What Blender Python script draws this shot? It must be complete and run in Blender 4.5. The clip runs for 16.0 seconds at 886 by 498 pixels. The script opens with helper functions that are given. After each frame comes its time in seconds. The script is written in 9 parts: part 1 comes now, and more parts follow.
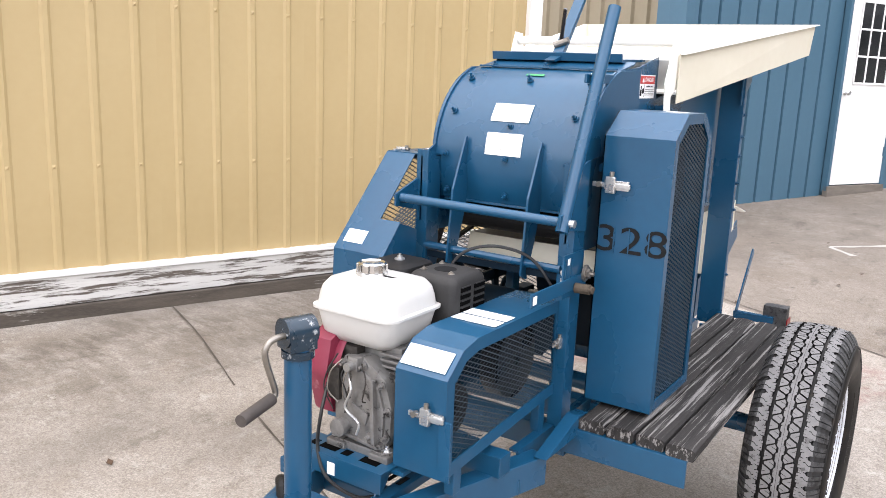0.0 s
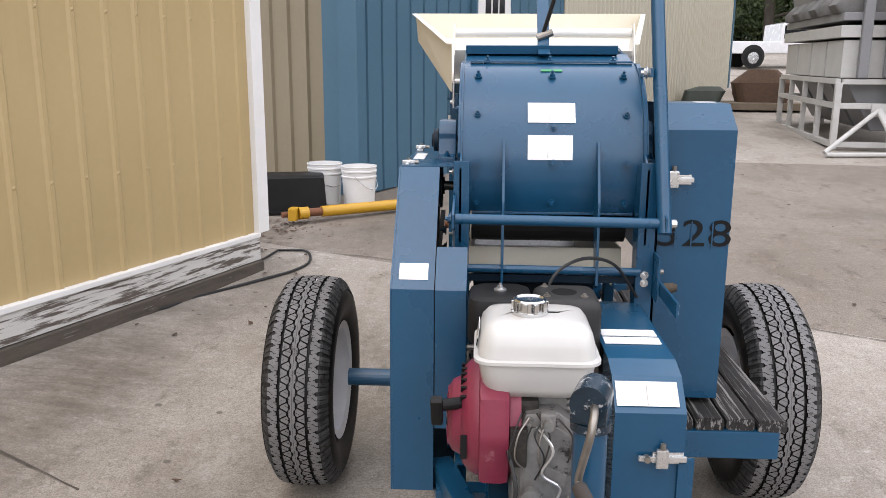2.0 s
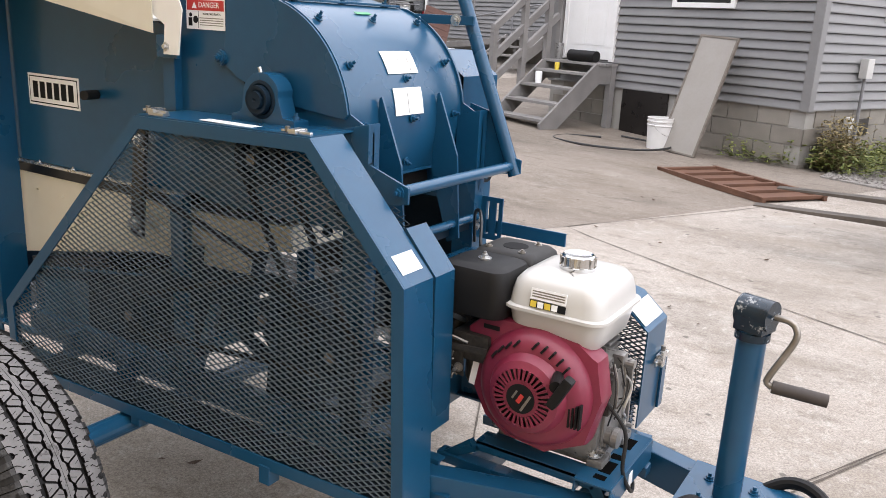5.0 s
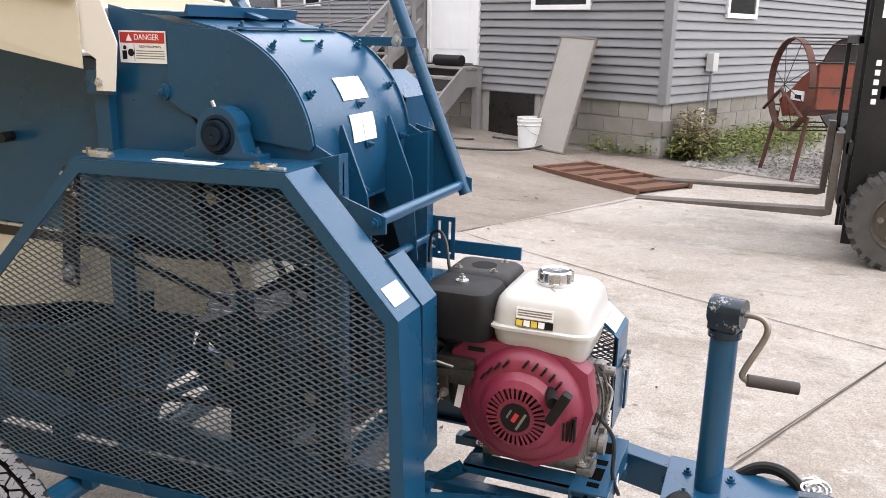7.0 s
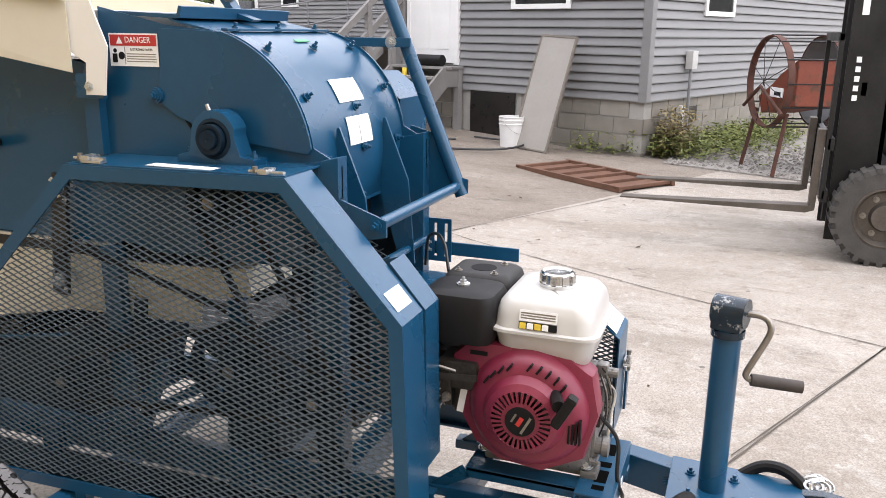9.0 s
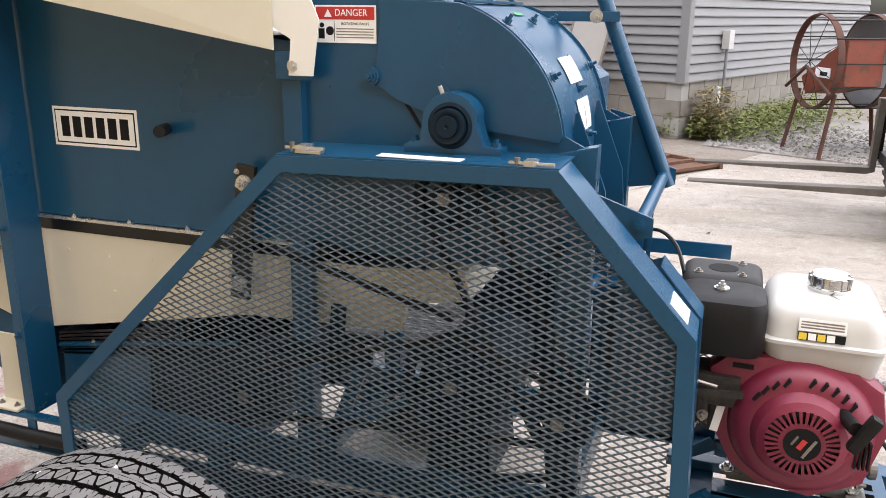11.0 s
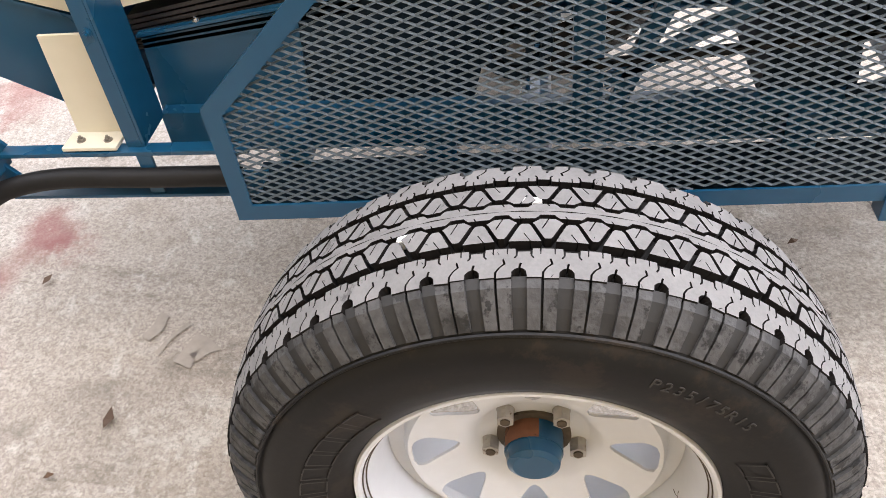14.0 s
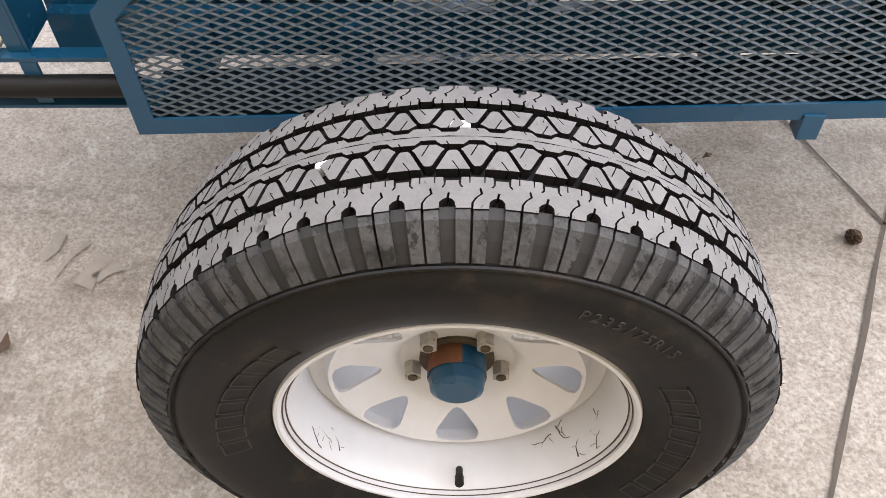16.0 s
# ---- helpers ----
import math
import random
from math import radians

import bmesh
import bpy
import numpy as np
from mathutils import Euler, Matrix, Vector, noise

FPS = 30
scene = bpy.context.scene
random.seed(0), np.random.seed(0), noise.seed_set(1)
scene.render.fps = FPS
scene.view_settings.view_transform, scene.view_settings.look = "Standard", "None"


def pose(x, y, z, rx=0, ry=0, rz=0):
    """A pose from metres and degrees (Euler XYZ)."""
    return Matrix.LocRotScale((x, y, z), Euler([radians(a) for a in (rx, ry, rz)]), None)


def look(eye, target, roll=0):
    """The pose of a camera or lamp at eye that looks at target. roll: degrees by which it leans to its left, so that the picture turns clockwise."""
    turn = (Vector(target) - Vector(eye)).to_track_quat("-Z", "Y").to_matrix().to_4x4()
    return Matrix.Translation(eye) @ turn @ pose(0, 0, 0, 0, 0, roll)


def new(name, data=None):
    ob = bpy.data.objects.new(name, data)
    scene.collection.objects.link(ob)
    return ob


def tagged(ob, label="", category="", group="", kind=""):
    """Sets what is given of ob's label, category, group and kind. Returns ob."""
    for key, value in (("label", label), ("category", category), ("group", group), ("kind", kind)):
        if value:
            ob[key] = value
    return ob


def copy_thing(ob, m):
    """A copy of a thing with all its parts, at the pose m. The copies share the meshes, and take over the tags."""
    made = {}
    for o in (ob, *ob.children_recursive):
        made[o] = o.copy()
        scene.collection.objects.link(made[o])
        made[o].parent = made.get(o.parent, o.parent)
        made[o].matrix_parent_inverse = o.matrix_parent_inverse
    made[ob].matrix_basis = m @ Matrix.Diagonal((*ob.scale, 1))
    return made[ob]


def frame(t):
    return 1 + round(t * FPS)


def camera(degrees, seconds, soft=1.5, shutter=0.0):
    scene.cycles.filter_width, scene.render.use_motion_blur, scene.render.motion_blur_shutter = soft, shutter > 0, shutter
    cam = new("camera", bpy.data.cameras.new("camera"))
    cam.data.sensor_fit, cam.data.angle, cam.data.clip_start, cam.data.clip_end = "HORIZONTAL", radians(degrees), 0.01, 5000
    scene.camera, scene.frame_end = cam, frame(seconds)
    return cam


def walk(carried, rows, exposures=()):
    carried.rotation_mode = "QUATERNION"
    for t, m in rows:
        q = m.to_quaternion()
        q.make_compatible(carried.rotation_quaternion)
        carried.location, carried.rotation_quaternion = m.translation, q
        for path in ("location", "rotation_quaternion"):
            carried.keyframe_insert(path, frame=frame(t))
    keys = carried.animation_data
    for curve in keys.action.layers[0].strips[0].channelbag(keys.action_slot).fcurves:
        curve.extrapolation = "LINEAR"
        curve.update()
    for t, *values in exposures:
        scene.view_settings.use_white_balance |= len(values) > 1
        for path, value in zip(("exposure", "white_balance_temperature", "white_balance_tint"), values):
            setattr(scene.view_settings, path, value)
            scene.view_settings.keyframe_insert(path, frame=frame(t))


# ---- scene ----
cam = camera(56.9, 16.0, soft=0.75)
PATH = [
    (0, (1.078, -2.507, 1.412), (0.001, -0.876, 0.988), 2.3),
    (0.5, (0.779, -2.598, 1.44), (-0.055, -0.829, 1.022), 3.1),
    (1, (0.506, -2.643, 1.431), (0.033, -0.75, 0.989), 2.0),
    (1.5, (0.152, -2.639, 1.421), (-0.19, -0.72, 0.976), 0.5),
    (2, (-0.169, -2.618, 1.418), (-0.267, -0.667, 0.985), 0.3),
    (2.5, (-0.499, -2.558, 1.453), (-0.043, -0.635, 1.145), 1.7),
    (3, (-0.769, -2.377, 1.416), (-0.039, -0.545, 1.085), 1.6),
    (3.5, (-1.015, -2.125, 1.406), (-0.053, -0.429, 0.961), 2.5),
    (4, (-1.263, -1.943, 1.386), (0.02, -0.498, 0.869), 3.6),
    (6.5, (-1.636, -1.399, 1.441), (0.151, -0.658, 0.934), 0.6),
    (7, (-1.638, -1.424, 1.436), (0.16, -0.717, 0.921), 1.1),
    (7.5, (-1.624, -1.427, 1.437), (0.2, -0.772, 0.928), 0.75),
    (8, (-1.62, -1.427, 1.437), (0.203, -0.777, 0.929), 0.7),
    (10.5, (-1.658, -1.056, 1.434), (0.146, -0.373, 0.905), 0.7),
    (11, (-1.615, -0.866, 1.415), (0.196, -0.226, 0.858), 0.6),
    (11.5, (-1.679, -0.651, 1.421), (0.121, -0.135, 0.718), 0.4),
    (12, (-1.768, -0.446, 1.412), (0.068, -0.122, 0.686), 0.7),
    (12.5, (-1.696, -0.238, 1.39), (0.059, 0.131, 0.505), -4.8),
    (13, (-1.615, -0.067, 1.366), (0.017, 0.336, 0.284), -9.2),
    (13.5, (-1.515, -0.001, 1.305), (0.09, 0.285, 0.146), -7.0),
    (14, (-1.297, -0.019, 1.209), (0.151, 0.232, -0.146), -7.0),
    (14.5, (-1.185, -0.03, 1.132), (0.181, 0.156, -0.317), -5.7),
    (15, (-1.168, -0.032, 1.089), (0.151, 0.085, -0.409), -3.9),
    (15.5, (-1.17, -0.025, 1.086), (0.119, 0.056, -0.441), -2.4),
    (16, (-1.254, -0.005, 1.196), (0.036, 0.033, -0.333), -1.3),
]
walk(cam, [(t, look(eye, target, roll)) for t, eye, target, roll in PATH],
     [(0, 1.20), (1.0, 1.05), (1.5, 0.88), (2.5, 0.28), (3.0, 0.17), (3.5, 0.51), (4.0, 0.88), (6.5, 0.95), (7.0, 1.02), (7.5, 1.03), (8.0, 0.98), (10.5, 1.13), (11.0, 1.16), (11.5, 1.58), (12.0, 1.73), (13.0, 1.49), (13.5, 1.67), (14.0, 1.73), (15.0, 1.55), (16.0, 1.55)])

# ---------------------------------------------------------------- light
world = bpy.data.worlds.new("sky")
scene.world = world
world.use_nodes = True
SKY = world.node_tree.nodes.new("ShaderNodeTexSky")
SKY.sky_type, SKY.sun_disc = "NISHITA", False
SKY.sun_elevation, SKY.sun_rotation = radians(65), radians(205)
SKY.air_density, SKY.dust_density, SKY.ozone_density = 1.0, 3.0, 1.0
world.node_tree.links.new(SKY.outputs["Color"], world.node_tree.nodes["Background"].inputs["Color"])
world.node_tree.nodes["Background"].inputs["Strength"].default_value = 0.06
sun = new("sun", bpy.data.lights.new("sun", "SUN"))
sun.data.energy, sun.data.angle, sun.data.color = 4.3, radians(150), (0.965, 0.945, 1.0)
sun.matrix_world = look((0.4, -1.8, 8.8), (0, 0, 0))


# ---------------------------------------------------------------- materials
def nodes_of(name):
    m = bpy.data.materials.new(name)
    m.use_nodes = True
    t = m.node_tree
    return m, t, t.nodes["Principled BSDF"]


def paint(name, a, b=None, rough=0.5, metal=0.0, scale=6.0, fine=60.0, bump=0.1, depth=0.002, spread=0.35, island=0.0, obj=0.0, coat=0.0, spec=0.5,
          wear=None, wear_at=0.68, wear_scale=9.0, stretch=(1, 1, 1)):
    """Base colour between a and b by noise at two scales, bumped; wear: a third colour in patches."""
    m, t, p = nodes_of(name)
    N, L = t.nodes, t.links
    co = N.new("ShaderNodeTexCoord")
    mp = N.new("ShaderNodeMapping")
    mp.inputs["Scale"].default_value = stretch
    L.new(co.outputs["Object"], mp.inputs["Vector"])
    n1, n2 = N.new("ShaderNodeTexNoise"), N.new("ShaderNodeTexNoise")
    n1.inputs["Scale"].default_value, n1.inputs["Detail"].default_value = scale, 5
    n2.inputs["Scale"].default_value, n2.inputs["Detail"].default_value = fine, 4
    L.new(mp.outputs["Vector"], n1.inputs["Vector"]), L.new(mp.outputs["Vector"], n2.inputs["Vector"])
    mix = N.new("ShaderNodeMath")
    mix.operation = "MULTIPLY_ADD"
    L.new(n2.outputs["Fac"], mix.inputs[0])
    mix.inputs[1].default_value = 0.4
    L.new(n1.outputs["Fac"], mix.inputs[2])
    fac = mix.outputs[0]
    if island or obj:
        src = N.new("ShaderNodeNewGeometry").outputs["Random Per Island"] if island else N.new("ShaderNodeObjectInfo").outputs["Random"]
        ad = N.new("ShaderNodeMath")
        ad.operation = "MULTIPLY_ADD"
        L.new(src, ad.inputs[0])
        ad.inputs[1].default_value = island or obj
        L.new(fac, ad.inputs[2])
        sub = N.new("ShaderNodeMath")
        sub.operation = "SUBTRACT"
        L.new(ad.outputs[0], sub.inputs[0])
        sub.inputs[1].default_value = (island or obj) / 2
        fac = sub.outputs[0]
    ramp = N.new("ShaderNodeValToRGB")
    ramp.color_ramp.elements[0].position, ramp.color_ramp.elements[1].position = 0.7 - spread, 0.7 + spread
    b = b or tuple(min(1, c * 1.25) for c in a)
    ramp.color_ramp.elements[0].color, ramp.color_ramp.elements[1].color = (*a, 1), (*b, 1)
    L.new(fac, ramp.inputs["Fac"])
    col = ramp.outputs["Color"]
    if wear:
        n3 = N.new("ShaderNodeTexNoise")
        n3.inputs["Scale"].default_value, n3.inputs["Detail"].default_value, n3.inputs["Roughness"].default_value = wear_scale, 8, 0.7
        L.new(mp.outputs["Vector"], n3.inputs["Vector"])
        r3 = N.new("ShaderNodeValToRGB")
        r3.color_ramp.elements[0].position, r3.color_ramp.elements[1].position = wear_at - 0.03, wear_at + 0.03
        L.new(n3.outputs["Fac"], r3.inputs["Fac"])
        mx = N.new("ShaderNodeMix")
        mx.data_type = "RGBA"
        L.new(r3.outputs["Color"], mx.inputs["Factor"])
        L.new(col, mx.inputs["A"])
        mx.inputs["B"].default_value = (*wear, 1)
        col = mx.outputs["Result"]
    L.new(col, p.inputs["Base Color"])
    rr = N.new("ShaderNodeMapRange")
    rr.inputs["To Min"].default_value, rr.inputs["To Max"].default_value = max(0.03, rough - 0.12), min(1, rough + 0.12)
    L.new(n1.outputs["Fac"], rr.inputs["Value"])
    L.new(rr.outputs["Result"], p.inputs["Roughness"])
    p.inputs["Metallic"].default_value = metal
    p.inputs["Specular IOR Level"].default_value = spec
    p.inputs["Coat Weight"].default_value = coat
    if bump:
        bp = N.new("ShaderNodeBump")
        bp.inputs["Strength"].default_value, bp.inputs["Distance"].default_value = bump, depth
        L.new(mix.outputs[0], bp.inputs["Height"])
        L.new(bp.outputs["Normal"], p.inputs["Normal"])
    return m


BLUE = paint("blue_enamel", (0.0050, 0.0470, 0.104), (0.0085, 0.0710, 0.143), 0.29, spec=0.52, scale=3.0, fine=40, bump=0.06, spread=0.4, wear=(0.049, 0.119, 0.189), wear_at=0.73, wear_scale=7)
# Dark blue; on inner parts their shade is mixed into this colour.
DARKBLUE = paint("dark_and_shaded_blue", (0.0033, 0.0106, 0.0198), (0.0053, 0.0165, 0.029), 0.5, spec=0.2, scale=3.0, fine=40, bump=0.05)
STRAND = paint("blue_expanded_steel", (0.039, 0.058, 0.075), (0.063, 0.087, 0.108), 0.42, scale=8, fine=80, bump=0.05)
CREAM = paint("cream_enamel", (0.592, 0.544, 0.424), (0.656, 0.616, 0.504), 0.42, scale=2.5, fine=30, bump=0.05, wear=(0.480, 0.416, 0.288), wear_at=0.76)
WHITE = paint("white_enamel", (0.779, 0.760, 0.694), (0.827, 0.807, 0.760), 0.4, scale=3, fine=35, bump=0.05, wear=(0.475, 0.418, 0.342), wear_at=0.8)
LABEL = paint("white_label", (0.800, 0.800, 0.790), (0.880, 0.880, 0.870), 0.35, scale=20, fine=100, bump=0.02)
# Black print; also the painted shade of uncut slots on the engine.
INK = paint("black_ink_and_slots", (0.006, 0.006, 0.007), (0.014, 0.014, 0.014), 0.7, bump=0.0, spec=0.15)
RED_INK = paint("red_ink", (0.440, 0.024, 0.024), (0.496, 0.04, 0.032), 0.4, bump=0.0)
GREEN_INK = paint("green_ink", (0.024, 0.240, 0.08), (0.032, 0.288, 0.104), 0.4, bump=0.0)
YELLOW_INK = paint("yellow_ink", (0.675, 0.495, 0.045), (0.720, 0.540, 0.072), 0.4, bump=0.0)
CHANNEL = paint("unscuffed_rubber", (0.0085, 0.0083, 0.0082), (0.021, 0.0205, 0.020), 0.7, scale=30, fine=170, bump=0.5, depth=0.001)
BUTTRESS = paint("shoulder_rubber", (0.0140, 0.0140, 0.0143), (0.062, 0.061, 0.061), 0.7, scale=26, fine=170, bump=1.0, depth=0.003, spread=0.22, wear=(0.0066, 0.0065, 0.0063), wear_at=0.565, wear_scale=48)
RUBBER = paint("tyre_rubber", (0.0032, 0.003, 0.0029), (0.0088, 0.0082, 0.0076), 0.5, spec=0.22, scale=9, fine=120, bump=0.3, depth=0.001, wear=(0.0170, 0.0130, 0.0098), wear_at=0.58, wear_scale=12)
TREAD = paint("worn_tread_rubber", (0.118, 0.115, 0.114), (0.186, 0.182, 0.180), 0.85, scale=30, fine=300, bump=0.4, depth=0.001, spread=0.3, wear=(0.0682, 0.0657, 0.0645), wear_at=0.64, wear_scale=22)
RIM = paint("white_rim_paint", (0.575, 0.590, 0.622), (0.660, 0.676, 0.710), 0.35, scale=8, fine=60, bump=0.05, wear=(0.162, 0.099, 0.054), wear_at=0.74, wear_scale=12)
ZINC = paint("zinc_plate", (0.494, 0.494, 0.484), (0.665, 0.665, 0.655), 0.28, metal=0.85, scale=30, fine=120, bump=0.08)
STEEL = paint("dull_steel", (0.187, 0.170, 0.145), (0.340, 0.315, 0.281), 0.42, metal=0.8, scale=20, fine=100, bump=0.12)
RUST = paint("rusty_steel", (0.0792, 0.0297, 0.0132), (0.185, 0.0726, 0.033), 0.8, scale=14, fine=90, bump=0.3, wear=(0.0396, 0.0198, 0.0132), wear_at=0.6)
ALU = paint("cast_aluminium", (0.158, 0.152, 0.145), (0.304, 0.297, 0.284), 0.45, metal=0.6, scale=25, fine=140, bump=0.35, depth=0.002, wear=(0.0462, 0.0429, 0.0396), wear_at=0.6, wear_scale=22)
# Near-black gives the shade inside openings that are drawn, not cut.
VOID = paint("opening_shade", (0.0015, 0.0015, 0.0015), (0.002, 0.002, 0.002), 0.95, spec=0.05, bump=0.0)
CARB = paint("oily_dark_metal", (0.0132, 0.0119, 0.0106), (0.0594, 0.0528, 0.0462), 0.5, metal=0.3, spec=0.3, scale=30, fine=120, bump=0.3)
TANK = paint("white_tank_enamel", (0.4931, 0.4834, 0.4576), (0.5578, 0.5481, 0.5214), 0.3, scale=2, fine=30, bump=0.02, coat=0.3)
CRIMSON = paint("crimson_enamel", (0.144, 0.0115, 0.0302), (0.216, 0.0245, 0.0518), 0.4, scale=6, fine=60, bump=0.05, wear=(0.288, 0.108, 0.130), wear_at=0.64)
BLACKP = paint("black_plastic", (0.0046, 0.0046, 0.0046), (0.0112, 0.0106, 0.0106), 0.55, spec=0.25, scale=12, fine=150, bump=0.2, depth=0.001)
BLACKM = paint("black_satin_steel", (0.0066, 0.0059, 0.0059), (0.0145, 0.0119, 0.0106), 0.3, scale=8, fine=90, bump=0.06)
CHROME = paint("chrome_cap", (0.550, 0.550, 0.540), (0.700, 0.700, 0.690), 0.15, metal=1.0, scale=30, fine=120, bump=0.05)
DECKWOOD = paint("weathered_black_wood", (0.009, 0.0085, 0.008), (0.042, 0.039, 0.037), 0.85, spec=0.2, scale=6, fine=90, bump=0.9, depth=0.004, obj=0.2,
                 wear=(0.215, 0.205, 0.195), wear_at=0.56, wear_scale=9, stretch=(9.0, 0.16, 4))
REDLENS = paint("red_lens", (0.132, 0.002, 0.004), (0.198, 0.0033, 0.0066), 0.3, bump=0.03, spec=0.3)
CHIPPED = paint("chipped_blue_grease", (0.004, 0.0092, 0.0158), (0.0086, 0.0264, 0.0449), 0.25, scale=12, fine=60, bump=0.2, wear=(0.330, 0.343, 0.350), wear_at=0.62, wear_scale=38)
WIRE = paint("black_wire", (0.0096, 0.0096, 0.0096), (0.016, 0.016, 0.016), 0.5, bump=0.0)


# ---------------------------------------------------------------- mesh helpers
def part(name, bm, material, parent=None, label=""):
    me = bpy.data.meshes.new(name)
    bmesh.ops.recalc_face_normals(bm, faces=bm.faces)
    bm.to_mesh(me)
    bm.free()
    me.materials.append(material)
    ob = new(name, me)
    if parent:
        ob.parent = parent
    if label:
        tagged(ob, label)
    return ob


def raw(name, verts, faces, material, parent=None, label=""):
    me = bpy.data.meshes.new(name)
    me.from_pydata([tuple(v) for v in verts], [], faces)
    me.update()
    me.materials.append(material)
    ob = new(name, me)
    if parent:
        ob.parent = parent
    if label:
        tagged(ob, label)
    return ob


def share(name, me, parent, m):
    ob = new(name, me)
    ob.parent = parent
    ob.matrix_basis = m
    return ob


def thing(name, label, category, group="", kind="", at=(0, 0, 0), turn=0):
    ob = tagged(new(name), label, category, group, kind)
    ob.matrix_basis = pose(*at, 0, 0, turn)
    ob.empty_display_size = 0.05
    return ob


def smooth(ob, angle=35):
    me = ob.data
    for f in me.polygons:
        f.use_smooth = True
    me.set_sharp_from_angle(angle=radians(angle))
    return ob


def box(bm, lo, hi, bevel=0.0, m=None):
    """An axis-aligned block from lo to hi, its edges bevelled, then moved by m."""
    c = bmesh.ops.create_cube(bm, size=1)["verts"]
    for v in c:
        v.co = Vector([lo[i] + (v.co[i] + 0.5) * (hi[i] - lo[i]) for i in range(3)])
    vs = set(c)
    if bevel:
        es = list({e for v in c for e in v.link_edges})
        r = bmesh.ops.bevel(bm, geom=es, offset=bevel, segments=2, affect="EDGES", profile=0.7)
        vs = {v for v in c if v.is_valid} | set(r["verts"])
    if m is not None:
        for v in vs:
            v.co = m @ v.co
    return bm


def B(lo, hi, bevel=0.0, m=None):
    return box(bmesh.new(), lo, hi, bevel, m)


def cyl(bm, p0, p1, r, n=14, r2=None):
    p0, p1 = Vector(p0), Vector(p1)
    d = p1 - p0
    m = Matrix.Translation((p0 + p1) / 2) @ d.to_track_quat("Z", "Y").to_matrix().to_4x4()
    bmesh.ops.create_cone(bm, cap_ends=True, segments=n, radius1=r, radius2=r if r2 is None else r2, depth=d.length, matrix=m)
    return bm


def C(p0, p1, r, n=14, r2=None):
    return cyl(bmesh.new(), p0, p1, r, n, r2)


def prism(bm, poly, a, b, axis="x", bevel=0.0):
    """A polygon in the plane across axis, drawn out from a to b."""
    def at(u, v, w):
        return {"x": (w, u, v), "y": (u, w, v), "z": (u, v, w)}[axis]
    lo = [bm.verts.new(at(u, v, a)) for u, v in poly]
    hi = [bm.verts.new(at(u, v, b)) for u, v in poly]
    n = len(poly)
    fs = [bm.faces.new(lo), bm.faces.new(hi)]
    fs += [bm.faces.new((lo[i], lo[(i + 1) % n], hi[(i + 1) % n], hi[i])) for i in range(n)]
    if bevel:
        bmesh.ops.recalc_face_normals(bm, faces=fs)
        bmesh.ops.bevel(bm, geom=list({e for f in fs for e in f.edges}), offset=bevel, segments=2, affect="EDGES", profile=0.7)
    return bm


def P(poly, a, b, axis="x", bevel=0.0):
    return prism(bmesh.new(), poly, a, b, axis, bevel)


def pipe(points, r, n=10, close=False):
    """A round bar along points."""
    bm = bmesh.new()
    pts = [Vector(p) for p in points]
    rings = []
    up = None
    for i, p in enumerate(pts):
        d = (pts[min(i + 1, len(pts) - 1)] - pts[max(i - 1, 0)]).normalized()
        if up is None:
            up = d.orthogonal().normalized()
        up = (up - d * up.dot(d)).normalized()
        side = d.cross(up)
        rings.append([bm.verts.new(p + r * (math.cos(a) * up + math.sin(a) * side)) for a in [math.tau * k / n for k in range(n)]])
    for a, b in zip(rings, rings[1:]):
        for k in range(n):
            bm.faces.new((a[k], a[(k + 1) % n], b[(k + 1) % n], b[k]))
    bm.faces.new(rings[0]), bm.faces.new(rings[-1])
    return bm


def spline(points, steps=6):
    """Catmull-Rom through points."""
    p = [Vector(q) for q in points]
    p = [p[0] * 2 - p[1]] + p + [p[-1] * 2 - p[-2]]
    out = []
    for i in range(1, len(p) - 2):
        for k in range(steps):
            t = k / steps
            a, b, c, d = p[i - 1], p[i], p[i + 1], p[i + 2]
            out.append(0.5 * ((2 * b) + (c - a) * t + (2 * a - 5 * b + 4 * c - d) * t * t + (3 * b - a - 3 * c + d) * t ** 3))
    return out + [p[-2]]


def lathe(bm, profile, n=40, axis="x", centre=(0, 0, 0), a0=0.0, a1=math.tau):
    """Profile of (along, radius) turned round an axis."""
    full = abs(a1 - a0 - math.tau) < 1e-6
    rings = []
    for k in range(n if full else n + 1):
        a = a0 + (a1 - a0) * k / n
        ring = []
        for w, r in profile:
            u, v = r * math.cos(a), r * math.sin(a)
            q = {"x": (w, u, v), "y": (u, w, v), "z": (u, v, w)}[axis]
            ring.append(bm.verts.new(Vector(q) + Vector(centre)))
        rings.append(ring)
    for i in range(len(rings) if full else len(rings) - 1):
        a, b = rings[i], rings[(i + 1) % len(rings)]
        for k in range(len(profile) - 1):
            bm.faces.new((a[k], a[k + 1], b[k + 1], b[k]))
    return bm


def bolt(bm, at, way, r=0.008, h=0.008):
    at, way = Vector(at), Vector(way).normalized()
    cyl(bm, at, at + way * h * 0.3, r * 1.45, 12)
    cyl(bm, at + way * h * 0.3, at + way * h, r, 6)
    cyl(bm, at + way * h, at + way * h * 1.8, r * 0.5, 8)
    return bm


def inside(u, v, poly):
    hit = False
    for (x0, y0), (x1, y1) in zip(poly, poly[1:] + poly[:1]):
        if (y0 > v) != (y1 > v) and u < (x1 - x0) * (v - y0) / (y1 - y0) + x0:
            hit = not hit
    return hit


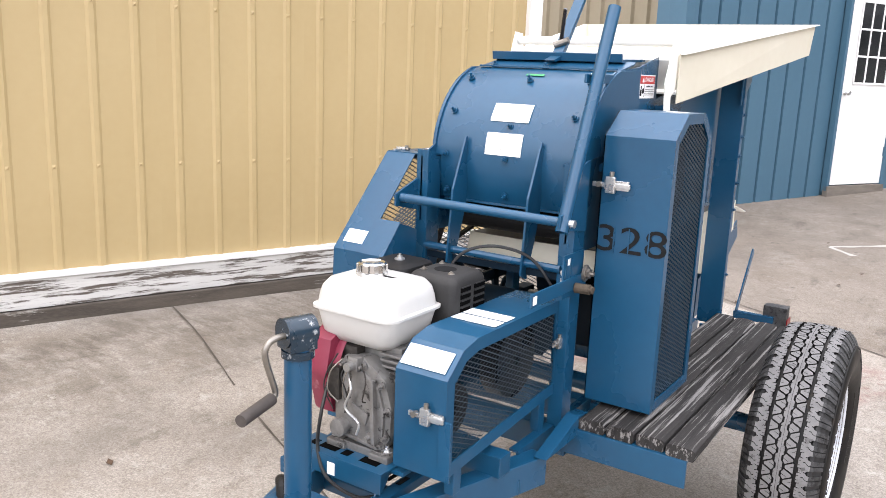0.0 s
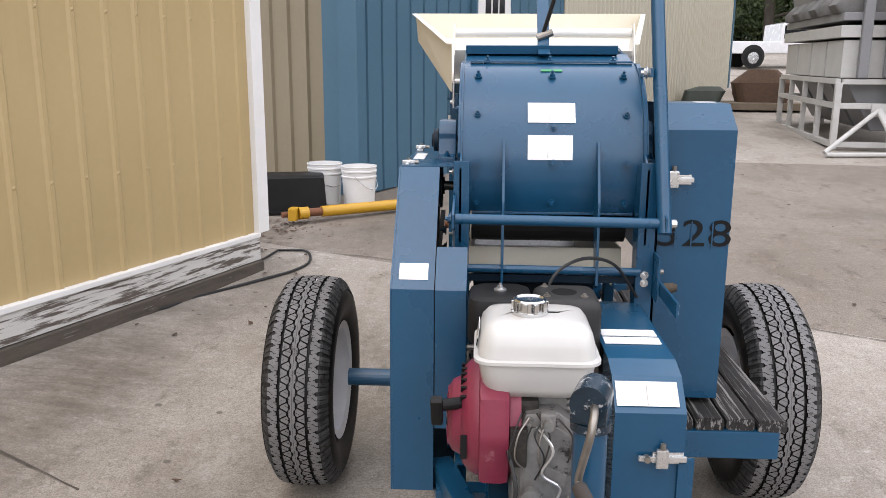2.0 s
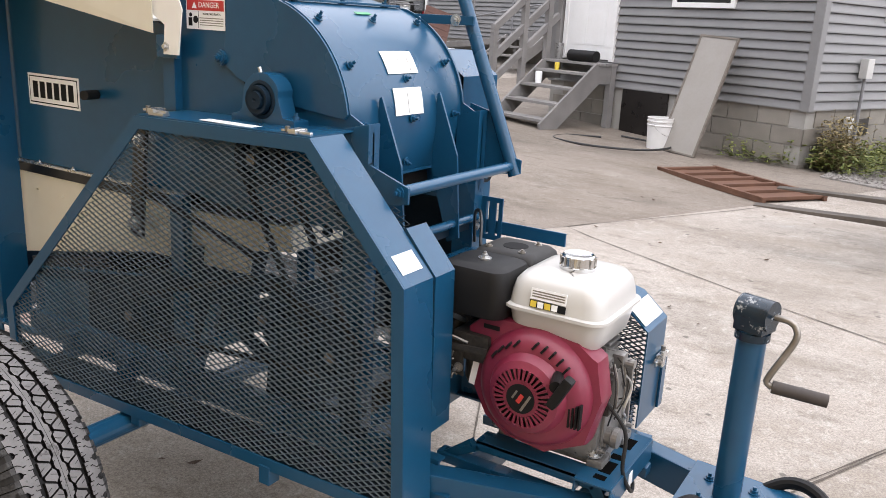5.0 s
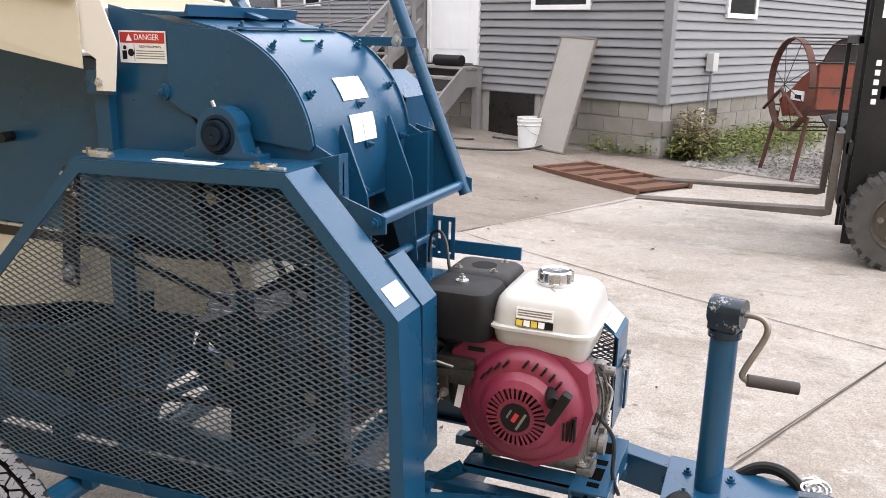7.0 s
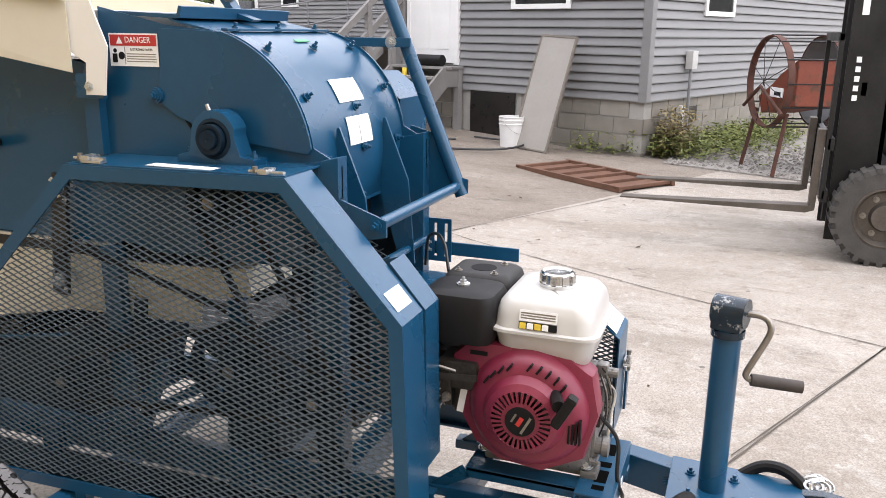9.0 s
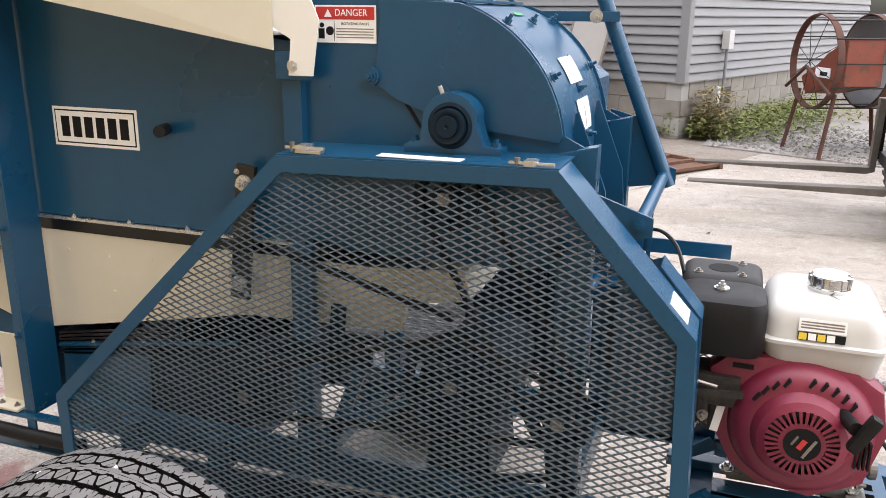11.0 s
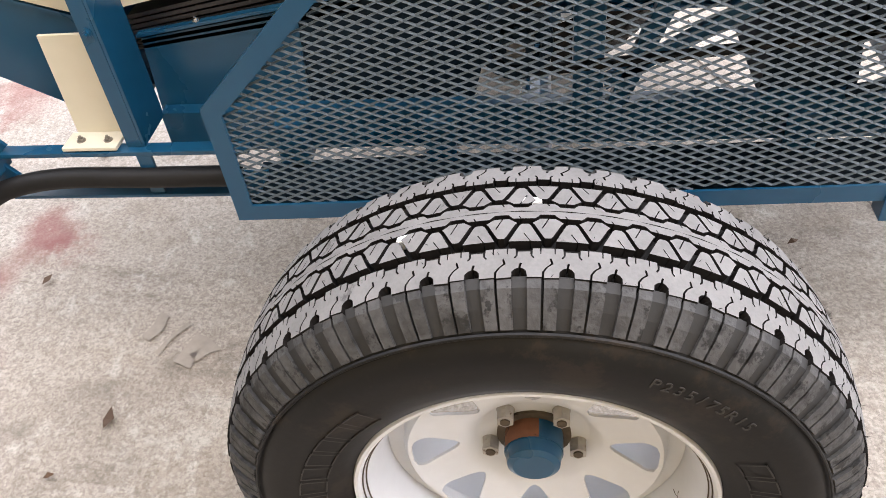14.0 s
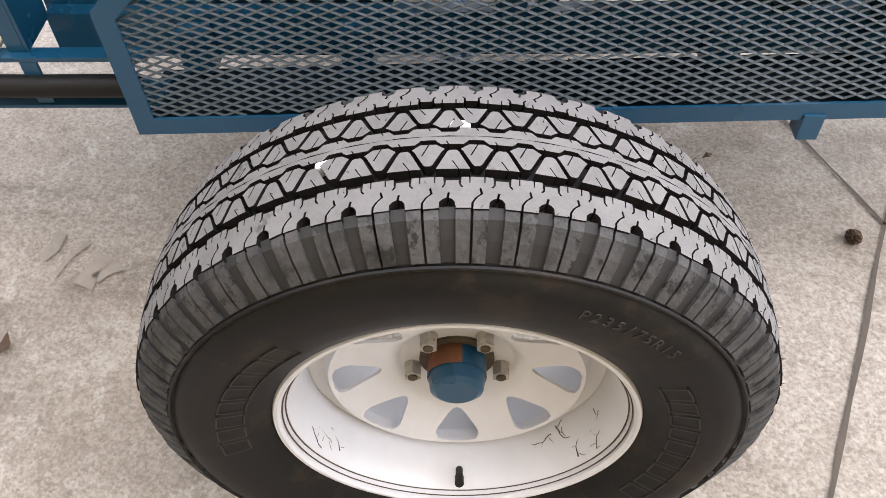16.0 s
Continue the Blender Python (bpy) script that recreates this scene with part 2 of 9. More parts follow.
def expanded(name, poly, place, parent, pu=0.0305, pv=0.0135, w=0.0012, thick=0.0012, material=None, label=""):
    """Expanded metal: diamond strands in the polygon; place(u, v, h) gives the point."""
    us, vs = [p[0] for p in poly], [p[1] for p in poly]
    V, F = [], []
    dl = math.hypot(pu / 2, pv / 2)
    for i in range(int((max(us) - min(us)) / (pu / 2)) + 2):
        for j in range(int((max(vs) - min(vs)) / (pv / 2)) + 2):
            if (i + j) % 2:
                continue
            u, v = min(us) + i * pu / 2, min(vs) + j * pv / 2
            for s in (1, -1):
                u1, v1 = u + pu / 2, v + s * pv / 2
                if not inside((u + u1) / 2, (v + v1) / 2, poly):
                    continue
                nx, ny = -(v1 - v) / dl * w, (u1 - u) / dl * w
                k = len(V)
                for a, b in ((u, v), (u1, v1)):
                    V += [place(a + nx, b + ny, thick * 1.3), place(a - nx, b - ny, -thick * 0.3), place(a - nx, b - ny, -thick * 1.3), place(a + nx, b + ny, thick * 0.3)]
                F += [(k, k + 4, k + 5, k + 1), (k + 1, k + 5, k + 6, k + 2), (k + 2, k + 6, k + 7, k + 3), (k + 3, k + 7, k + 4, k)]
    ob = raw(name, V, F, material or STRAND, parent, label)
    return tagged(ob, kind="stuff")


def words(body, size, at, turn, material, parent, name="lettering", depth=0.0006, align="CENTER", width=1.0):
    cu = bpy.data.curves.new(name, "FONT")
    cu.body, cu.size, cu.extrude, cu.align_x, cu.align_y = body, size, depth, align, "CENTER"
    cu.resolution_u = 3
    tmp = new("tmp", cu)
    me = bpy.data.meshes.new_from_object(tmp.evaluated_get(bpy.context.evaluated_depsgraph_get()))
    bpy.data.objects.remove(tmp)
    me.name = name
    me.materials.clear()
    me.materials.append(material)
    ob = new(name, me)
    ob.parent = parent
    ob.matrix_basis = Matrix.Translation(at) @ turn @ Matrix.Diagonal((width, 1, 1, 1))
    return ob


FACE_FRONT = pose(0, 0, 0, 90, 0, 0)
FACE_LEFT = pose(0, 0, 0, 90, 0, -90)


def rise(x, y):
    """Height of the concrete: level under the machine, rising gently to the buildings and the far yard."""
    a = 0.016 + 0.045 * min(max(y - 0.3, 0), 30) + 0.035 * min(max(math.hypot(x, y) - 13, 0), 30)
    k = min(max((-x - 1.0) / 1.2, 0), 1)
    return max(a, 0.11 * k * k * (3 - 2 * k))


# ---------------------------------------------------------------- ground
def concrete(name):
    m, t, p = nodes_of(name)
    N, L = t.nodes, t.links
    co = N.new("ShaderNodeTexCoord")

    def tex(scale, detail=6, rough=0.6, stretch=(1, 1, 1)):
        mp = N.new("ShaderNodeMapping")
        mp.inputs["Scale"].default_value = stretch
        L.new(co.outputs["Object"], mp.inputs["Vector"])
        n = N.new("ShaderNodeTexNoise")
        n.inputs["Scale"].default_value, n.inputs["Detail"].default_value, n.inputs["Roughness"].default_value = scale, detail, rough
        L.new(mp.outputs["Vector"], n.inputs["Vector"])
        return n.outputs["Fac"]

    def ramp(fac, p0, c0, p1, c1):
        r = N.new("ShaderNodeValToRGB")
        r.color_ramp.elements[0].position, r.color_ramp.elements[1].position = p0, p1
        r.color_ramp.elements[0].color, r.color_ramp.elements[1].color = (*c0, 1), (*c1, 1)
        L.new(fac, r.inputs["Fac"])
        return r.outputs["Color"]

    def over(fac, a, b):
        x = N.new("ShaderNodeMix")
        x.data_type = "RGBA"
        L.new(fac, x.inputs["Factor"])
        for s, v in (("A", a), ("B", b)):
            if isinstance(v, tuple):
                x.inputs[s].default_value = (*v, 1)
            else:
                L.new(v, x.inputs[s])
        return x.outputs["Result"]

    def blob(x, y, r, soft=0.6, sx=1.0, sy=1.0):
        """A spot with a ragged edge round (x, y)."""
        mp = N.new("ShaderNodeMapping")
        mp.vector_type = "POINT"
        mp.inputs["Location"].default_value = (-x / sx, -y / sy, 0)
        mp.inputs["Scale"].default_value = (1 / sx, 1 / sy, 0)
        L.new(co.outputs["Object"], mp.inputs["Vector"])
        ln = N.new("ShaderNodeVectorMath")
        ln.operation = "LENGTH"
        L.new(mp.outputs["Vector"], ln.inputs[0])
        ad = N.new("ShaderNodeMath")
        ad.operation = "MULTIPLY_ADD"
        L.new(RAG, ad.inputs[0])
        ad.inputs[1].default_value = r * 2.2
        L.new(ln.outputs["Value"], ad.inputs[2])
        mr = N.new("ShaderNodeMapRange")
        mr.inputs["From Min"].default_value, mr.inputs["From Max"].default_value = r * 2.1 * (1 + 0.15), r * 2.1 * (1 - soft)
        L.new(ad.outputs[0], mr.inputs["Value"])
        return mr.outputs["Result"]

    RAG = tex(3.2, 8, 0.7)
    col = ramp(tex(0.55, 7), 0.32, (0.291, 0.258, 0.223), 0.7, (0.406, 0.373, 0.335))
    speck = ramp(tex(110, 5, 0.85), 0.36, (0.66, 0.64, 0.62), 0.60, (1.09, 1.085, 1.075))
    mul = N.new("ShaderNodeMix")
    mul.data_type, mul.blend_type = "RGBA", "MULTIPLY"
    mul.inputs["Factor"].default_value = 1.0
    L.new(col, mul.inputs["A"]), L.new(speck, mul.inputs["B"])
    col = mul.outputs["Result"]
    # broad damp and worn patches, scuffs along the drive, pale bare cement
    col = over(ramp(tex(0.9, 9, 0.65, (1.4, 0.6, 1)), 0.52, (0, 0, 0), 0.70, (0.7, 0.7, 0.7)), col, (0.143, 0.121, 0.0961))
    col = over(ramp(tex(1.9, 9, 0.7, (1.0, 0.8, 1)), 0.50, (0, 0, 0), 0.64, (0.5, 0.5, 0.5)), col, (0.223, 0.186, 0.146))
    col = over(ramp(tex(7, 9, 0.75, (1.0, 0.45, 1)), 0.55, (0, 0, 0), 0.66, (0.62, 0.62, 0.62)), col, (0.124, 0.105, 0.0837))
    col = over(ramp(tex(2.6, 10, 0.78, (0.8, 0.5, 1)), 0.56, (0, 0, 0), 0.68, (0.7, 0.7, 0.7)), col, (0.422, 0.403, 0.366))
    col = over(ramp(tex(60, 6, 0.8), 0.63, (0, 0, 0), 0.70, (0.7, 0.7, 0.7)), col, (0.0806, 0.0682, 0.0558))
    col = over(ramp(tex(22, 9, 0.8), 0.54, (0, 0, 0), 0.63, (0.6, 0.6, 0.6)), col, (0.19, 0.165, 0.135))
    col = over(ramp(tex(14, 9, 0.8, (0.8, 1.1, 1)), 0.55, (0, 0, 0), 0.64, (0.55, 0.55, 0.55)), col, (0.44, 0.415, 0.375))
    grain = N.new("ShaderNodeTexVoronoi")
    grain.inputs["Scale"].default_value = 210
    L.new(co.outputs["Object"], grain.inputs["Vector"])
    bw1 = N.new("ShaderNodeRGBToBW")
    L.new(grain.outputs["Color"], bw1.inputs["Color"])
    mul2 = N.new("ShaderNodeMix")
    mul2.data_type, mul2.blend_type = "RGBA", "MULTIPLY"
    mul2.inputs["Factor"].default_value = 1.0
    L.new(col, mul2.inputs["A"]), L.new(ramp(bw1.outputs["Val"], 0.25, (0.82, 0.81, 0.80), 0.65, (1.07, 1.07, 1.06)), mul2.inputs["B"])
    col = mul2.outputs["Result"]
    # small dark spots
    v = N.new("ShaderNodeTexVoronoi")
    v.inputs["Scale"].default_value = 4.5
    L.new(co.outputs["Object"], v.inputs["Vector"])
    col = over(ramp(v.outputs["Distance"], 0.055, (0.75, 0.75, 0.75), 0.075, (0, 0, 0)), col, (0.0806, 0.0713, 0.062))
    # faded red paint behind the machine, worn through in patches
    worn = ramp(tex(5.5, 10, 0.72), 0.44, (0, 0, 0), 0.56, (1, 1, 1))
    for x, y, r, sx, sy, k in ((-0.46, 1.22, 0.17, 0.8, 1.2, 0.95), (-0.40, 1.36, 0.12, 0.8, 1.3, 0.9), (-0.05, 1.06, 0.07, 1.0, 1.3, 0.85), (0.03, 1.12, 0.06, 1.2, 1.0, 0.7), (0.58, 1.55, 0.20, 0.8, 1.5, 0.6), (0.40, 1.55, 0.16, 1.0, 1.2, 0.6), (0.20, 1.42, 0.12, 1.2, 1.0, 0.55), (0.68, 1.36, 0.14, 0.8, 1.3, 0.7), (-0.15, 1.15, 0.05, 1.5, 1.0, 0.6), (0.76, 1.62, 0.13, 0.8, 1.6, 0.7)):
        f = N.new("ShaderNodeMath")
        f.operation = "MULTIPLY"
        L.new(blob(x, y, r, 0.35, sx, sy), f.inputs[0])
        f.inputs[1].default_value = k
        g = N.new("ShaderNodeMath")
        g.operation = "MULTIPLY"
        L.new(f.outputs[0], g.inputs[0])
        L.new(worn, g.inputs[1])
        col = over(g.outputs[0], col, (0.175, 0.062, 0.056))
    # dark damp strip along the yellow wall
    for x, y, r, sx, sy in ((-2.35, 0.2, 0.35, 0.9, 3.2), (-2.0, 1.6, 0.34, 1, 2.2), (-1.75, 2.6, 0.3, 1, 1.6), (-1.5, -0.9, 0.2, 1.2, 2.4), (-0.7, 3.6, 0.5, 1.4, 1.0), (-0.6, 4.6, 0.9, 1.2, 1.3), (0.6, 6.5, 0.9, 1.1, 1.6), (3.4, 4.4, 0.4, 1.8, 0.8), (4.4, 1.6, 0.22, 1.8, 0.9), (5.2, 0.4, 0.2, 0.9, 1.2), (-1.85, 0.6, 0.42, 0.9, 3.2), (-1.45, 2.0, 0.36, 1.1, 1.9), (-2.2, -1.4, 0.4, 0.9, 2.2), (-1.15, -0.4, 0.22, 1.0, 2.2), (6.9, 3.2, 0.8, 1.1, 1.4), (7.4, 1.6, 0.4, 1.0, 1.4), (-0.42, 0.80, 0.035, 1.0, 1.4), (-0.36, 0.70, 0.03, 1.4, 1.0), (-0.52, 0.92, 0.028, 1, 1)):
        f = N.new("ShaderNodeMath")
        f.operation = "MULTIPLY"
        L.new(blob(x, y, r, 0.8, sx, sy), f.inputs[0])
        f.inputs[1].default_value = 0.68
        col = over(f.outputs[0], col, (0.105, 0.0899, 0.0713))
    # brown dirt streaked along the wall
    for x, y, r, sx, sy in ((-1.95, 0.7, 0.55, 0.8, 2.6), (-2.3, -0.6, 0.40, 0.8, 2.6)):
        f = N.new("ShaderNodeMath")
        f.operation = "MULTIPLY"
        L.new(blob(x, y, r, 0.9, sx, sy), f.inputs[0])
        L.new(ramp(tex(6.5, 10, 0.78, (0.55, 1.9, 1)), 0.43, (0, 0, 0), 0.56, (0.95, 0.95, 0.95)), f.inputs[1])
        col = over(f.outputs[0], col, (0.0775, 0.0589, 0.0434))

    def line(a, b, c):
        """1 where a x + b y > c."""
        d = N.new("ShaderNodeVectorMath")
        d.operation = "DOT_PRODUCT"
        L.new(co.outputs["Object"], d.inputs[0])
        d.inputs[1].default_value = (a, b, 0)
        g = N.new("ShaderNodeMath")
        g.operation = "GREATER_THAN"
        L.new(d.outputs["Value"], g.inputs[0])
        g.inputs[1].default_value = c
        return g.outputs[0]
    both = N.new("ShaderNodeMath")
    both.operation = "MULTIPLY"
    L.new(line(0.47, 1.0, 2.375), both.inputs[0]), L.new(line(-0.1, -1.0, -7.6), both.inputs[1])
    slab = N.new("ShaderNodeMix")
    slab.data_type, slab.blend_type = "RGBA", "MULTIPLY"
    L.new(both.outputs[0], slab.inputs["Factor"])
    L.new(col, slab.inputs["A"])
    slab.inputs["B"].default_value = (0.63, 0.60, 0.57, 1)
    col = slab.outputs["Result"]
    L.new(col, p.inputs["Base Color"])
    p.inputs["Roughness"].default_value = 0.9
    bp = N.new("ShaderNodeBump")
    bp.inputs["Strength"].default_value, bp.inputs["Distance"].default_value = 0.6, 0.005
    L.new(tex(70, 6, 0.7), bp.inputs["Height"])
    L.new(bp.outputs["Normal"], p.inputs["Normal"])
    return m


CONCRETE = concrete("stained_concrete")
JOINT = paint("dark_joint", (0.0462, 0.0383, 0.0297), (0.099, 0.0825, 0.066), 0.9, scale=8, fine=60, bump=0.3)


def ground_sheet():
    xs = [-60, -30, -15, -8, -5] + [-4 + 0.4 * i for i in range(31)] + [9, 10, 12, 14, 17, 20, 26, 34, 45, 60, 90, 140, 300]
    ys = [-300, -100, -40, -15, -8, -5] + [-4 + 0.4 * i for i in range(46)] + [15, 17, 20, 24, 28, 30.3, 34, 40, 60, 100, 300]
    V = [(x, y, rise(x, y)) for y in ys for x in xs]
    n = len(xs)
    F = [(j * n + i, j * n + i + 1, (j + 1) * n + i + 1, (j + 1) * n + i) for j in range(len(ys) - 1) for i in range(n - 1)]
    ob = raw("ground", V, F, CONCRETE)
    for f in ob.data.polygons:
        f.use_smooth = True
    return tagged(ob, "stained grey-beige concrete yard with joints and faded red paint", "ground", kind="structure")


ground_sheet()


def ground_strip(name, pts, w, material, label, lift=0.004, seed=1, jag=0.35, kind="structure", category="joint"):
    """A thin ragged strip that follows the concrete."""
    rnd = random.Random(seed)
    V, F = [], []
    fine = []
    for (x0, y0), (x1, y1) in zip(pts, pts[1:]):
        k = max(2, int(math.hypot(x1 - x0, y1 - y0) / 0.08))
        fine += [(x0 + (x1 - x0) * i / k, y0 + (y1 - y0) * i / k) for i in range(k)]
    fine.append(pts[-1])
    for i, (x, y) in enumerate(fine):
        a, b = fine[max(i - 1, 0)], fine[min(i + 1, len(fine) - 1)]
        d = math.hypot(b[0] - a[0], b[1] - a[1]) or 1
        nx, ny = -(b[1] - a[1]) / d, (b[0] - a[0]) / d
        ww = w / 2 * (1 + jag * rnd.uniform(-1, 1))
        sh = w * jag * rnd.uniform(-0.5, 0.5)
        for s in (ww, -ww):
            px, py = x + nx * (s + sh), y + ny * (s + sh)
            V.append((px, py, rise(px, py) + lift))
    F = [(2 * i, 2 * i + 1, 2 * i + 3, 2 * i + 2) for i in range(len(fine) - 1)]
    return tagged(raw(name, V, F, material), label, category, kind=kind)


for i, (pts, w) in enumerate((
        ([(-2.68, 0.33), (-2.03, 0.04), (-0.95, -0.46), (-0.2, -0.82), (0.9, -1.36), (2.48, -2.11), (4.4, -3.05), (7, -4.3)], 0.011),
        ([(-0.2, -0.82), (0.2, -0.67), (1.2, -0.2)], 0.009),
        ([(2.48, -2.11), (3.0, -0.95), (3.79, 0.57), (4.08, 0.45), (5.4, -0.25), (6.0, -0.52)], 0.010),
        ([(1.13, -1.45), (2.46, -2.1)], 0.008),
        ([(0.9, 1.95), (2.04, 1.38), (2.63, 1.12), (3.28, 0.8), (4.08, 0.45)], 0.010),
        ([(2.63, 1.12), (3.83, 3.78), (4.31, 4.94), (5.28, 6.91), (6.6, 10.0)], 0.010),
        ([(-1.7, 3.05), (-0.95, 2.88), (-0.58, 2.71), (0.13, 2.36), (0.9, 1.95)], 0.009))):
    ground_strip("ground_joint", pts, w * 0.75, JOINT, "dark sawn joint in the concrete", seed=i + 5)
SCUFF = paint("dirt_scuff", (0.198, 0.172, 0.142), (0.277, 0.244, 0.208), 0.9, scale=20, fine=80, bump=0.3)
for i, pts in enumerate(([(-0.30, 0.77), (-0.24, 0.74)], [(-0.34, 0.73), (-0.26, 0.69)], [(-0.36, 0.68), (-0.29, 0.65)], [(-0.35, 0.65), (-0.31, 0.62)])):
    ground_strip("ground_scuff", pts, 0.022, SCUFF, "dark dirt scuff on the concrete", seed=i + 50, jag=0.9, category="scuff")
ground_strip("wall_dirt", [(-1.74, 3.05), (-2.20, 1.87), (-2.45, 1.01), (-2.95, -0.71)], 0.10, JOINT, "dark damp dirt along the wall base", seed=31, jag=0.75, category="dirt")


# ---------------------------------------------------------------- wheels
AXLE_Z, TYRE_R, TRACK = 0.377, 0.3665, 0.737
GROOVE = paint("groove_rubber", (0.0066, 0.0059, 0.0056), (0.0145, 0.0132, 0.0125), 0.9, spec=0.1, scale=20, fine=120, bump=0.2)
LETTER = paint("scuffed_letter_rubber", (0.0145, 0.0125, 0.0112), (0.033, 0.0297, 0.0264), 0.6, scale=20, fine=120, bump=0.2)
ROOT = paint("dried_mud", (0.035, 0.026, 0.018), (0.105, 0.080, 0.055), 0.9, scale=40, fine=160, bump=0.3)
NUTM = paint("worn_lug_nut", (0.30, 0.285, 0.262), (0.52, 0.50, 0.465), 0.45, metal=0.45, scale=40, fine=160, bump=0.2, wear=(0.12, 0.075, 0.045), wear_at=0.62, wear_scale=60)
HUBRUST = paint("hub_rust", (0.106, 0.0363, 0.0145), (0.198, 0.0792, 0.0363), 0.8, scale=40, fine=140, bump=0.4, wear=(0.033, 0.0198, 0.0132), wear_at=0.62, wear_scale=40)


trailer = thing("trailer", "blue welded steel trailer with tongue, axle and two wheels", "trailer")


def wheel(side):
    """Tyre, rim, hub and nuts; built with its outer face towards -x and turned for the other side."""
    w = tagged(new("wheel"), "black all-terrain tyre with worn tread on a white rim")
    w.parent = trailer
    prof = [(0.078, 0.205), (0.092, 0.214), (0.105, 0.236), (0.1135, 0.262), (0.1155, 0.285), (0.1140, 0.300), (0.1095, 0.309), (0.102, 0.317), (0.0935, 0.330), (0.083, 0.342), (0.076, 0.347), (0.05, 0.3535), (0, 0.355)]
    prof = prof + [(-a, r) for a, r in prof[-2::-1]]
    smooth(part("tyre", lathe(bmesh.new(), prof, 108), RUBBER, w), 60)
    N = 54
    V, F, crown = [], [], []
    rnd = random.Random(3)

    def radius(x):
        return TYRE_R - 1.3 * x * x

    def block(shape, side_sign, centre, deep=0.0125):
        """A block from (phase, half-width) corners; the two halves of the tread mirror each other through a point."""
        k, n = len(V), len(shape)
        for top in (0, 1):
            for u, v in shape:
                t = centre + u if side_sign < 0 else 0.27 - centre - u
                x = side_sign * v + 0.002
                a = math.tau * t / N
                r = radius(x) - (0 if top else deep)
                V.append((x, r * math.cos(a), r * math.sin(a)))
        crown.append(len(F))
        F.append(tuple(k + n + i for i in range(n)))
        F.extend((k + i, k + (i + 1) % n, k + n + (i + 1) % n, k + n + i) for i in range(n))

    # shoulder rib: hooked sipes on both edges, a long bent sipe and a notch to each pitch
    SHOULDER = [(0.022, 0.0790), (0.032, 0.0740), (0.110, 0.0690), (0.220, 0.0653), (0.190, 0.0605), (0.168, 0.0592),
                (0.165, 0.0482), (0.240, 0.0482), (0.243, 0.0545), (0.267, 0.0545), (0.270, 0.0482), (0.425, 0.0484), (0.435, 0.0560), (0.390, 0.0585), (0.415, 0.0595), (0.470, 0.0567), (0.478, 0.0518),
                (0.735, 0.0518), (0.745, 0.0567), (0.800, 0.0595), (0.825, 0.0585), (0.780, 0.0560), (0.790, 0.0484), (0.940, 0.0482), (0.943, 0.0545), (0.967, 0.0545), (0.970, 0.0482), (1.165, 0.0482),
                (1.168, 0.0592), (1.145, 0.0608), (1.170, 0.0651), (1.058, 0.0693), (0.985, 0.0740), (0.978, 0.0790),
                (0.665, 0.0790), (0.655, 0.0735), (0.605, 0.0708), (0.538, 0.0695), (0.552, 0.0662), (0.568, 0.0648), (0.520, 0.0642), (0.500, 0.0665), (0.488, 0.0695), (0.410, 0.0708), (0.345, 0.0735), (0.335, 0.0790)]
    INNER = [(-0.335, 0.0165), (-0.16, 0.0110), (0.000, 0.0110), (-0.135, 0.0235), (-0.112, 0.0241), (0.028, 0.0110), (0.16, 0.0110), (0.335, 0.0165), (0.285, 0.0190), (0.10, 0.0342), (0.06, 0.0362), (-0.06, 0.0362), (-0.10, 0.0342), (-0.285, 0.0190)]
    OUTER = [(0.345, 0.0395), (0.315, 0.0368), (0.12, 0.0198), (0.07, 0.0178), (-0.07, 0.0178), (-0.12, 0.0198), (-0.315, 0.0368), (-0.345, 0.0395), (0.100, 0.0395), (-0.030, 0.0305), (-0.010, 0.0299), (0.125, 0.0395)]
    CENTRE = [(-0.5, 0.0004), (0.5, 0.0004), (0.5, 0.0052), (0.345, 0.0054), (0.30, 0.0078), (0.235, 0.0104), (-0.06, 0.0104), (-0.10, 0.0070), (-0.13, 0.0072), (-0.09, 0.0104), (-0.235, 0.0104), (-0.30, 0.0078), (-0.345, 0.0054), (-0.5, 0.0052)]
    for i in range(N):
        for s in (-1, 1):
            ragged = [(u, v + (rnd.uniform(-0.0006, 0.0012) if v > 0.078 else 0)) for u, v in SHOULDER]
            block(ragged, s, i + 0.82, 0.016)
            block(INNER, s, i + 0.93)
            block(OUTER, s, i + 0.44)
            block(CENTRE, s, i + 0.42)
    tread = tagged(raw("tread_block", V, F, TREAD, w, "grey worn tread blocks"), kind="stuff")
    tread.data.materials.append(GROOVE)
    for f in tread.data.polygons:
        f.material_index = 1
    for i in crown:
        tread.data.polygons[i].material_index = 0
    # ribbed buttress below the shoulder: two ridges and a sunk channel to each pitch, a sill below
    V2, F2 = [], []
    line = [(0.0780, 0.3575), (0.0870, 0.3530), (0.0975, 0.3385), (0.1070, 0.3205)]

    V3, F3 = [], []

    def ridge(t0, t1, lift, s, V2, F2, l0=0, l1=3):
        k = len(V2)
        pts = line[l0:l1 + 1]
        for j, (x, r) in enumerate(pts):
            for up in (0, 1):
                o = lift - (0 if up else 0.010)
                for t in (t0, t1):
                    a = math.tau * t / N
                    V2.append((s * (x + o * 0.75) + 0.002, (r + o * 0.66) * math.cos(a), (r + o * 0.66) * math.sin(a)))
        n = len(pts)
        for j in range(n - 1):
            b, c = k + 4 * j, k + 4 * j + 4
            F2.extend([(b + 2, b + 3, c + 3, c + 2), (b, b + 2, c + 2, c), (b + 1, c + 1, c + 3, b + 3)])
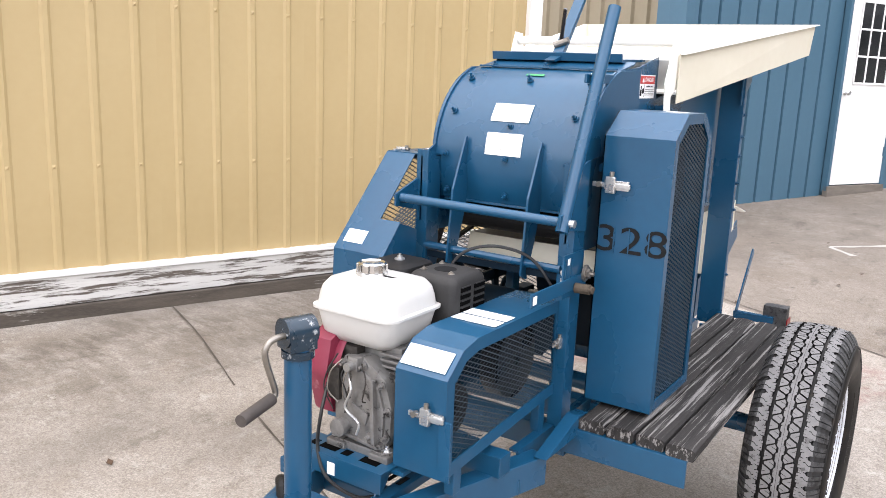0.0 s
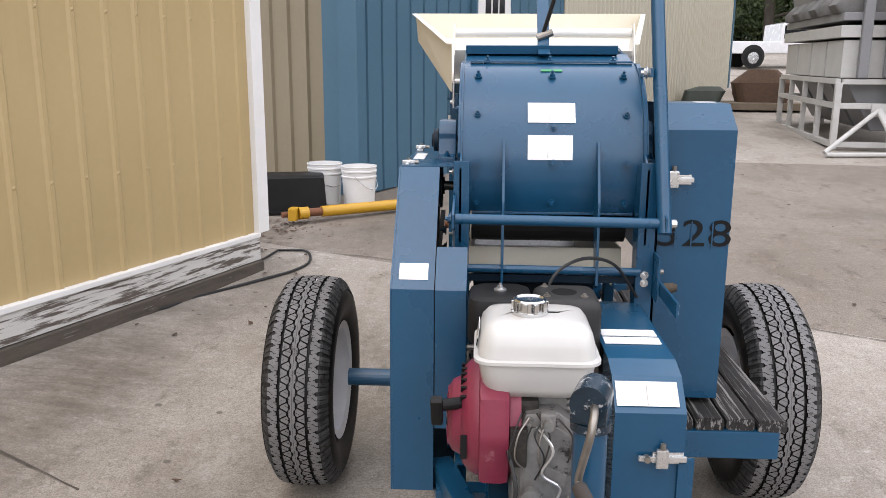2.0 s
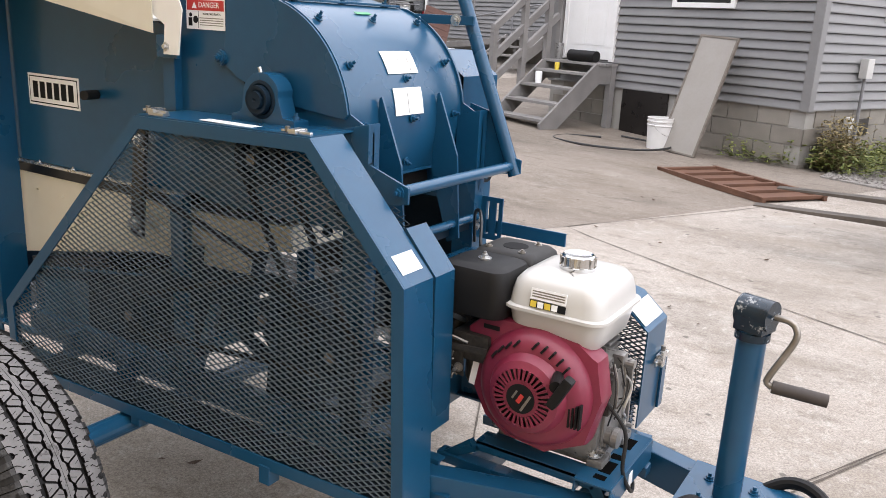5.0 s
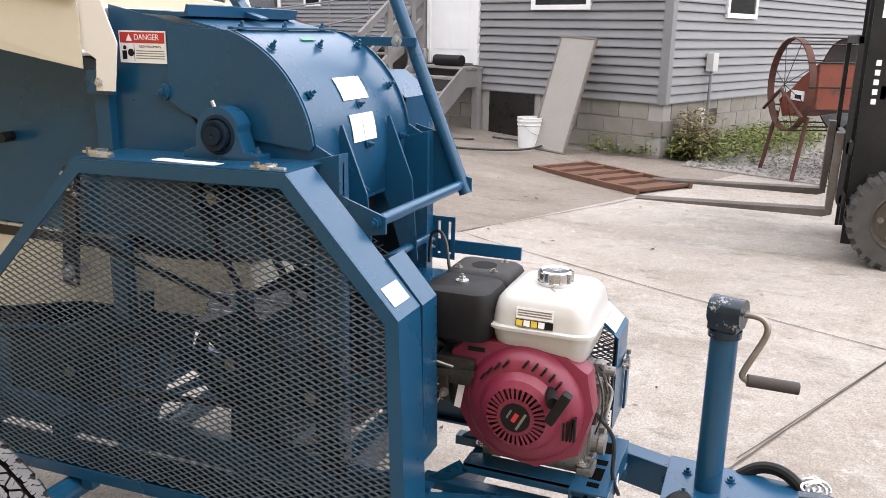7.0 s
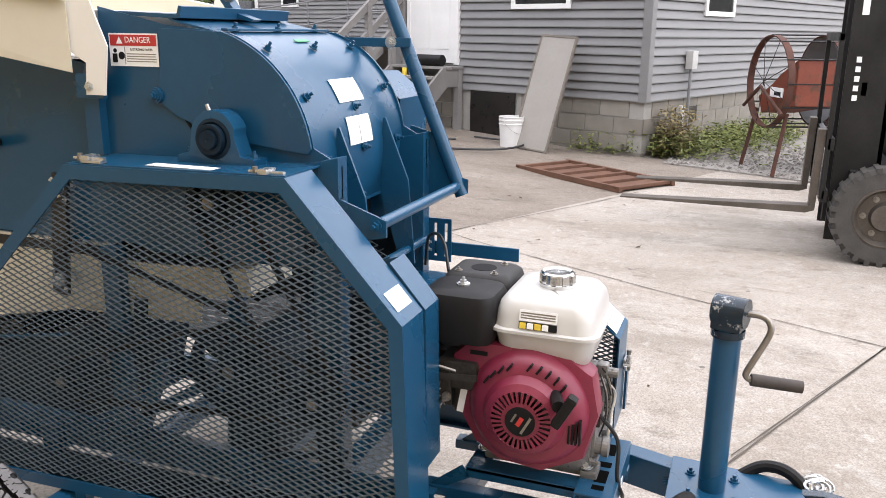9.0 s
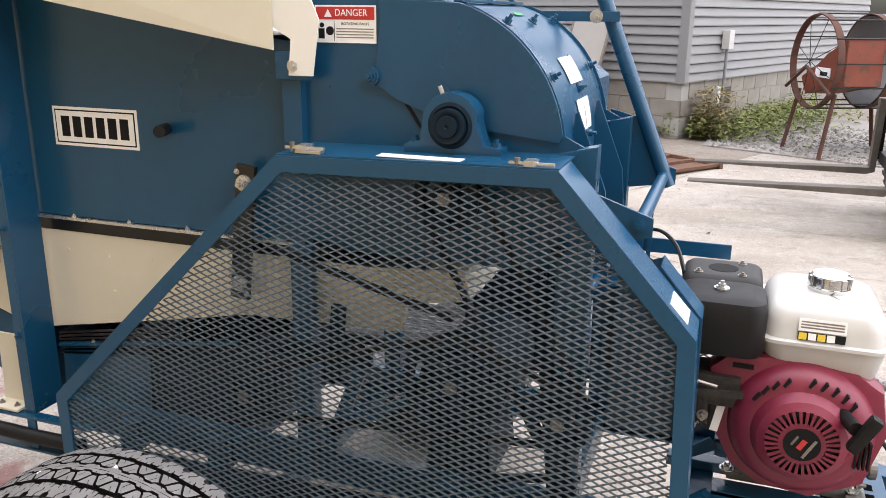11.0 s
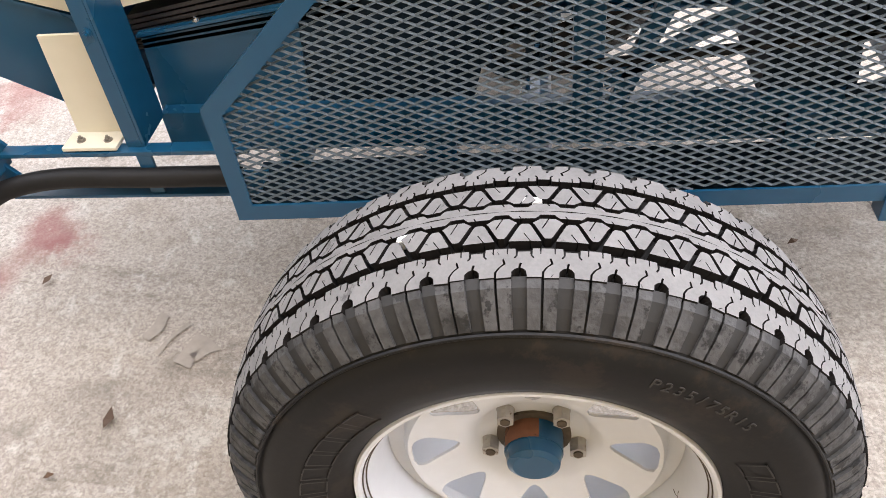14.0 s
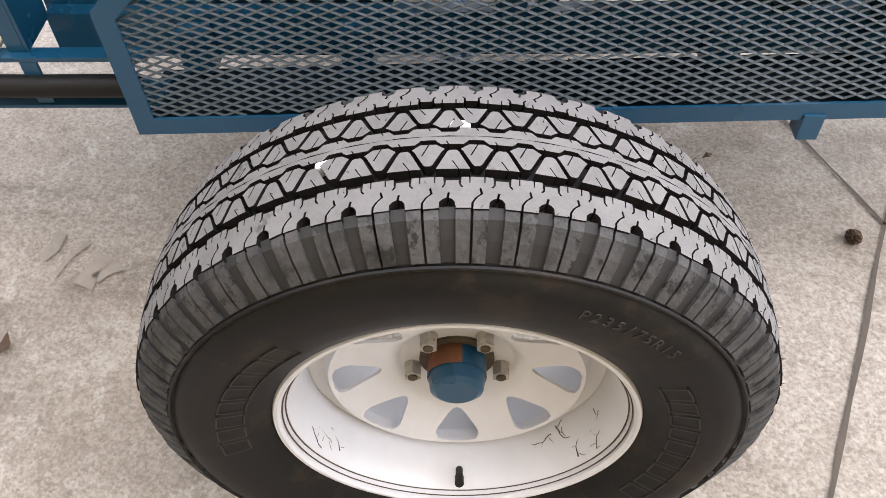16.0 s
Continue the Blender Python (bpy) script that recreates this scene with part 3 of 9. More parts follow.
        F2.extend([(k, k + 1, k + 3, k + 2), (k + 4 * n - 4, k + 4 * n - 2, k + 4 * n - 1, k + 4 * n - 3)])

    for i in range(N):
        for s in (-1, 1):
            base = i + 0.82 if s < 0 else 0.27 - i - 0.82
            d = 1 if s < 0 else -1
            for u0, u1, lift in ((0.030, 0.33, 0.0), (0.67, 0.970, 0.0)):
                ridge(base + d * u0, base + d * u1, lift + rnd.uniform(-0.0004, 0.0004), s, V2, F2)
            ridge(base + d * 0.33, base + d * 0.67, -0.0042, s, V3, F3)
    tagged(raw("shoulder_channel", V3, F3, CHANNEL, w), kind="stuff")
    tagged(raw("shoulder_rib", V2, F2, BUTTRESS, w), kind="stuff")
    part("sidewall_line", lathe(bmesh.new(), [(-0.1060, 0.3185), (-0.1085, 0.3180), (-0.1095, 0.3165), (-0.1085, 0.3150)], 108), RUBBER, w)
    # moulding whiskers on the shoulders
    HV, HF = [], []
    for k in range(150):
        s = rnd.choice((-1, 1))
        t, x = rnd.uniform(0, math.tau), s * rnd.choice((0.0765, 0.0765, 0.052, 0.030))
        r, h = radius(x), rnd.uniform(0.003, 0.007)
        j = len(HV)
        for q in (0, 1, 2):
            b = q * 2.09
            HV.append((x + 0.0004 * math.cos(b), r * math.cos(t + 0.0011 * math.sin(b)), r * math.sin(t + 0.0011 * math.sin(b))))
        dt = rnd.uniform(-0.008, 0.008)
        HV.append((x + s * h * 0.3, (r + h) * math.cos(t + dt), (r + h) * math.sin(t + dt)))
        HF += [(j, j + 1, j + 3), (j + 1, j + 2, j + 3), (j + 2, j, j + 3)]
    tagged(raw("rubber_whisker", HV, HF, GROOVE, w), kind="stuff")
    # size marking and raised bars on the sidewall
    def upright(a):
        return Matrix(((0, 0, -1, 0), (-math.sin(a), math.cos(a), 0, 0), (math.cos(a), math.sin(a), 0, 0), (0, 0, 0, 1)))
    for k, ch in enumerate("P235/75R15"):
        a = radians(113.5 + 2.5 * k)
        words(ch, 0.0185, (-0.1152, 0.2835 * math.cos(a), 0.2835 * math.sin(a)), upright(a), LETTER, w, "sidewall_letter", 0.0009)
    for a0, a1 in ((-4, 58), (150, 214), (250, 292)):
        n = int((a1 - a0) / 7)
        for k in range(n):
            b0, b1 = radians(a0 + 7 * k), radians(a0 + 7 * k + 5.6)
            bm = bmesh.new()
            for r0, r1, c0, c1 in ((0.2370, 0.2385, b0, b1), (0.2655, 0.2670, b0, b1), (0.2370, 0.2670, b0, b0 + 0.006), (0.2370, 0.2670, b1 - 0.006, b1)):
                lathe(bm, [(-0.1045 - 0.30 * (r0 - 0.236), r0), (-0.1068 - 0.30 * (r0 - 0.236), r0), (-0.1068 - 0.30 * (r1 - 0.236), r1), (-0.1045 - 0.30 * (r1 - 0.236), r1)], 5, a0=c0, a1=c1)
            part("sidewall_bar", bm, LETTER, w, "plain raised outline bar")
    # rim: rolled lip with two steps, barrel, dished disc with rounded windows
    bm = lathe(bmesh.new(), [(-0.078, 0.2065), (-0.086, 0.2105), (-0.0905, 0.2085), (-0.0905, 0.2045), (-0.0870, 0.2012), (-0.0830, 0.2010), (-0.0825, 0.1985), (-0.0770, 0.1978), (-0.0765, 0.1950), (-0.066, 0.1905), (-0.045, 0.1845), (-0.018, 0.1810), (0.09, 0.180), (0.098, 0.208)], 96)
    smooth(part("rim", bm, RIM, w, "white painted steel rim with dirt streaks"), 40)
    # Thin dark rings in the two lip steps.
    for x, r in ((-0.0829, 0.2001), (-0.0769, 0.1969)):
        part("lip_dirt", lathe(bmesh.new(), [(x - 0.0006, r + 0.0004), (x - 0.0010, r - 0.0010), (x + 0.0004, r - 0.0012)], 96), ROOT, w, "dark line in the rim step")
    bm = bmesh.new()
    nw, n = 8, 32

    def dish(r):
        pts = [(0.02, 0.012), (0.068, 0.012), (0.074, 0.007), (0.084, -0.003), (0.092, -0.0065), (0.130, -0.0165), (0.146, -0.0235), (0.1515, -0.0245), (0.1545, -0.0205), (0.157, -0.008), (0.166, -0.004), (0.181, -0.006)]
        for (r0, x0), (r1, x1) in zip(pts, pts[1:]):
            if r <= r1:
                return x0 + (x1 - x0) * max(0, (r - r0) / (r1 - r0))
        return pts[-1][1]

    def at(r, a):
        return bm.verts.new((dish(r), r * math.cos(a), r * math.sin(a)))
    # a window: trapezium, narrow towards the hub, corners cut round
    trap = [Vector(q) for q in ((0.092, -0.006), (0.092, 0.006), (0.149, 0.037), (0.149, -0.037))]
    for _ in range(2):
        trap = [p for a, b in zip(trap, trap[1:] + trap[:1]) for p in (a.lerp(b, 0.2), a.lerp(b, 0.8))]
    mid = Vector((0.124, 0.0))

    def window(th):
        d = Vector((math.cos(th), math.sin(th)))
        for a, b in zip(trap, trap[1:] + trap[:1]):
            e = b - a
            den = d.x * e.y - d.y * e.x
            if abs(den) > 1e-9:
                g = ((a.x - mid.x) * e.y - (a.y - mid.y) * e.x) / den
                h = ((a.x - mid.x) * d.y - (a.y - mid.y) * d.x) / den
                if g > 0 and -1e-6 <= h <= 1 + 1e-6:
                    return mid + d * g
        return mid
    sec = math.tau / nw
    R0, R1 = 0.084, 0.1515
    for k in range(nw):
        a0 = math.pi / 2 + k * sec
        loop, hole = [], []
        for q in range(n):
            u = q / n * 4
            sd, f = int(u), u % 1
            if sd == 0:
                r, a = R0, -sec / 2 + sec * f
            elif sd == 1:
                r, a = R0 + (R1 - R0) * f, sec / 2
            elif sd == 2:
                r, a = R1, sec / 2 - sec * f
            else:
                r, a = R1 - (R1 - R0) * f, -sec / 2
            loop.append((r, a))
            p = window(math.atan2(r * math.sin(a), r * math.cos(a) - mid.x))
            hole.append((p.length, math.atan2(p.y, p.x)))
        rows = []
        for g in (0.0, 0.35, 0.7, 1.0):
            rows.append([at(lr + (hr - lr) * g, a0 + la + (ha - la) * g) for (lr, la), (hr, ha) in zip(loop, hole)])
        for a, b in zip(rows, rows[1:]):
            for q in range(n):
                p = (q + 1) % n
                bm.faces.new((a[q], a[p], b[p], b[q]))
    for r0, r1 in ((0.02, 0.068), (0.068, 0.074), (0.074, 0.084), (0.1515, 0.1545), (0.1545, 0.157), (0.157, 0.166), (0.166, 0.181)):
        ring = [[at(r, math.tau * q / 64) for r in (r0, r1)] for q in range(64)]
        for q in range(64):
            a, b = ring[q], ring[(q + 1) % 64]
            bm.faces.new((a[0], a[1], b[1], b[0]))
    bmesh.ops.remove_doubles(bm, verts=bm.verts, dist=0.0002)
    bmesh.ops.recalc_face_normals(bm, faces=bm.faces)
    bmesh.ops.solidify(bm, geom=bm.faces[:], thickness=0.004)
    smooth(part("rim_disc", bm, RIM, w), 40)
    # Dark ring marks the gap between disc edge and barrel.
    part("rim_seam", lathe(bmesh.new(), [(-0.0085, 0.1572), (-0.0098, 0.1580), (-0.0085, 0.1588)], 72), ROOT, w, "dark line where the disc meets the barrel")
    bm = C((0.02, 0, 0), (-0.022, 0, 0), 0.036, 28)
    cyl(bm, (-0.022, 0, 0), (-0.024, 0, 0), 0.0345, 28)
    cyl(bm, (-0.024, 0, 0), (-0.038, 0, 0), 0.0345, 28, 0.032)
    cyl(bm, (-0.038, 0, 0), (-0.0425, 0, 0), 0.032, 28, 0.025)
    smooth(part("hub_cap", bm, BLUE, w, "blue painted hub cap with rust"), 30)
    part("hub_collar", C((0.012, 0, 0), (0.004, 0, 0), 0.046, 28), ROOT, w, "greasy dark hub opening")
    part("rust_band", lathe(bmesh.new(), [(0.004, 0.0364), (-0.002, 0.0370), (-0.014, 0.0372), (-0.0225, 0.0362)], 20, a0=0.35, a1=1.75), HUBRUST, w, "rust on the hub")
    for k in range(5):
        a = math.tau * k / 5 + math.pi / 2 + math.pi / 5
        y, z = 0.057 * math.cos(a), 0.057 * math.sin(a)
        bm = C((0.014, y, z), (0.008, y, z), 0.0125, 14, 0.0115)
        cyl(bm, (0.008, y, z), (-0.010, y, z), 0.0112, 6)
        nut = part("lug_nut", bm, NUTM, w, "worn pale lug nut")
        part("stud", C((-0.0095, y, z), (-0.0120, y, z), 0.0062, 10), ROOT, nut)
    # dried roots clinging to the well, each a thin twig with side shoots
    rr2 = random.Random(8)

    def twig(a, x, way, steps, thick, branch):
        q = []
        for i in range(steps):
            way += rr2.uniform(-0.5, 0.5)
            a, x = a + 0.016 * math.cos(way), min(-0.012, max(-0.072, x + 0.0026 * math.sin(way)))
            rb = 0.1802 - 0.22 * (x + 0.018) - 0.0008
            q.append((x, rb * math.cos(a), rb * math.sin(a)))
            if branch and i % 4 == 2:
                twig(a, x, way + rr2.choice((-1.1, 1.1)), rr2.randint(3, 5), thick * 0.6, False)
        part("dried_root", pipe(q, thick, 4), ROOT, w)

    for a, x, way in ((-0.30, -0.055, 3.3), (-0.36, -0.050, 3.0), (-0.50, -0.040, 3.4), (-2.80, -0.055, 0.2), (-2.62, -0.048, 0.0), (-2.50, -0.040, 0.3), (-2.86, -0.035, -0.2), (-2.34, -0.026, 0.1)):
        twig(a, x, way, 13, rr2.uniform(0.0005, 0.0009), True)
    bm = C((-0.052, -0.003, -0.186), (-0.074, -0.003, -0.163), 0.0050, 10)
    cyl(bm, (-0.074, -0.003, -0.163), (-0.088, -0.003, -0.150), 0.0062, 10)
    part("valve_stem", bm, BLACKP, w)
    bm = B((0.0155, -0.013, TYRE_R - 0.012), (0.0240, 0.006, TYRE_R - 0.001), 0.002)
    part("paint_dab", bm, LABEL, w, "white chip stuck in the tread")
    bm = B((-0.0165, -0.007, TYRE_R - 0.012), (-0.0080, 0.010, TYRE_R - 0.0005), 0.002, pose(0, 0, 0, -18.6, 0, 0))
    part("paint_dab", bm, LABEL, w)
    w.matrix_basis = pose(-TRACK, -0.003, AXLE_Z) @ Matrix.Scale(0.962, 4)
    return w


wheel_l = wheel(1)
wheel_r = copy_thing(wheel_l, pose(TRACK, 0, AXLE_Z, 0, 0, 180))
for o in list(wheel_r.children):
    if o.name.startswith("paint_dab"):
        bpy.data.objects.remove(o)


# ---------------------------------------------------------------- trailer frame
def channel(name, p0, p1, h, w, parent, material=None, t=0.006, open_side=1):
    """A U-channel from p0 to p1 (bottom line of its web), h high, flanges w wide."""
    p0, p1 = Vector(p0), Vector(p1)
    d = (p1 - p0)
    n = d.length
    d.normalize()
    side = Vector((d.y, -d.x, 0)).normalized() * open_side
    up = Vector((0, 0, 1))
    prof = [(0, 0), (w, 0), (w, t), (t, t), (t, h - t), (w, h - t), (w, h), (0, h)]
    bm = bmesh.new()
    a = [bm.verts.new(p0 + side * u + up * v) for u, v in prof]
    b = [bm.verts.new(p1 + side * u + up * v) for u, v in prof]
    bm.faces.new(a), bm.faces.new(b)
    for i in range(8):
        bm.faces.new((a[i], a[(i + 1) % 8], b[(i + 1) % 8], b[i]))
    return part(name, bm, material or BLUE, parent)


for x, o in ((-0.228, 1), (0.228, -1)):
    channel("side_rail", (x, 0.60, 0.438), (x, -0.85, 0.438), 0.074, 0.026, trailer, open_side=-o)
for y in (-0.64, -0.42, 0.12, 0.36):
    part("cross_member", B((-0.255, y, 0.424), (0.255, y + 0.05, 0.498), 0.004), BLUE, trailer)
part("axle", C((-0.62, 0, 0.385), (0.62, 0, 0.385), 0.029, 20), BLUE, trailer)
for x in (-0.262, 0.262):
    part("axle_mount", B((x - 0.03, -0.05, 0.40), (x + 0.03, 0.05, 0.424), 0.003), BLUE, trailer)
for s in (-1, 1):
    p0, p1 = Vector((s * 0.262, -0.80, 0.425)), Vector((s * 0.055, -1.47, 0.425))
    d = (p1 - p0).normalized()
    side = Vector((-d.y, d.x, 0))
    bm = bmesh.new()
    m = Matrix.Translation((p0 + p1) / 2) @ d.to_track_quat("Y", "Z").to_matrix().to_4x4()
    box(bm, (-0.025, -(p1 - p0).length / 2, 0), (0.025, (p1 - p0).length / 2, 0.076), 0.004, m)
    for k in (0.35, 0.55, 0.75):
        q = p0.lerp(p1, k) + Vector((0, 0, 0.038))
        bolt(bm, q - side * 0.026, -side, 0.009)
    part("tongue_beam", bm, BLUE, trailer)
part("jack_plate", P([(-0.10, -1.30), (0.12, -1.30), (0.10, -1.55), (0.045, -1.66), (-0.035, -1.66), (-0.08, -1.55)], 0.503, 0.513, "z", 0.002), BLUE, trailer)
bm = B((-0.04, -1.72, 0.44), (0.045, -1.52, 0.503), 0.012)
cyl(bm, (0, -1.74, 0.43), (0, -1.74, 0.50), 0.042, 20)
part("coupler", bm, BLUE, trailer, "blue ball coupler with raised latch")
part("coupler_latch", P([(-1.73, 0.505), (-1.60, 0.515), (-1.56, 0.545), (-1.60, 0.55), (-1.70, 0.535)], -0.012, 0.014, "x", 0.003), CHIPPED, trailer)
for k in range(7):
    bm = bmesh.new()
    c = Vector((0.06 + 0.012 * k, -1.60 + 0.012 * math.sin(k * 2.1), 0.528 - 0.004 * k))
    ring = [c + Vector((0.014 * math.cos(a) * (1 if k % 2 else 0.5), 0.018 * math.sin(a), 0.012 * math.cos(a) * (0.4 if k % 2 else 1))) for a in [math.tau * q / 14 for q in range(15)]]
    part("chain_link", pipe(ring, 0.0035, 6), ZINC, trailer)
part("safety_hose", pipe(spline([(-0.10, -1.29, 0.44), (-0.11, -1.315, 0.515), (-0.08, -1.345, 0.53), (-0.06, -1.36, 0.49)]), 0.013, 10), BLACKP, trailer)
part("safety_hose", pipe(spline([(0.10, -1.43, 0.49), (0.11, -1.49, 0.53), (0.09, -1.55, 0.53), (0.06, -1.61, 0.47)]), 0.013, 10), BLACKP, trailer)
# engine stand
for y in (-1.16, -0.90):
    part("stand_bar", B((-0.27, y, 0.425), (0.26, y + 0.05, 0.465), 0.003), BLUE, trailer)
for x in (-0.155, 0.055):
    bm = B((x, -1.21, 0.465), (x + 0.034, -0.80, 0.488), 0.003)
    part("stand_rail", bm, BLUE, trailer)
# deck bearers
part("deck_bearer", B((0.262, -0.668, 0.452), (0.585, -0.660, 0.524), 0.002), BLUE, trailer)
part("deck_bearer", B((0.262, -0.665, 0.516), (0.585, -0.60, 0.524), 0.002), BLUE, trailer)
part("deck_bearer", B((0.262, 0.50, 0.452), (0.56, 0.508, 0.524), 0.002), BLUE, trailer)

GRIP = paint("grey_rubber_grip", (0.033, 0.0264, 0.0231), (0.0594, 0.0495, 0.0429), 0.7, scale=20, fine=90, bump=0.1)

# jack
jack = thing("tongue_jack", "blue screw jack with chipped gear head and grey crank", "jack")
JX, JY = 0.008, -1.388
bm = C((JX, JY, 0.513), (JX, JY, 0.90), 0.0275, 24)
part("jack_tube", bm, BLUE, jack)
smooth(jack.children[0])
bm = bmesh.new()
m = pose(JX, JY, 0, 0, 0, -17)
cyl(bm, m @ Vector((0, 0.031, 0.907)), m @ Vector((0, -0.034, 0.907)), 0.030, 28)
box(bm, (-0.029, -0.031, 0.872), (0.029, 0.028, 0.907), 0.004, m)
cyl(bm, (JX, JY, 0.855), (JX, JY, 0.870), 0.033, 24)
smooth(part("gear_head", bm, CHIPPED, jack, "grease-stained chipped blue gear head"), 40)
crank = [(JX, JY - 0.03, 0.905), (JX - 0.004, -1.448, 0.904), (JX - 0.008, -1.463, 0.893), (JX - 0.012, -1.464, 0.868), (JX - 0.020, -1.434, 0.800), (JX - 0.021, -1.430, 0.783), (JX - 0.020, -1.440, 0.775)]
smooth(part("crank", pipe(spline(crank, 5), 0.0065, 10), STEEL, jack, "bare steel crank"), 60)
smooth(part("grip", C((JX - 0.020, -1.440, 0.776), (JX - 0.002, -1.536, 0.768), 0.0125, 18), GRIP, jack, "dark grey rubber grip"), 50)
for dx in (-0.045, 0.045):
    for dy in (-0.045, 0.045):
        part("jack_bolt", bolt(bmesh.new(), (JX + dx, JY + dy, 0.513), (0, 0, 1), 0.008), BLUE, jack)

# wooden deck beside the machine
deck = thing("wooden_deck", "weathered black and grey plank deck beside the drive cover", "deck")
for i in range(4):
    x0 = 0.298 + i * 0.0775
    bm = bmesh.new()
    rnd = random.Random(i + 40)
    n = 26
    prof = [(0.004, 0), (0.068, 0), (0.072, 0.006), (0.071, 0.026), (0.064, 0.0315), (0.036, 0.033), (0.008, 0.031), (0.001, 0.026), (0, 0.006)]
    rows = []
    for k in range(n + 1):
        y = -0.660 + 0.006 * rnd.uniform(-1, 1) * (k in (0, n)) + (1.225 + rnd.uniform(-0.01, 0.01) * (k == n)) * k / n
        rows.append([bm.verts.new((x0 + u + rnd.uniform(-0.0008, 0.0008), y, 0.5245 + v + (rnd.uniform(-0.0012, 0.0012) if v > 0.02 else 0))) for u, v in prof])
    for a, b in zip(rows, rows[1:]):
        for q in range(len(prof)):
            bm.faces.new((a[q], a[(q + 1) % len(prof)], b[(q + 1) % len(prof)], b[q]))
    bm.faces.new(rows[0]), bm.faces.new(rows[-1])
    part("plank", bm, DECKWOOD, deck)


# ---------------------------------------------------------------- threshing machine
def latch(parent, at, m, s=1.0):
    """A toggle latch: base plate, hook, lever."""
    lt = part("latch", bmesh.ops.create_cube(bmesh.new(), size=0.0001) and B((-0.045 * s, 0, -0.012 * s), (0.02 * s, 0.006, 0.012 * s), 0.001), ZINC, parent, "zinc toggle latch")
    lt.matrix_basis = Matrix.Translation(at) @ m
    part("latch_lever", box(box(bmesh.new(), (-0.012 * s, 0.006, -0.02 * s), (0.014 * s, 0.016, 0.022 * s), 0.003), (-0.05 * s, 0.006, -0.006 * s), (0.05 * s, 0.012, 0.006 * s), 0.002), ZINC, parent).matrix_basis = lt.matrix_basis
    part("latch_lever", C((0.0, 0.010, 0.02 * s), (0.0, 0.010, 0.034 * s), 0.006 * s, 10), STEEL, parent).matrix_basis = lt.matrix_basis
    part("latch_pin", C((0.032 * s, 0.002, 0), (0.032 * s, 0.018, 0), 0.007 * s, 10), STEEL, parent).matrix_basis = lt.matrix_basis
    return lt


def frame_bars(name, poly, x0, x1, w, parent, material=None):
    """A flat bar along every side of a polygon in the y-z plane."""
    n = len(poly)
    c = Vector((sum(p[0] for p in poly) / n, sum(p[1] for p in poly) / n))
    ins = []
    for i in range(n):
        a, b, d = Vector(poly[i - 1]), Vector(poly[i]), Vector(poly[(i + 1) % n])
        e1, e2 = (b - a).normalized(), (d - b).normalized()
        n1, n2 = Vector((-e1.y, e1.x)), Vector((-e2.y, e2.x))
        if n1.dot(c - b) < 0:
            n1, n2 = -n1, -n2
        k = (n1 + n2)
        ins.append(b + k * (w / k.dot(n1)))
    for i in range(n):
        j = (i + 1) % n
        bm = P([tuple(poly[i]), tuple(poly[j]), tuple(ins[j]), tuple(ins[i])], x0, x1)
        part(name, bm, material or BLUE, parent)
    return [tuple(p) for p in ins]


thresher = thing("belt_thresher", "blue painted belt thresher with white feed hopper, mounted on a trailer", "thresher")

# --- belt guard on the open mesh side
GX0, GX1 = -0.378, -0.205
G = [(-0.617, 1.180), (-0.845, 0.930), (-0.864, 0.446), (0.452, 0.412), (0.455, 0.614), (-0.114, 1.171)]
guard = thing("belt_guard", "blue angle-iron belt guard with expanded metal face", "guard")
inner = frame_bars("frame_bar", G, GX0, GX0 + 0.004, 0.028, guard)
expanded("mesh_panel", [tuple(p) for p in inner], lambda u, v, h: (GX0 + 0.008 + h, u, v), guard, w=0.00115, thick=0.0012, label="expanded metal mesh, dark blue")


def sheet_along(name, pts, x0, x1, t, material, parent, label=""):
    """A bent sheet: polyline in y-z, from x0 to x1, t thick."""
    bm = bmesh.new()
    a = [bm.verts.new((x0, y, z)) for y, z in pts]
    b = [bm.verts.new((x1, y, z)) for y, z in pts]
    for i in range(len(pts) - 1):
        bm.faces.new((a[i], a[i + 1], b[i + 1], b[i]))
    bmesh.ops.recalc_face_normals(bm, faces=bm.faces)
    bmesh.ops.solidify(bm, geom=bm.faces[:], thickness=t)
    return part(name, bm, material, parent, label)


sheet_along("top_panel", [(-0.114, 1.171), (-0.617, 1.180)], GX0 + 0.0045, GX1, 0.003, BLUE, guard)
sheet_along("front_panel", [(-0.617, 1.180), (-0.845, 0.930), (-0.864, 0.446)], GX0 + 0.0045, -0.278, 0.003, BLUE, guard)
sheet_along("inner_front_panel", [(-0.776, 1.014), (-0.849, 0.930), (-0.856, 0.600)], -0.2755, -0.205, 0.003, BLUE, guard)
part("inner_front_side", P([(-0.774, 1.010), (-0.846, 0.928), (-0.851, 0.672), (-0.70, 0.672), (-0.70, 0.985)], -0.208, -0.205, "x"), BLUE, guard)
sheet_along("bottom_lip", [(-0.862, 0.4475), (0.450, 0.4135)], GX0 + 0.0045, GX0 + 0.028, 0.003, BLUE, guard)
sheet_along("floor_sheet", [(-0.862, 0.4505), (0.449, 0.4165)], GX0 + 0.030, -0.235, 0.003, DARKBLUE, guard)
sheet_along("rear_lip", [(0.450, 0.414), (0.453, 0.613), (-0.113, 1.168)], GX0 + 0.0045, GX0 + 0.03, 0.003, BLUE, guard)
expanded("inner_mesh", [(-0.62, 1.165), (-0.76, 1.01), (-0.70, 0.98), (-0.60, 0.98), (-0.60, 1.165)], lambda u, v, h: (-0.240 - h, u, v), guard, 0.024, 0.011)
part("guard_tab", B((GX0 - 0.004, -0.512, 0.402), (GX0 + 0.03, -0.482, 0.446), 0.002), BLUE, guard)
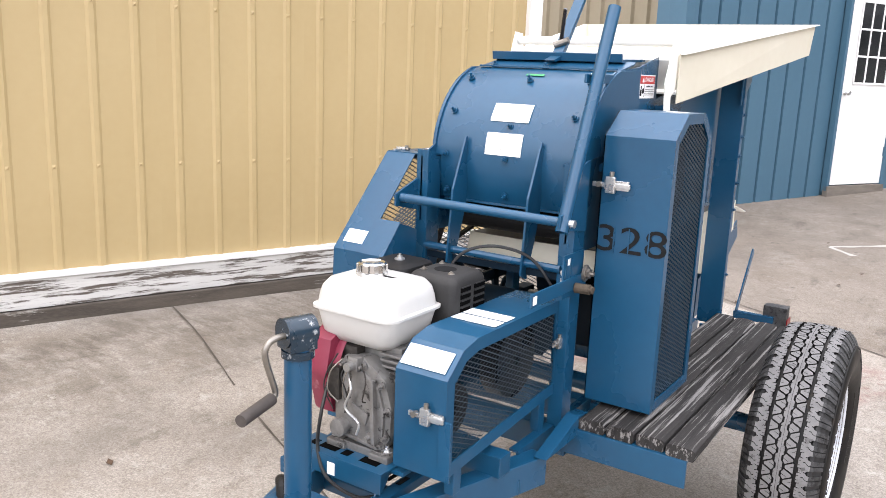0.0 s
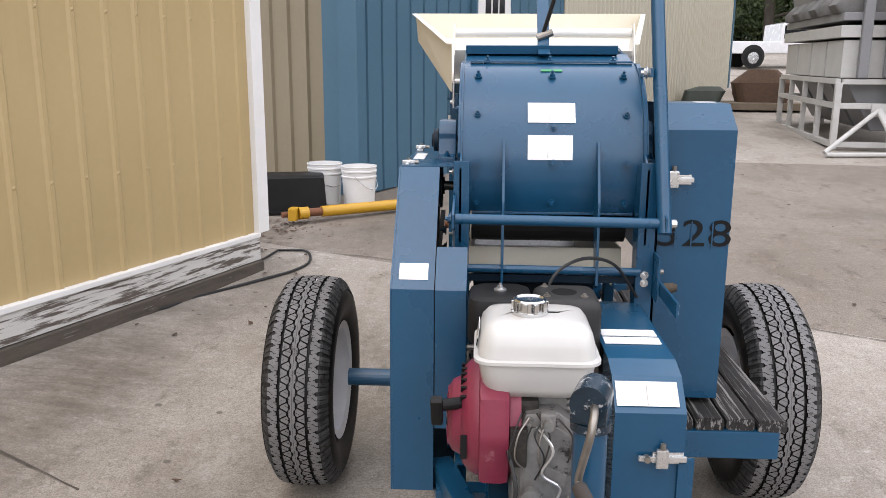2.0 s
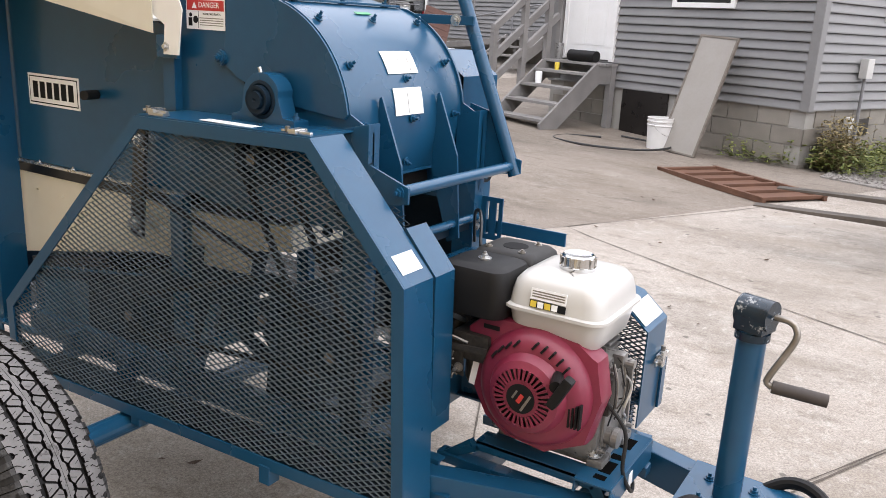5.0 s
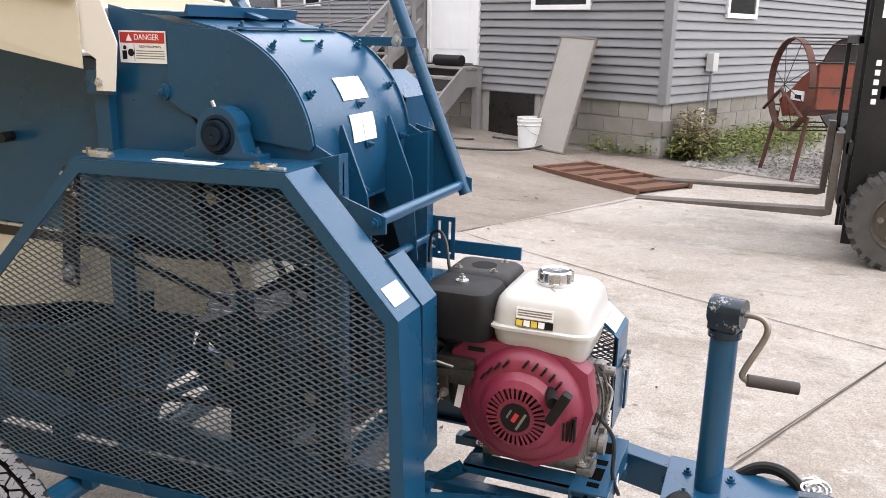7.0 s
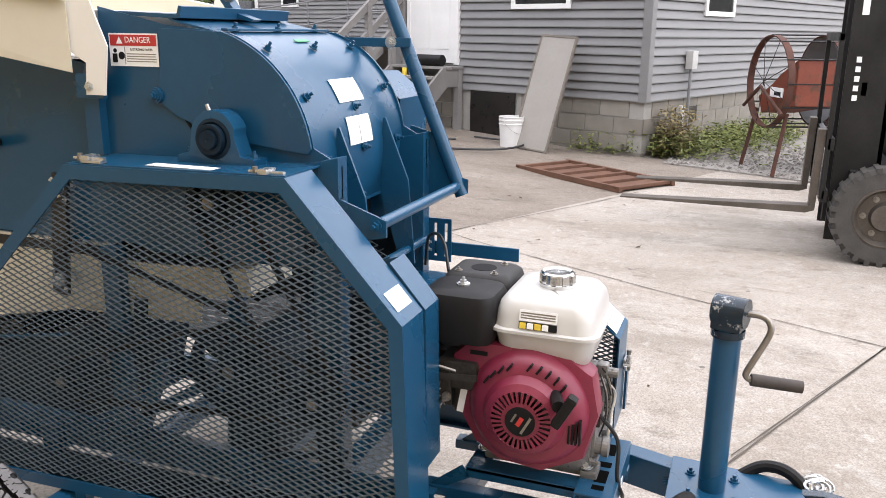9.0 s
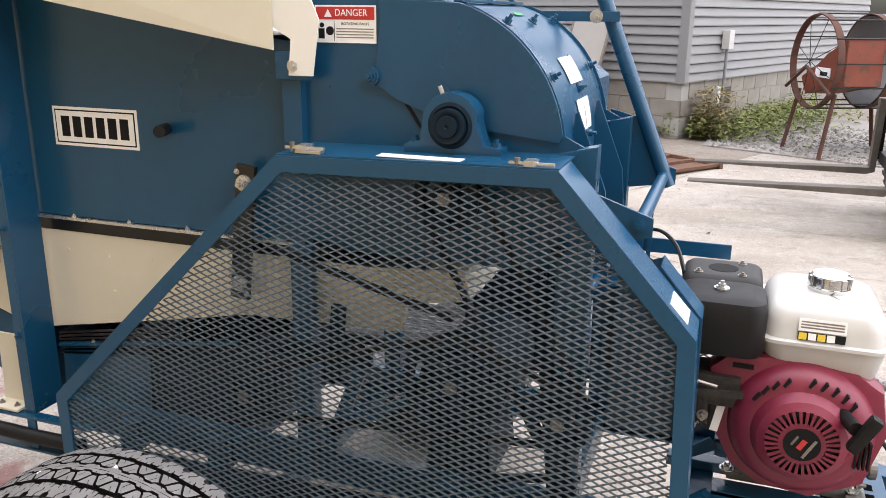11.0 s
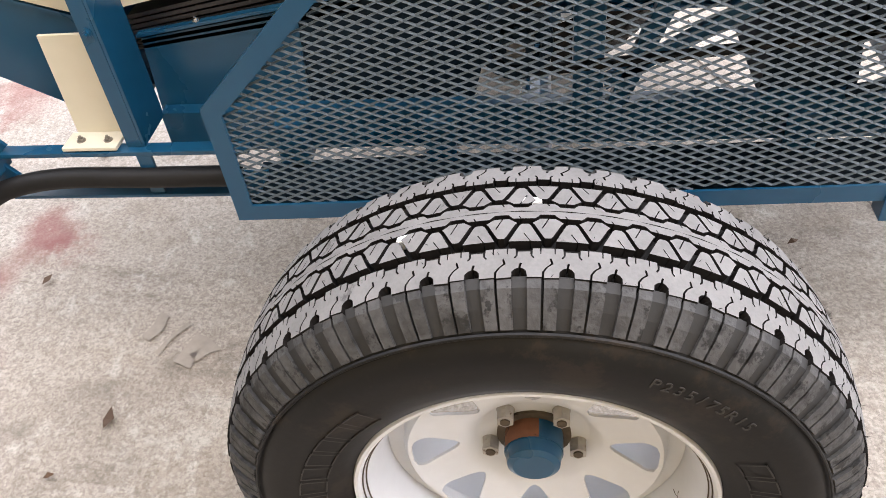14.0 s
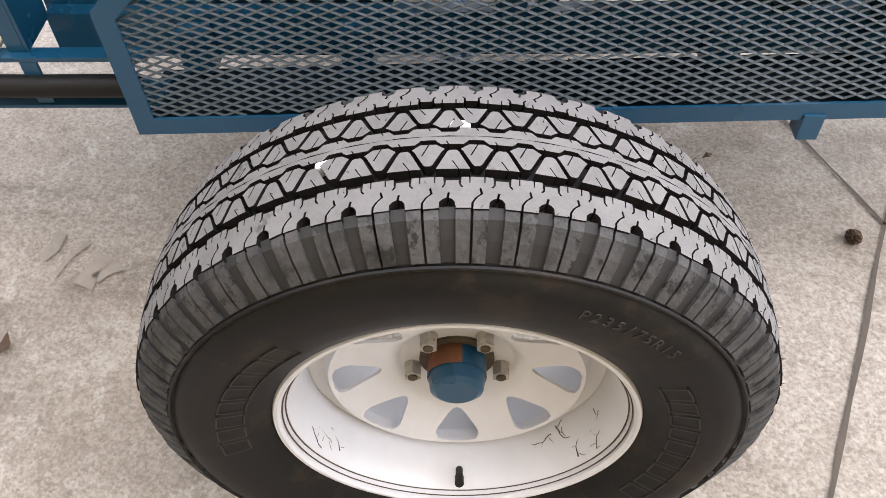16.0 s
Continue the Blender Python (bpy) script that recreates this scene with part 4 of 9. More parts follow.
part("guard_tab", B((GX0 + 0.005, -0.07, 0.398), (GX0 + 0.03, -0.04, 0.426), 0.002), BLUE, guard)


def plaque(name, w, h, at, m, parent, material=LABEL, t=0.0012, label="", folds=0):
    bm = B((-w / 2, -h / 2, 0), (w / 2, h / 2, t))
    ob = part(name, bm, material, parent, label)
    ob.matrix_basis = Matrix.Translation(at) @ m
    for k in range(folds):
        x = (k + 1) * w / (folds + 1) - w / 2
        q = part("crease", B((x - 0.0008, -h * 0.48, t), (x + 0.0008, h * 0.42, t + 0.0006)), STEEL, ob)
    return ob


slope = math.degrees(math.atan2(0.25, 0.23))
plaque("label", 0.066, 0.042, (-0.326, -0.8145, 0.9640), pose(0, 0, 0, slope, 0, 0), guard, label="blank white sticker")
plaque("label", 0.030, 0.15, (-0.345, -0.375, 1.1792), pose(0, 0, 0), guard, label="white strip sticker")
for y in (-0.165, -0.57):
    lt = latch(guard, (-0.36, y, 1.176), pose(0, 0, 0, 90, 0, 90), 0.75)

# --- belts and pulleys behind the mesh, shade mixed into their dark blue
drive = thing("belt_drive", "dark pulleys and rubber belts behind the mesh guard", "belt drive")
def pulley(y, z, r, x=-0.300, spokes=4):
    """A grooved rim, spokes and hub on a shaft."""
    bm = lathe(bmesh.new(), [(x + 0.018, r - 0.016), (x + 0.018, r), (x + 0.012, r), (x + 0.004, r - 0.010), (x - 0.004, r), (x - 0.010, r), (x - 0.010, r - 0.016), (x + 0.018, r - 0.016)], 36, centre=(0, y, z))
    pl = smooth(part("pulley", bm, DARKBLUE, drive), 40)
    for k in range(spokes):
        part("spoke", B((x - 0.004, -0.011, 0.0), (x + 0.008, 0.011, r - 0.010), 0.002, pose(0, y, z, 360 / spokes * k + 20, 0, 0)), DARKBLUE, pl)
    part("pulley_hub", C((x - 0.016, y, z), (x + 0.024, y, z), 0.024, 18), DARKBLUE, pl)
    part("pulley_shaft", C((x - 0.022, y, z), (-0.18, y, z), 0.0125, 12), STEEL, pl)


pulley(-0.408, 1.105, 0.060, spokes=3)
pulley(-0.420, 0.745, 0.100, -0.285, 5)
pulley(0.020, 0.655, 0.050, spokes=3)
pulley(-0.625, 0.715, 0.060)
for (y0, z0, r0), (y1, z1, r1) in (((-0.625, 0.715, 0.057), (-0.420, 0.745, 0.097)), ((-0.408, 1.105, 0.057), (-0.625, 0.715, 0.057)), ((-0.420, 0.745, 0.097), (0.02, 0.655, 0.047))):
    d = Vector((y1 - y0, z1 - z0)).normalized()
    nn = Vector((-d.y, d.x))
    for s in (1, -1):
        a, b = Vector((y0, z0)) + nn * r0 * s, Vector((y1, z1)) + nn * r1 * s
        part("belt", P([tuple(a + nn * 0.004), tuple(b + nn * 0.004), tuple(b - nn * 0.005), tuple(a - nn * 0.005)], -0.304, -0.290), BLACKP, drive)
part("belt", P([(-0.06, 0.978), (-0.42, 0.885), (-0.42, 0.875), (-0.06, 0.968)], -0.304, -0.290), BLACKP, drive)
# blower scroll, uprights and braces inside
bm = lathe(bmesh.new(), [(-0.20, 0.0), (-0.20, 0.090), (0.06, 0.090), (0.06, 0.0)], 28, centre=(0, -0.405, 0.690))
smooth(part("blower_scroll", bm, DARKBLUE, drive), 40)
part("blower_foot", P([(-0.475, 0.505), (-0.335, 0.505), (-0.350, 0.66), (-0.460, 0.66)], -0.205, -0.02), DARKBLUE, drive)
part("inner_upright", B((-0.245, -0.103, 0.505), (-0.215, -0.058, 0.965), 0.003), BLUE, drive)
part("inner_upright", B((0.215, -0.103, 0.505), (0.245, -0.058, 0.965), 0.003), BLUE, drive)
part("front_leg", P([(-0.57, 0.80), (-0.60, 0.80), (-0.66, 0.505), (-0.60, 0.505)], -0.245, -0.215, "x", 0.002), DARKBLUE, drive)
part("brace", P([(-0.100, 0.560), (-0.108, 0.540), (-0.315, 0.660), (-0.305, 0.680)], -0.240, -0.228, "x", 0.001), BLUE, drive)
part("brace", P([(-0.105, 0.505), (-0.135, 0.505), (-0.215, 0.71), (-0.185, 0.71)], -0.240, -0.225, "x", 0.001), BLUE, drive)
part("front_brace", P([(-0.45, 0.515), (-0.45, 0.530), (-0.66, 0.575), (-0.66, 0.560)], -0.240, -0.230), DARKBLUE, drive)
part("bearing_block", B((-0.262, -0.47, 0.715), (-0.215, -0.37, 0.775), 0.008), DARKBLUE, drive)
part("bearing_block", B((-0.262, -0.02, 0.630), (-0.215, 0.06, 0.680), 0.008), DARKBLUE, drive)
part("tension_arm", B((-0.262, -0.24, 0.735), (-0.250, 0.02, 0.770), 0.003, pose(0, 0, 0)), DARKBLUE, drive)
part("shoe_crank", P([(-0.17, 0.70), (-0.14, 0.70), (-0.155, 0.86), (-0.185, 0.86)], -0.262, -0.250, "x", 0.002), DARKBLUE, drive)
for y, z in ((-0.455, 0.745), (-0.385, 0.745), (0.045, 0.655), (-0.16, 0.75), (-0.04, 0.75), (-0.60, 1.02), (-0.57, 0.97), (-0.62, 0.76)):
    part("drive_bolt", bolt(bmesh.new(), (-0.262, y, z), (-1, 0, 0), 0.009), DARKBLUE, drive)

# --- cylinder housing
CY, CZ, CR = -0.330, 1.175, 0.262


def arc(a0, a1, r, n=18):
    return [(CY + r * math.cos(radians(a0 + (a1 - a0) * k / n)), CZ + r * math.sin(radians(a0 + (a1 - a0) * k / n))) for k in range(n + 1)]


bm = bmesh.new()
front = arc(205, 104, CR, 30)
pts = front + [(-0.285, 1.452), (-0.272, 1.458)]
a = [bm.verts.new((-0.2236, y, z)) for y, z in pts]
b = [bm.verts.new((0.2196, y, z)) for y, z in pts]
for i in range(len(pts) - 1):
    bm.faces.new((a[i], a[i + 1], b[i + 1], b[i]))
bmesh.ops.recalc_face_normals(bm, faces=bm.faces)
bmesh.ops.solidify(bm, geom=bm.faces[:], thickness=0.004)
smooth(part("cylinder_cover", bm, BLUE, thresher), 30)
part("cover_lip", B((-0.20, -0.575, 1.058), (0.205, -0.545, 1.064), 0.001), BLUE, thresher)
part("hinge_line", B((-0.21, -0.4, 1.432), (0.215, -0.385, 1.437), 0.001), BLUE, thresher)
part("top_lip", P([(-0.285, 1.455), (-0.300, 1.456), (-0.305, 1.478), (-0.298, 1.480), (-0.292, 1.463), (-0.12, 1.470), (-0.12, 1.463)], -0.225, 0.190), BLUE, thresher)
for i, (ang, dx) in enumerate(((123, 1), (150, 1), (177, 1), (199, 1))):
    y, z = CY + (CR + 0.003) * math.cos(radians(ang)), CZ + (CR + 0.003) * math.sin(radians(ang))
    way = (0, math.cos(radians(ang)), math.sin(radians(ang)))
    for x in (-0.188, 0.0, 0.180):
        if x == 0.0 and i == 1:
            part("cover_bolt", bolt(bmesh.new(), (0.0, CY + CR * math.cos(radians(157.5)), CZ + CR * math.sin(radians(157.5))), (0, -0.9, 0.3), 0.007, 0.010), BLUE, thresher)
            continue
        part("cover_bolt", bolt(bmesh.new(), (x, y, z), way, 0.007, 0.010), BLUE, thresher)
for x in (-0.165, 0.0, 0.165):
    part("cover_bolt", bolt(bmesh.new(), (x, -0.385, 1.432), (0, -0.3, 1), 0.007, 0.010), BLUE, thresher)


def on_cover(x, ang, w, h, name="label", folds=2, mat=LABEL, label=""):
    """A sticker that lies on the curved cover."""
    bm = bmesh.new()
    n = 6
    da = math.degrees(h / CR)
    a = [[bm.verts.new((x + s * w / 2, CY + (CR + 0.003) * math.cos(radians(ang - da / 2 + da * k / n)), CZ + (CR + 0.003) * math.sin(radians(ang - da / 2 + da * k / n)))) for s in (-1, 1)] for k in range(n + 1)]
    for p, q in zip(a, a[1:]):
        bm.faces.new((p[0], p[1], q[1], q[0]))
    bmesh.ops.recalc_face_normals(bm, faces=bm.faces)
    bmesh.ops.solidify(bm, geom=bm.faces[:], thickness=0.0012)
    ob = part(name, bm, mat, thresher, label)
    for k in range(folds):
        xx = x - w / 2 + w * (0.45 + 0.27 * k)
        lo, hi = ang - da * 0.30, ang + da * 0.42
        q = [(xx + 0.004 * k, CY + (CR + 0.0046) * math.cos(radians(lo + (hi - lo) * i / 4)), CZ + (CR + 0.0046) * math.sin(radians(lo + (hi - lo) * i / 4))) for i in range(5)]
        part("crease", pipe(q, 0.0006, 4), STEEL, ob)
    return ob


on_cover(-0.005, 149, 0.117, 0.054, folds=2, label="white sticker, too bright to read")
on_cover(-0.008, 168.5, 0.110, 0.060, folds=1, label="white sticker, too bright to read")
on_cover(0.0, 116, 0.055, 0.010, "green_tag", 0, GREEN_INK, "small green decal strip")

# end plates of the housing
side_poly = [(-0.095, 1.175), (-0.100, 1.478), (-0.262, 1.443)] + arc(104, 172, CR + 0.006, 14)[1:] + [(-0.655, 1.182), (-0.655, 1.00), (-0.60, 0.965), (-0.20, 0.965), (-0.095, 0.985)]
for x0, x1, nm in ((-0.229, -0.224, "end_plate"), (0.220, 0.225, "end_plate")):
    part(nm, P(side_poly, x0, x1), BLUE, thresher)
overlay = [(-0.252, 1.436), (-0.256, 1.40), (-0.244, 1.31), (-0.250, 1.285), (-0.285, 1.262), (-0.355, 1.235), (-0.45, 1.215), (-0.586, 1.20)] + arc(172, 106, CR + 0.004, 12)
part("end_cover", P(overlay, -0.2355, -0.229, "x", 0.0015), BLUE, thresher)
part("end_cover", P(overlay, 0.225, 0.2315, "x", 0.0015), BLUE, thresher)
part("end_bolt", bolt(C((-0.236, -0.238, 1.302), (-0.243, -0.238, 1.302), 0.017, 16), (-0.243, -0.238, 1.302), (-1, 0, 0), 0.009), BLUE, thresher)
part("seam_edge", P([(-0.30, 1.255), (-0.304, 1.258), (-0.36, 1.18), (-0.355, 1.178)], -0.232, -0.229), INK, thresher)


def bearing(x, s):
    """A pillow block on the housing, its cap outwards by s."""
    bm = P([(-0.500, 1.172), (-0.500, 1.192), (-0.468, 1.196), (-0.455, 1.235)] + [(-0.408 + 0.052 * math.cos(radians(a)), 1.232 + 0.052 * math.sin(radians(a))) for a in range(160, -1, -16)] + [(-0.352, 1.20), (-0.322, 1.192), (-0.322, 1.172)], x, x + s * 0.045, "x", 0.003)
    pb = part("pillow_block", bm, BLUE, thresher, "cast pillow block bearing")
    smooth(pb, 30)
    bm = lathe(bmesh.new(), [(x + s * 0.040, 0.040), (x + s * 0.046, 0.040), (x + s * 0.048, 0.034), (x + s * 0.046, 0.030), (x + s * 0.060, 0.030), (x + s * 0.061, 0.027), (x + s * 0.058, 0.019), (x + s * 0.066, 0.018), (x + s * 0.066, 0.004), (x + s * 0.062, 0.0)], 36, centre=(0, -0.408, 1.228))
    smooth(part("bearing_cap", bm, DARKBLUE, pb), 40)
    for y in (-0.485, -0.336):
        part("bearing_bolt", bolt(bmesh.new(), (x + s * 0.022, y, 1.192), (0, 0, 1), 0.008), BLUE, pb)
    bm = C((x + s * 0.02, -0.385, 1.280), (x + s * 0.02, -0.380, 1.292), 0.004, 8)
    part("grease_nipple", bm, ZINC, pb)


bearing(-0.245, -1)
bearing(0.232, 1)

# warning sign, left and right
for x, face in ((-0.2300, pose(0, 0, 0, 90, 0, -90)), (0.2255, pose(0, 0, 0, 90, 0, 90))):
    s = -1 if x < 0 else 1
    sg = plaque("warning_sign", 0.122, 0.066, (x, -0.185, 1.392), face, thresher, label="red and white danger sticker")
    q = part("red_band", B((-0.058, 0.008, 0.0012), (0.058, 0.030, 0.0018)), RED_INK, sg)
    part("warning_triangle", P([(-0.042, 0.012), (-0.026, 0.012), (-0.034, 0.026)], 0.0018, 0.0022, "z"), LABEL, sg)
    words("DANGER", 0.017, (0.012, 0.0195, 0.0022), Matrix(), LABEL, sg, depth=0.0002, width=0.95)
    words("ROTATING PARTS", 0.0068, (0.020, 0.0005, 0.0016), Matrix(), INK, sg, depth=0.0002)
    for k in range(4):
        part("text_bar", B((-0.018, -0.009 - 0.005 * k, 0.0012), (0.056, -0.0072 - 0.005 * k, 0.0016)), STEEL, sg)
    part("divider", B((-0.0225, -0.030, 0.0012), (-0.0215, 0.006, 0.0016)), INK, sg)
    bm = C((-0.047, -0.002, 0.0012), (-0.047, -0.002, 0.0017), 0.0045, 12)
    box(bm, (-0.054, -0.026, 0.0012), (-0.042, -0.008, 0.0017))
    cyl(bm, (-0.031, -0.012, 0.0012), (-0.031, -0.012, 0.0017), 0.008, 16)
    part("pictogram", bm, INK, sg)

# --- front uprights, ribs, rods
for x0, x1 in ((-0.243, -0.205), (0.205, 0.246)):
    part("front_upright", P([(-0.655, 0.505), (-0.655, 1.20), (-0.590, 1.185), (-0.600, 0.505)], x0, x1, "x", 0.002), BLUE, thresher)
for x in (-0.122, 0.109):
    part("rib", P([(-0.592, 1.240), (-0.598, 1.243), (-0.655, 1.10), (-0.672, 0.90), (-0.640, 0.885), (-0.585, 1.06), (-0.588, 1.17)], x - 0.003, x + 0.003), BLUE, thresher)
smooth(part("lower_rod", C((-0.235, -0.733, 1.073), (0.265, -0.728, 1.067), 0.0125, 16), BLUE, thresher), 40)
part("second_rod", C((-0.21, -0.648, 0.934), (0.215, -0.655, 0.932), 0.0105, 14), BLUE, thresher)
part("rod_bracket", P([(-0.655, 1.12), (-0.755, 1.085), (-0.755, 1.052), (-0.655, 1.03)], -0.243, -0.237, "x", 0.001), BLUE, thresher)
part("rod_bracket", P([(-0.602, 1.212), (-0.695, 1.187), (-0.70, 1.10), (-0.755, 1.085), (-0.755, 1.052), (-0.602, 1.03)], 0.2475, 0.2525, "x", 0.001), BLUE, thresher)
part("rod_end", C((0.265, -0.728, 1.067), (0.278, -0.728, 1.067), 0.010, 12), ZINC, thresher)
part("rod_end", bolt(bmesh.new(), (-0.245, -0.733, 1.073), (-1, 0, 0), 0.010), BLUE, thresher)
bm = C((0.250, -0.740, 1.045), (0.246, -0.515, 1.585), 0.0165, 18)
smooth(part("lever", bm, BLUE, thresher, "long blue tube lever"))
part("lever_link", B((0.222, -0.612, 1.398), (0.229, -0.33, 1.420), 0.002), BLUE, thresher)
part("lever_link_bolt", bolt(bmesh.new(), (0.222, -0.562, 1.409), (-1, 0, 0), 0.010), ZINC, thresher)
bm = P([(-0.335, 1.452), (-0.345, 1.456), (-0.30, 1.470), (-0.17, 1.64), (-0.155, 1.64), (-0.285, 1.462)], -0.028, 0.004)
part("release_handle", bm, BLUE, thresher)
part("handle_rod", C((-0.012, -0.275, 1.515), (0.012, -0.31, 1.60), 0.006, 10), BLACKM, thresher)
part("handle_knot", C((-0.03, -0.28, 1.50), (0.012, -0.275, 1.515), 0.010, 10), STEEL, thresher)
# slotted bracket and flat bar on the right upright
bm = bmesh.new()
for y0, y1, z0, z1 in ((-0.714, -0.704, 0.871, 0.982), (-0.696, -0.676, 0.871, 0.982), (-0.668, -0.600, 0.871, 0.982), (-0.704, -0.696, 0.871, 0.884), (-0.704, -0.696, 0.970, 0.982), (-0.676, -0.668, 0.871, 0.884), (-0.676, -0.668, 0.970, 0.982)):
    box(bm, (0.2465, y0, z0), (0.2515, y1, z1))
slot_plate = part("slot_plate", bm, BLUE, thresher)
part("paint_chip", B((0.2516, -0.694, 0.955), (0.2520, -0.680, 0.972)), LABEL, slot_plate, "small white sticker")
bar = part("flat_bar", B((0.252, -0.889, 0.888), (0.258, -0.590, 0.922), 0.002), BLUE, thresher)
plaque("label", 0.018, 0.020, (0.2582, -0.874, 0.905), pose(0, 0, 0, 90, 0, 90), bar, label="small white sticker")
bm = C((0.258, -0.600, 0.921), (0.262, -0.600, 0.921), 0.022, 24)
bolt(bm, (0.262, -0.600, 0.921), (1, 0, 0), 0.013, 0.012)
part("bar_washer", bm, STEEL, bar)
part("slot_knob", cyl(C((0.259, -0.655, 0.893), (0.298, -0.652, 0.893), 0.013, 14), (0.298, -0.652, 0.893), (0.306, -0.652, 0.893), 0.010, 14), ROOT, bar, "rusty brown clamp pin")
for z in (0.925, 0.905):
    part("slot_bolt", bolt(bmesh.new(), (0.226, -0.655, z), (0, -1, 0), 0.007), ZINC, thresher)
part("front_angle", B((-0.205, -0.645, 0.90), (0.205, -0.640, 0.918)), DARKBLUE, thresher)
part("concave_roll", C((-0.20, -0.47, 1.015), (0.20, -0.47, 1.015), 0.045, 24), BLACKP, thresher)
wire = spline([(0.21, -0.66, 0.87), (0.15, -0.69, 0.955), (0.08, -0.74, 0.985), (0.02, -0.78, 0.975), (-0.015, -0.80, 0.94), (-0.02, -0.81, 0.90)])
part("wire", pipe(wire, 0.004, 6), WIRE, thresher)

# --- right cover with stencilled number
cover = thing("drive_cover", "blue sheet steel drive cover with stencilled number", "cover")
RC = [(-0.565, 0.572), (-0.565, 1.272), (-0.483, 1.333), (-0.345, 1.333), (-0.272, 1.275), (-0.262, 0.572)]
sheet_along("front_panel", [RC[0], RC[1], RC[2], RC[3], RC[4], RC[5]], 0.268, 0.446, 0.003, BLUE, cover)
ri = frame_bars("frame_bar", RC, 0.446, 0.450, 0.026, cover)
expanded("mesh_panel", ri, lambda u, v, h: (0.444 + h, u, v), cover, 0.026, 0.0115)
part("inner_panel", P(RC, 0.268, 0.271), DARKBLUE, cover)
sheet_along("floor_panel", [(-0.563, 0.574), (-0.264, 0.574)], 0.271, 0.446, 0.003, BLUE, cover)
latch(cover, (0.300, -0.5665, 1.150), pose(0, 0, 0, 0, 0, 180), 1.0)
num = words("328", 0.098, (0.361, -0.5672, 1.010), FACE_FRONT, INK, cover, "stencil_number", 0.0005, width=1.32)
for k, x in enumerate((0.315, 0.361, 0.407)):
    part("stencil_bridge", B((x - 0.0016 - 0.006 * (k == 1), -0.5680, 0.9755), (x + 0.0016 - 0.006 * (k == 1), -0.5668, 1.0445)), BLUE, cover)
plaque("label", 0.05, 0.04, (0.40, -0.42, 1.3335), Matrix(), cover, label="pale sticker")
part("cover_pulley", lathe(bmesh.new(), [(0.36, 0.02), (0.36, 0.11), (0.40, 0.11), (0.40, 0.02)], 28, centre=(0, -0.42, 1.16)), DARKBLUE, cover)
part("cover_pulley", lathe(bmesh.new(), [(0.36, 0.02), (0.36, 0.10), (0.40, 0.10), (0.40, 0.02)], 28, centre=(0, -0.42, 0.76)), DARKBLUE, cover)

# --- separator body
BP = [(-0.095, 0.968), (-0.095, 1.352), (0.36, 1.432), (0.93, 1.530), (0.96, 1.40), (0.80, 0.968)]
for x0, x1 in ((-0.216, -0.211), (0.211, 0.216)):
    part("body_side", P(BP, x0, x1), BLUE, thresher)
part("body_core", P([(0.92, 1.50), (0.95, 1.40), (0.79, 0.97), (0.78, 0.97), (0.94, 1.40), (0.91, 1.50)], -0.211, 0.211), BLUE, thresher)
part("body_roof", P([(-0.09, 1.352), (0.36, 1.432), (0.90, 1.525), (0.90, 1.515), (0.36, 1.422), (-0.09, 1.342)], -0.211, 0.211), BLUE, thresher)
for x in (-0.226, 0.216):
    bm = B((x, -0.08, 0.960), (x + 0.010, 0.80, 0.9665))
    part("body_lip", bm, ZINC, thresher)
    for y in (0.05, 0.2, 0.35, 0.5):
        part("lip_bolt", bolt(bmesh.new(), (x + 0.005, y, 0.9665), (0, 0, 1), 0.005, 0.005), ZINC, thresher)
# Black block fills the open gap below the body, shade given as colour.
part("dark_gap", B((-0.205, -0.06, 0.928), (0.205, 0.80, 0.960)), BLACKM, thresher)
# name plate: brand lettering becomes plain bars
npl = plaque("name_plate", 0.222, 0.084, (-0.2165, 0.418, 1.170), pose(0, 0, 0, 90, 0, -90), thresher, label="white name plate with dark block bars")
for w, h, t, mat in ((0.210, 0.072, 0.0016, INK), (0.204, 0.066, 0.002, LABEL)):
    part("plate_border", B((-w / 2, -h / 2, 0.0008), (w / 2, h / 2, t)), mat, npl)
for k in range(6):
    x = -0.0775 + 0.031 * k
    part("letter_bar", B((x - 0.011, -0.022, 0.002), (x + 0.011, 0.022, 0.0026)), INK, npl)
smooth(part("peg", C((-0.216, 0.235, 1.178), (-0.27, 0.212, 1.180), 0.012, 14), BLACKP, thresher), 40)
# slide in front of the body
part("slide_post", B((-0.250, -0.100, 1.172), (-0.222, -0.060, 1.338), 0.002), BLUE, thresher)
part("slide_post", B((0.222, -0.100, 1.172), (0.250, -0.060, 1.338), 0.002), BLUE, thresher)
part("slide_seal", B((-0.228, -0.110, 1.175), (-0.2165, -0.101, 1.335)), CREAM, thresher)
for x in (-0.262, 0.250):
    part("post_ear", B((x, -0.125, 1.292), (x + 0.012, -0.055, 1.342), 0.002), BLUE, thresher)
    part("ear_bolt", bolt(bmesh.new(), (x if x < 0 else x + 0.012, -0.095, 1.317), (-1 if x < 0 else 1, 0, 0), 0.010), ZINC, thresher)

# --- feed hopper
hopper = thing("feed_hopper", "white sheet steel feed hopper flaring to the rear", "hopper")


def loft(name, quad, t, mat, parent):
    bm = bmesh.new()
    vs = [bm.verts.new(q) for q in quad]
    bm.faces.new(vs)
    bmesh.ops.recalc_face_normals(bm, faces=bm.faces)
    bmesh.ops.solidify(bm, geom=bm.faces[:], thickness=t)
    return part(name, bm, mat, parent)


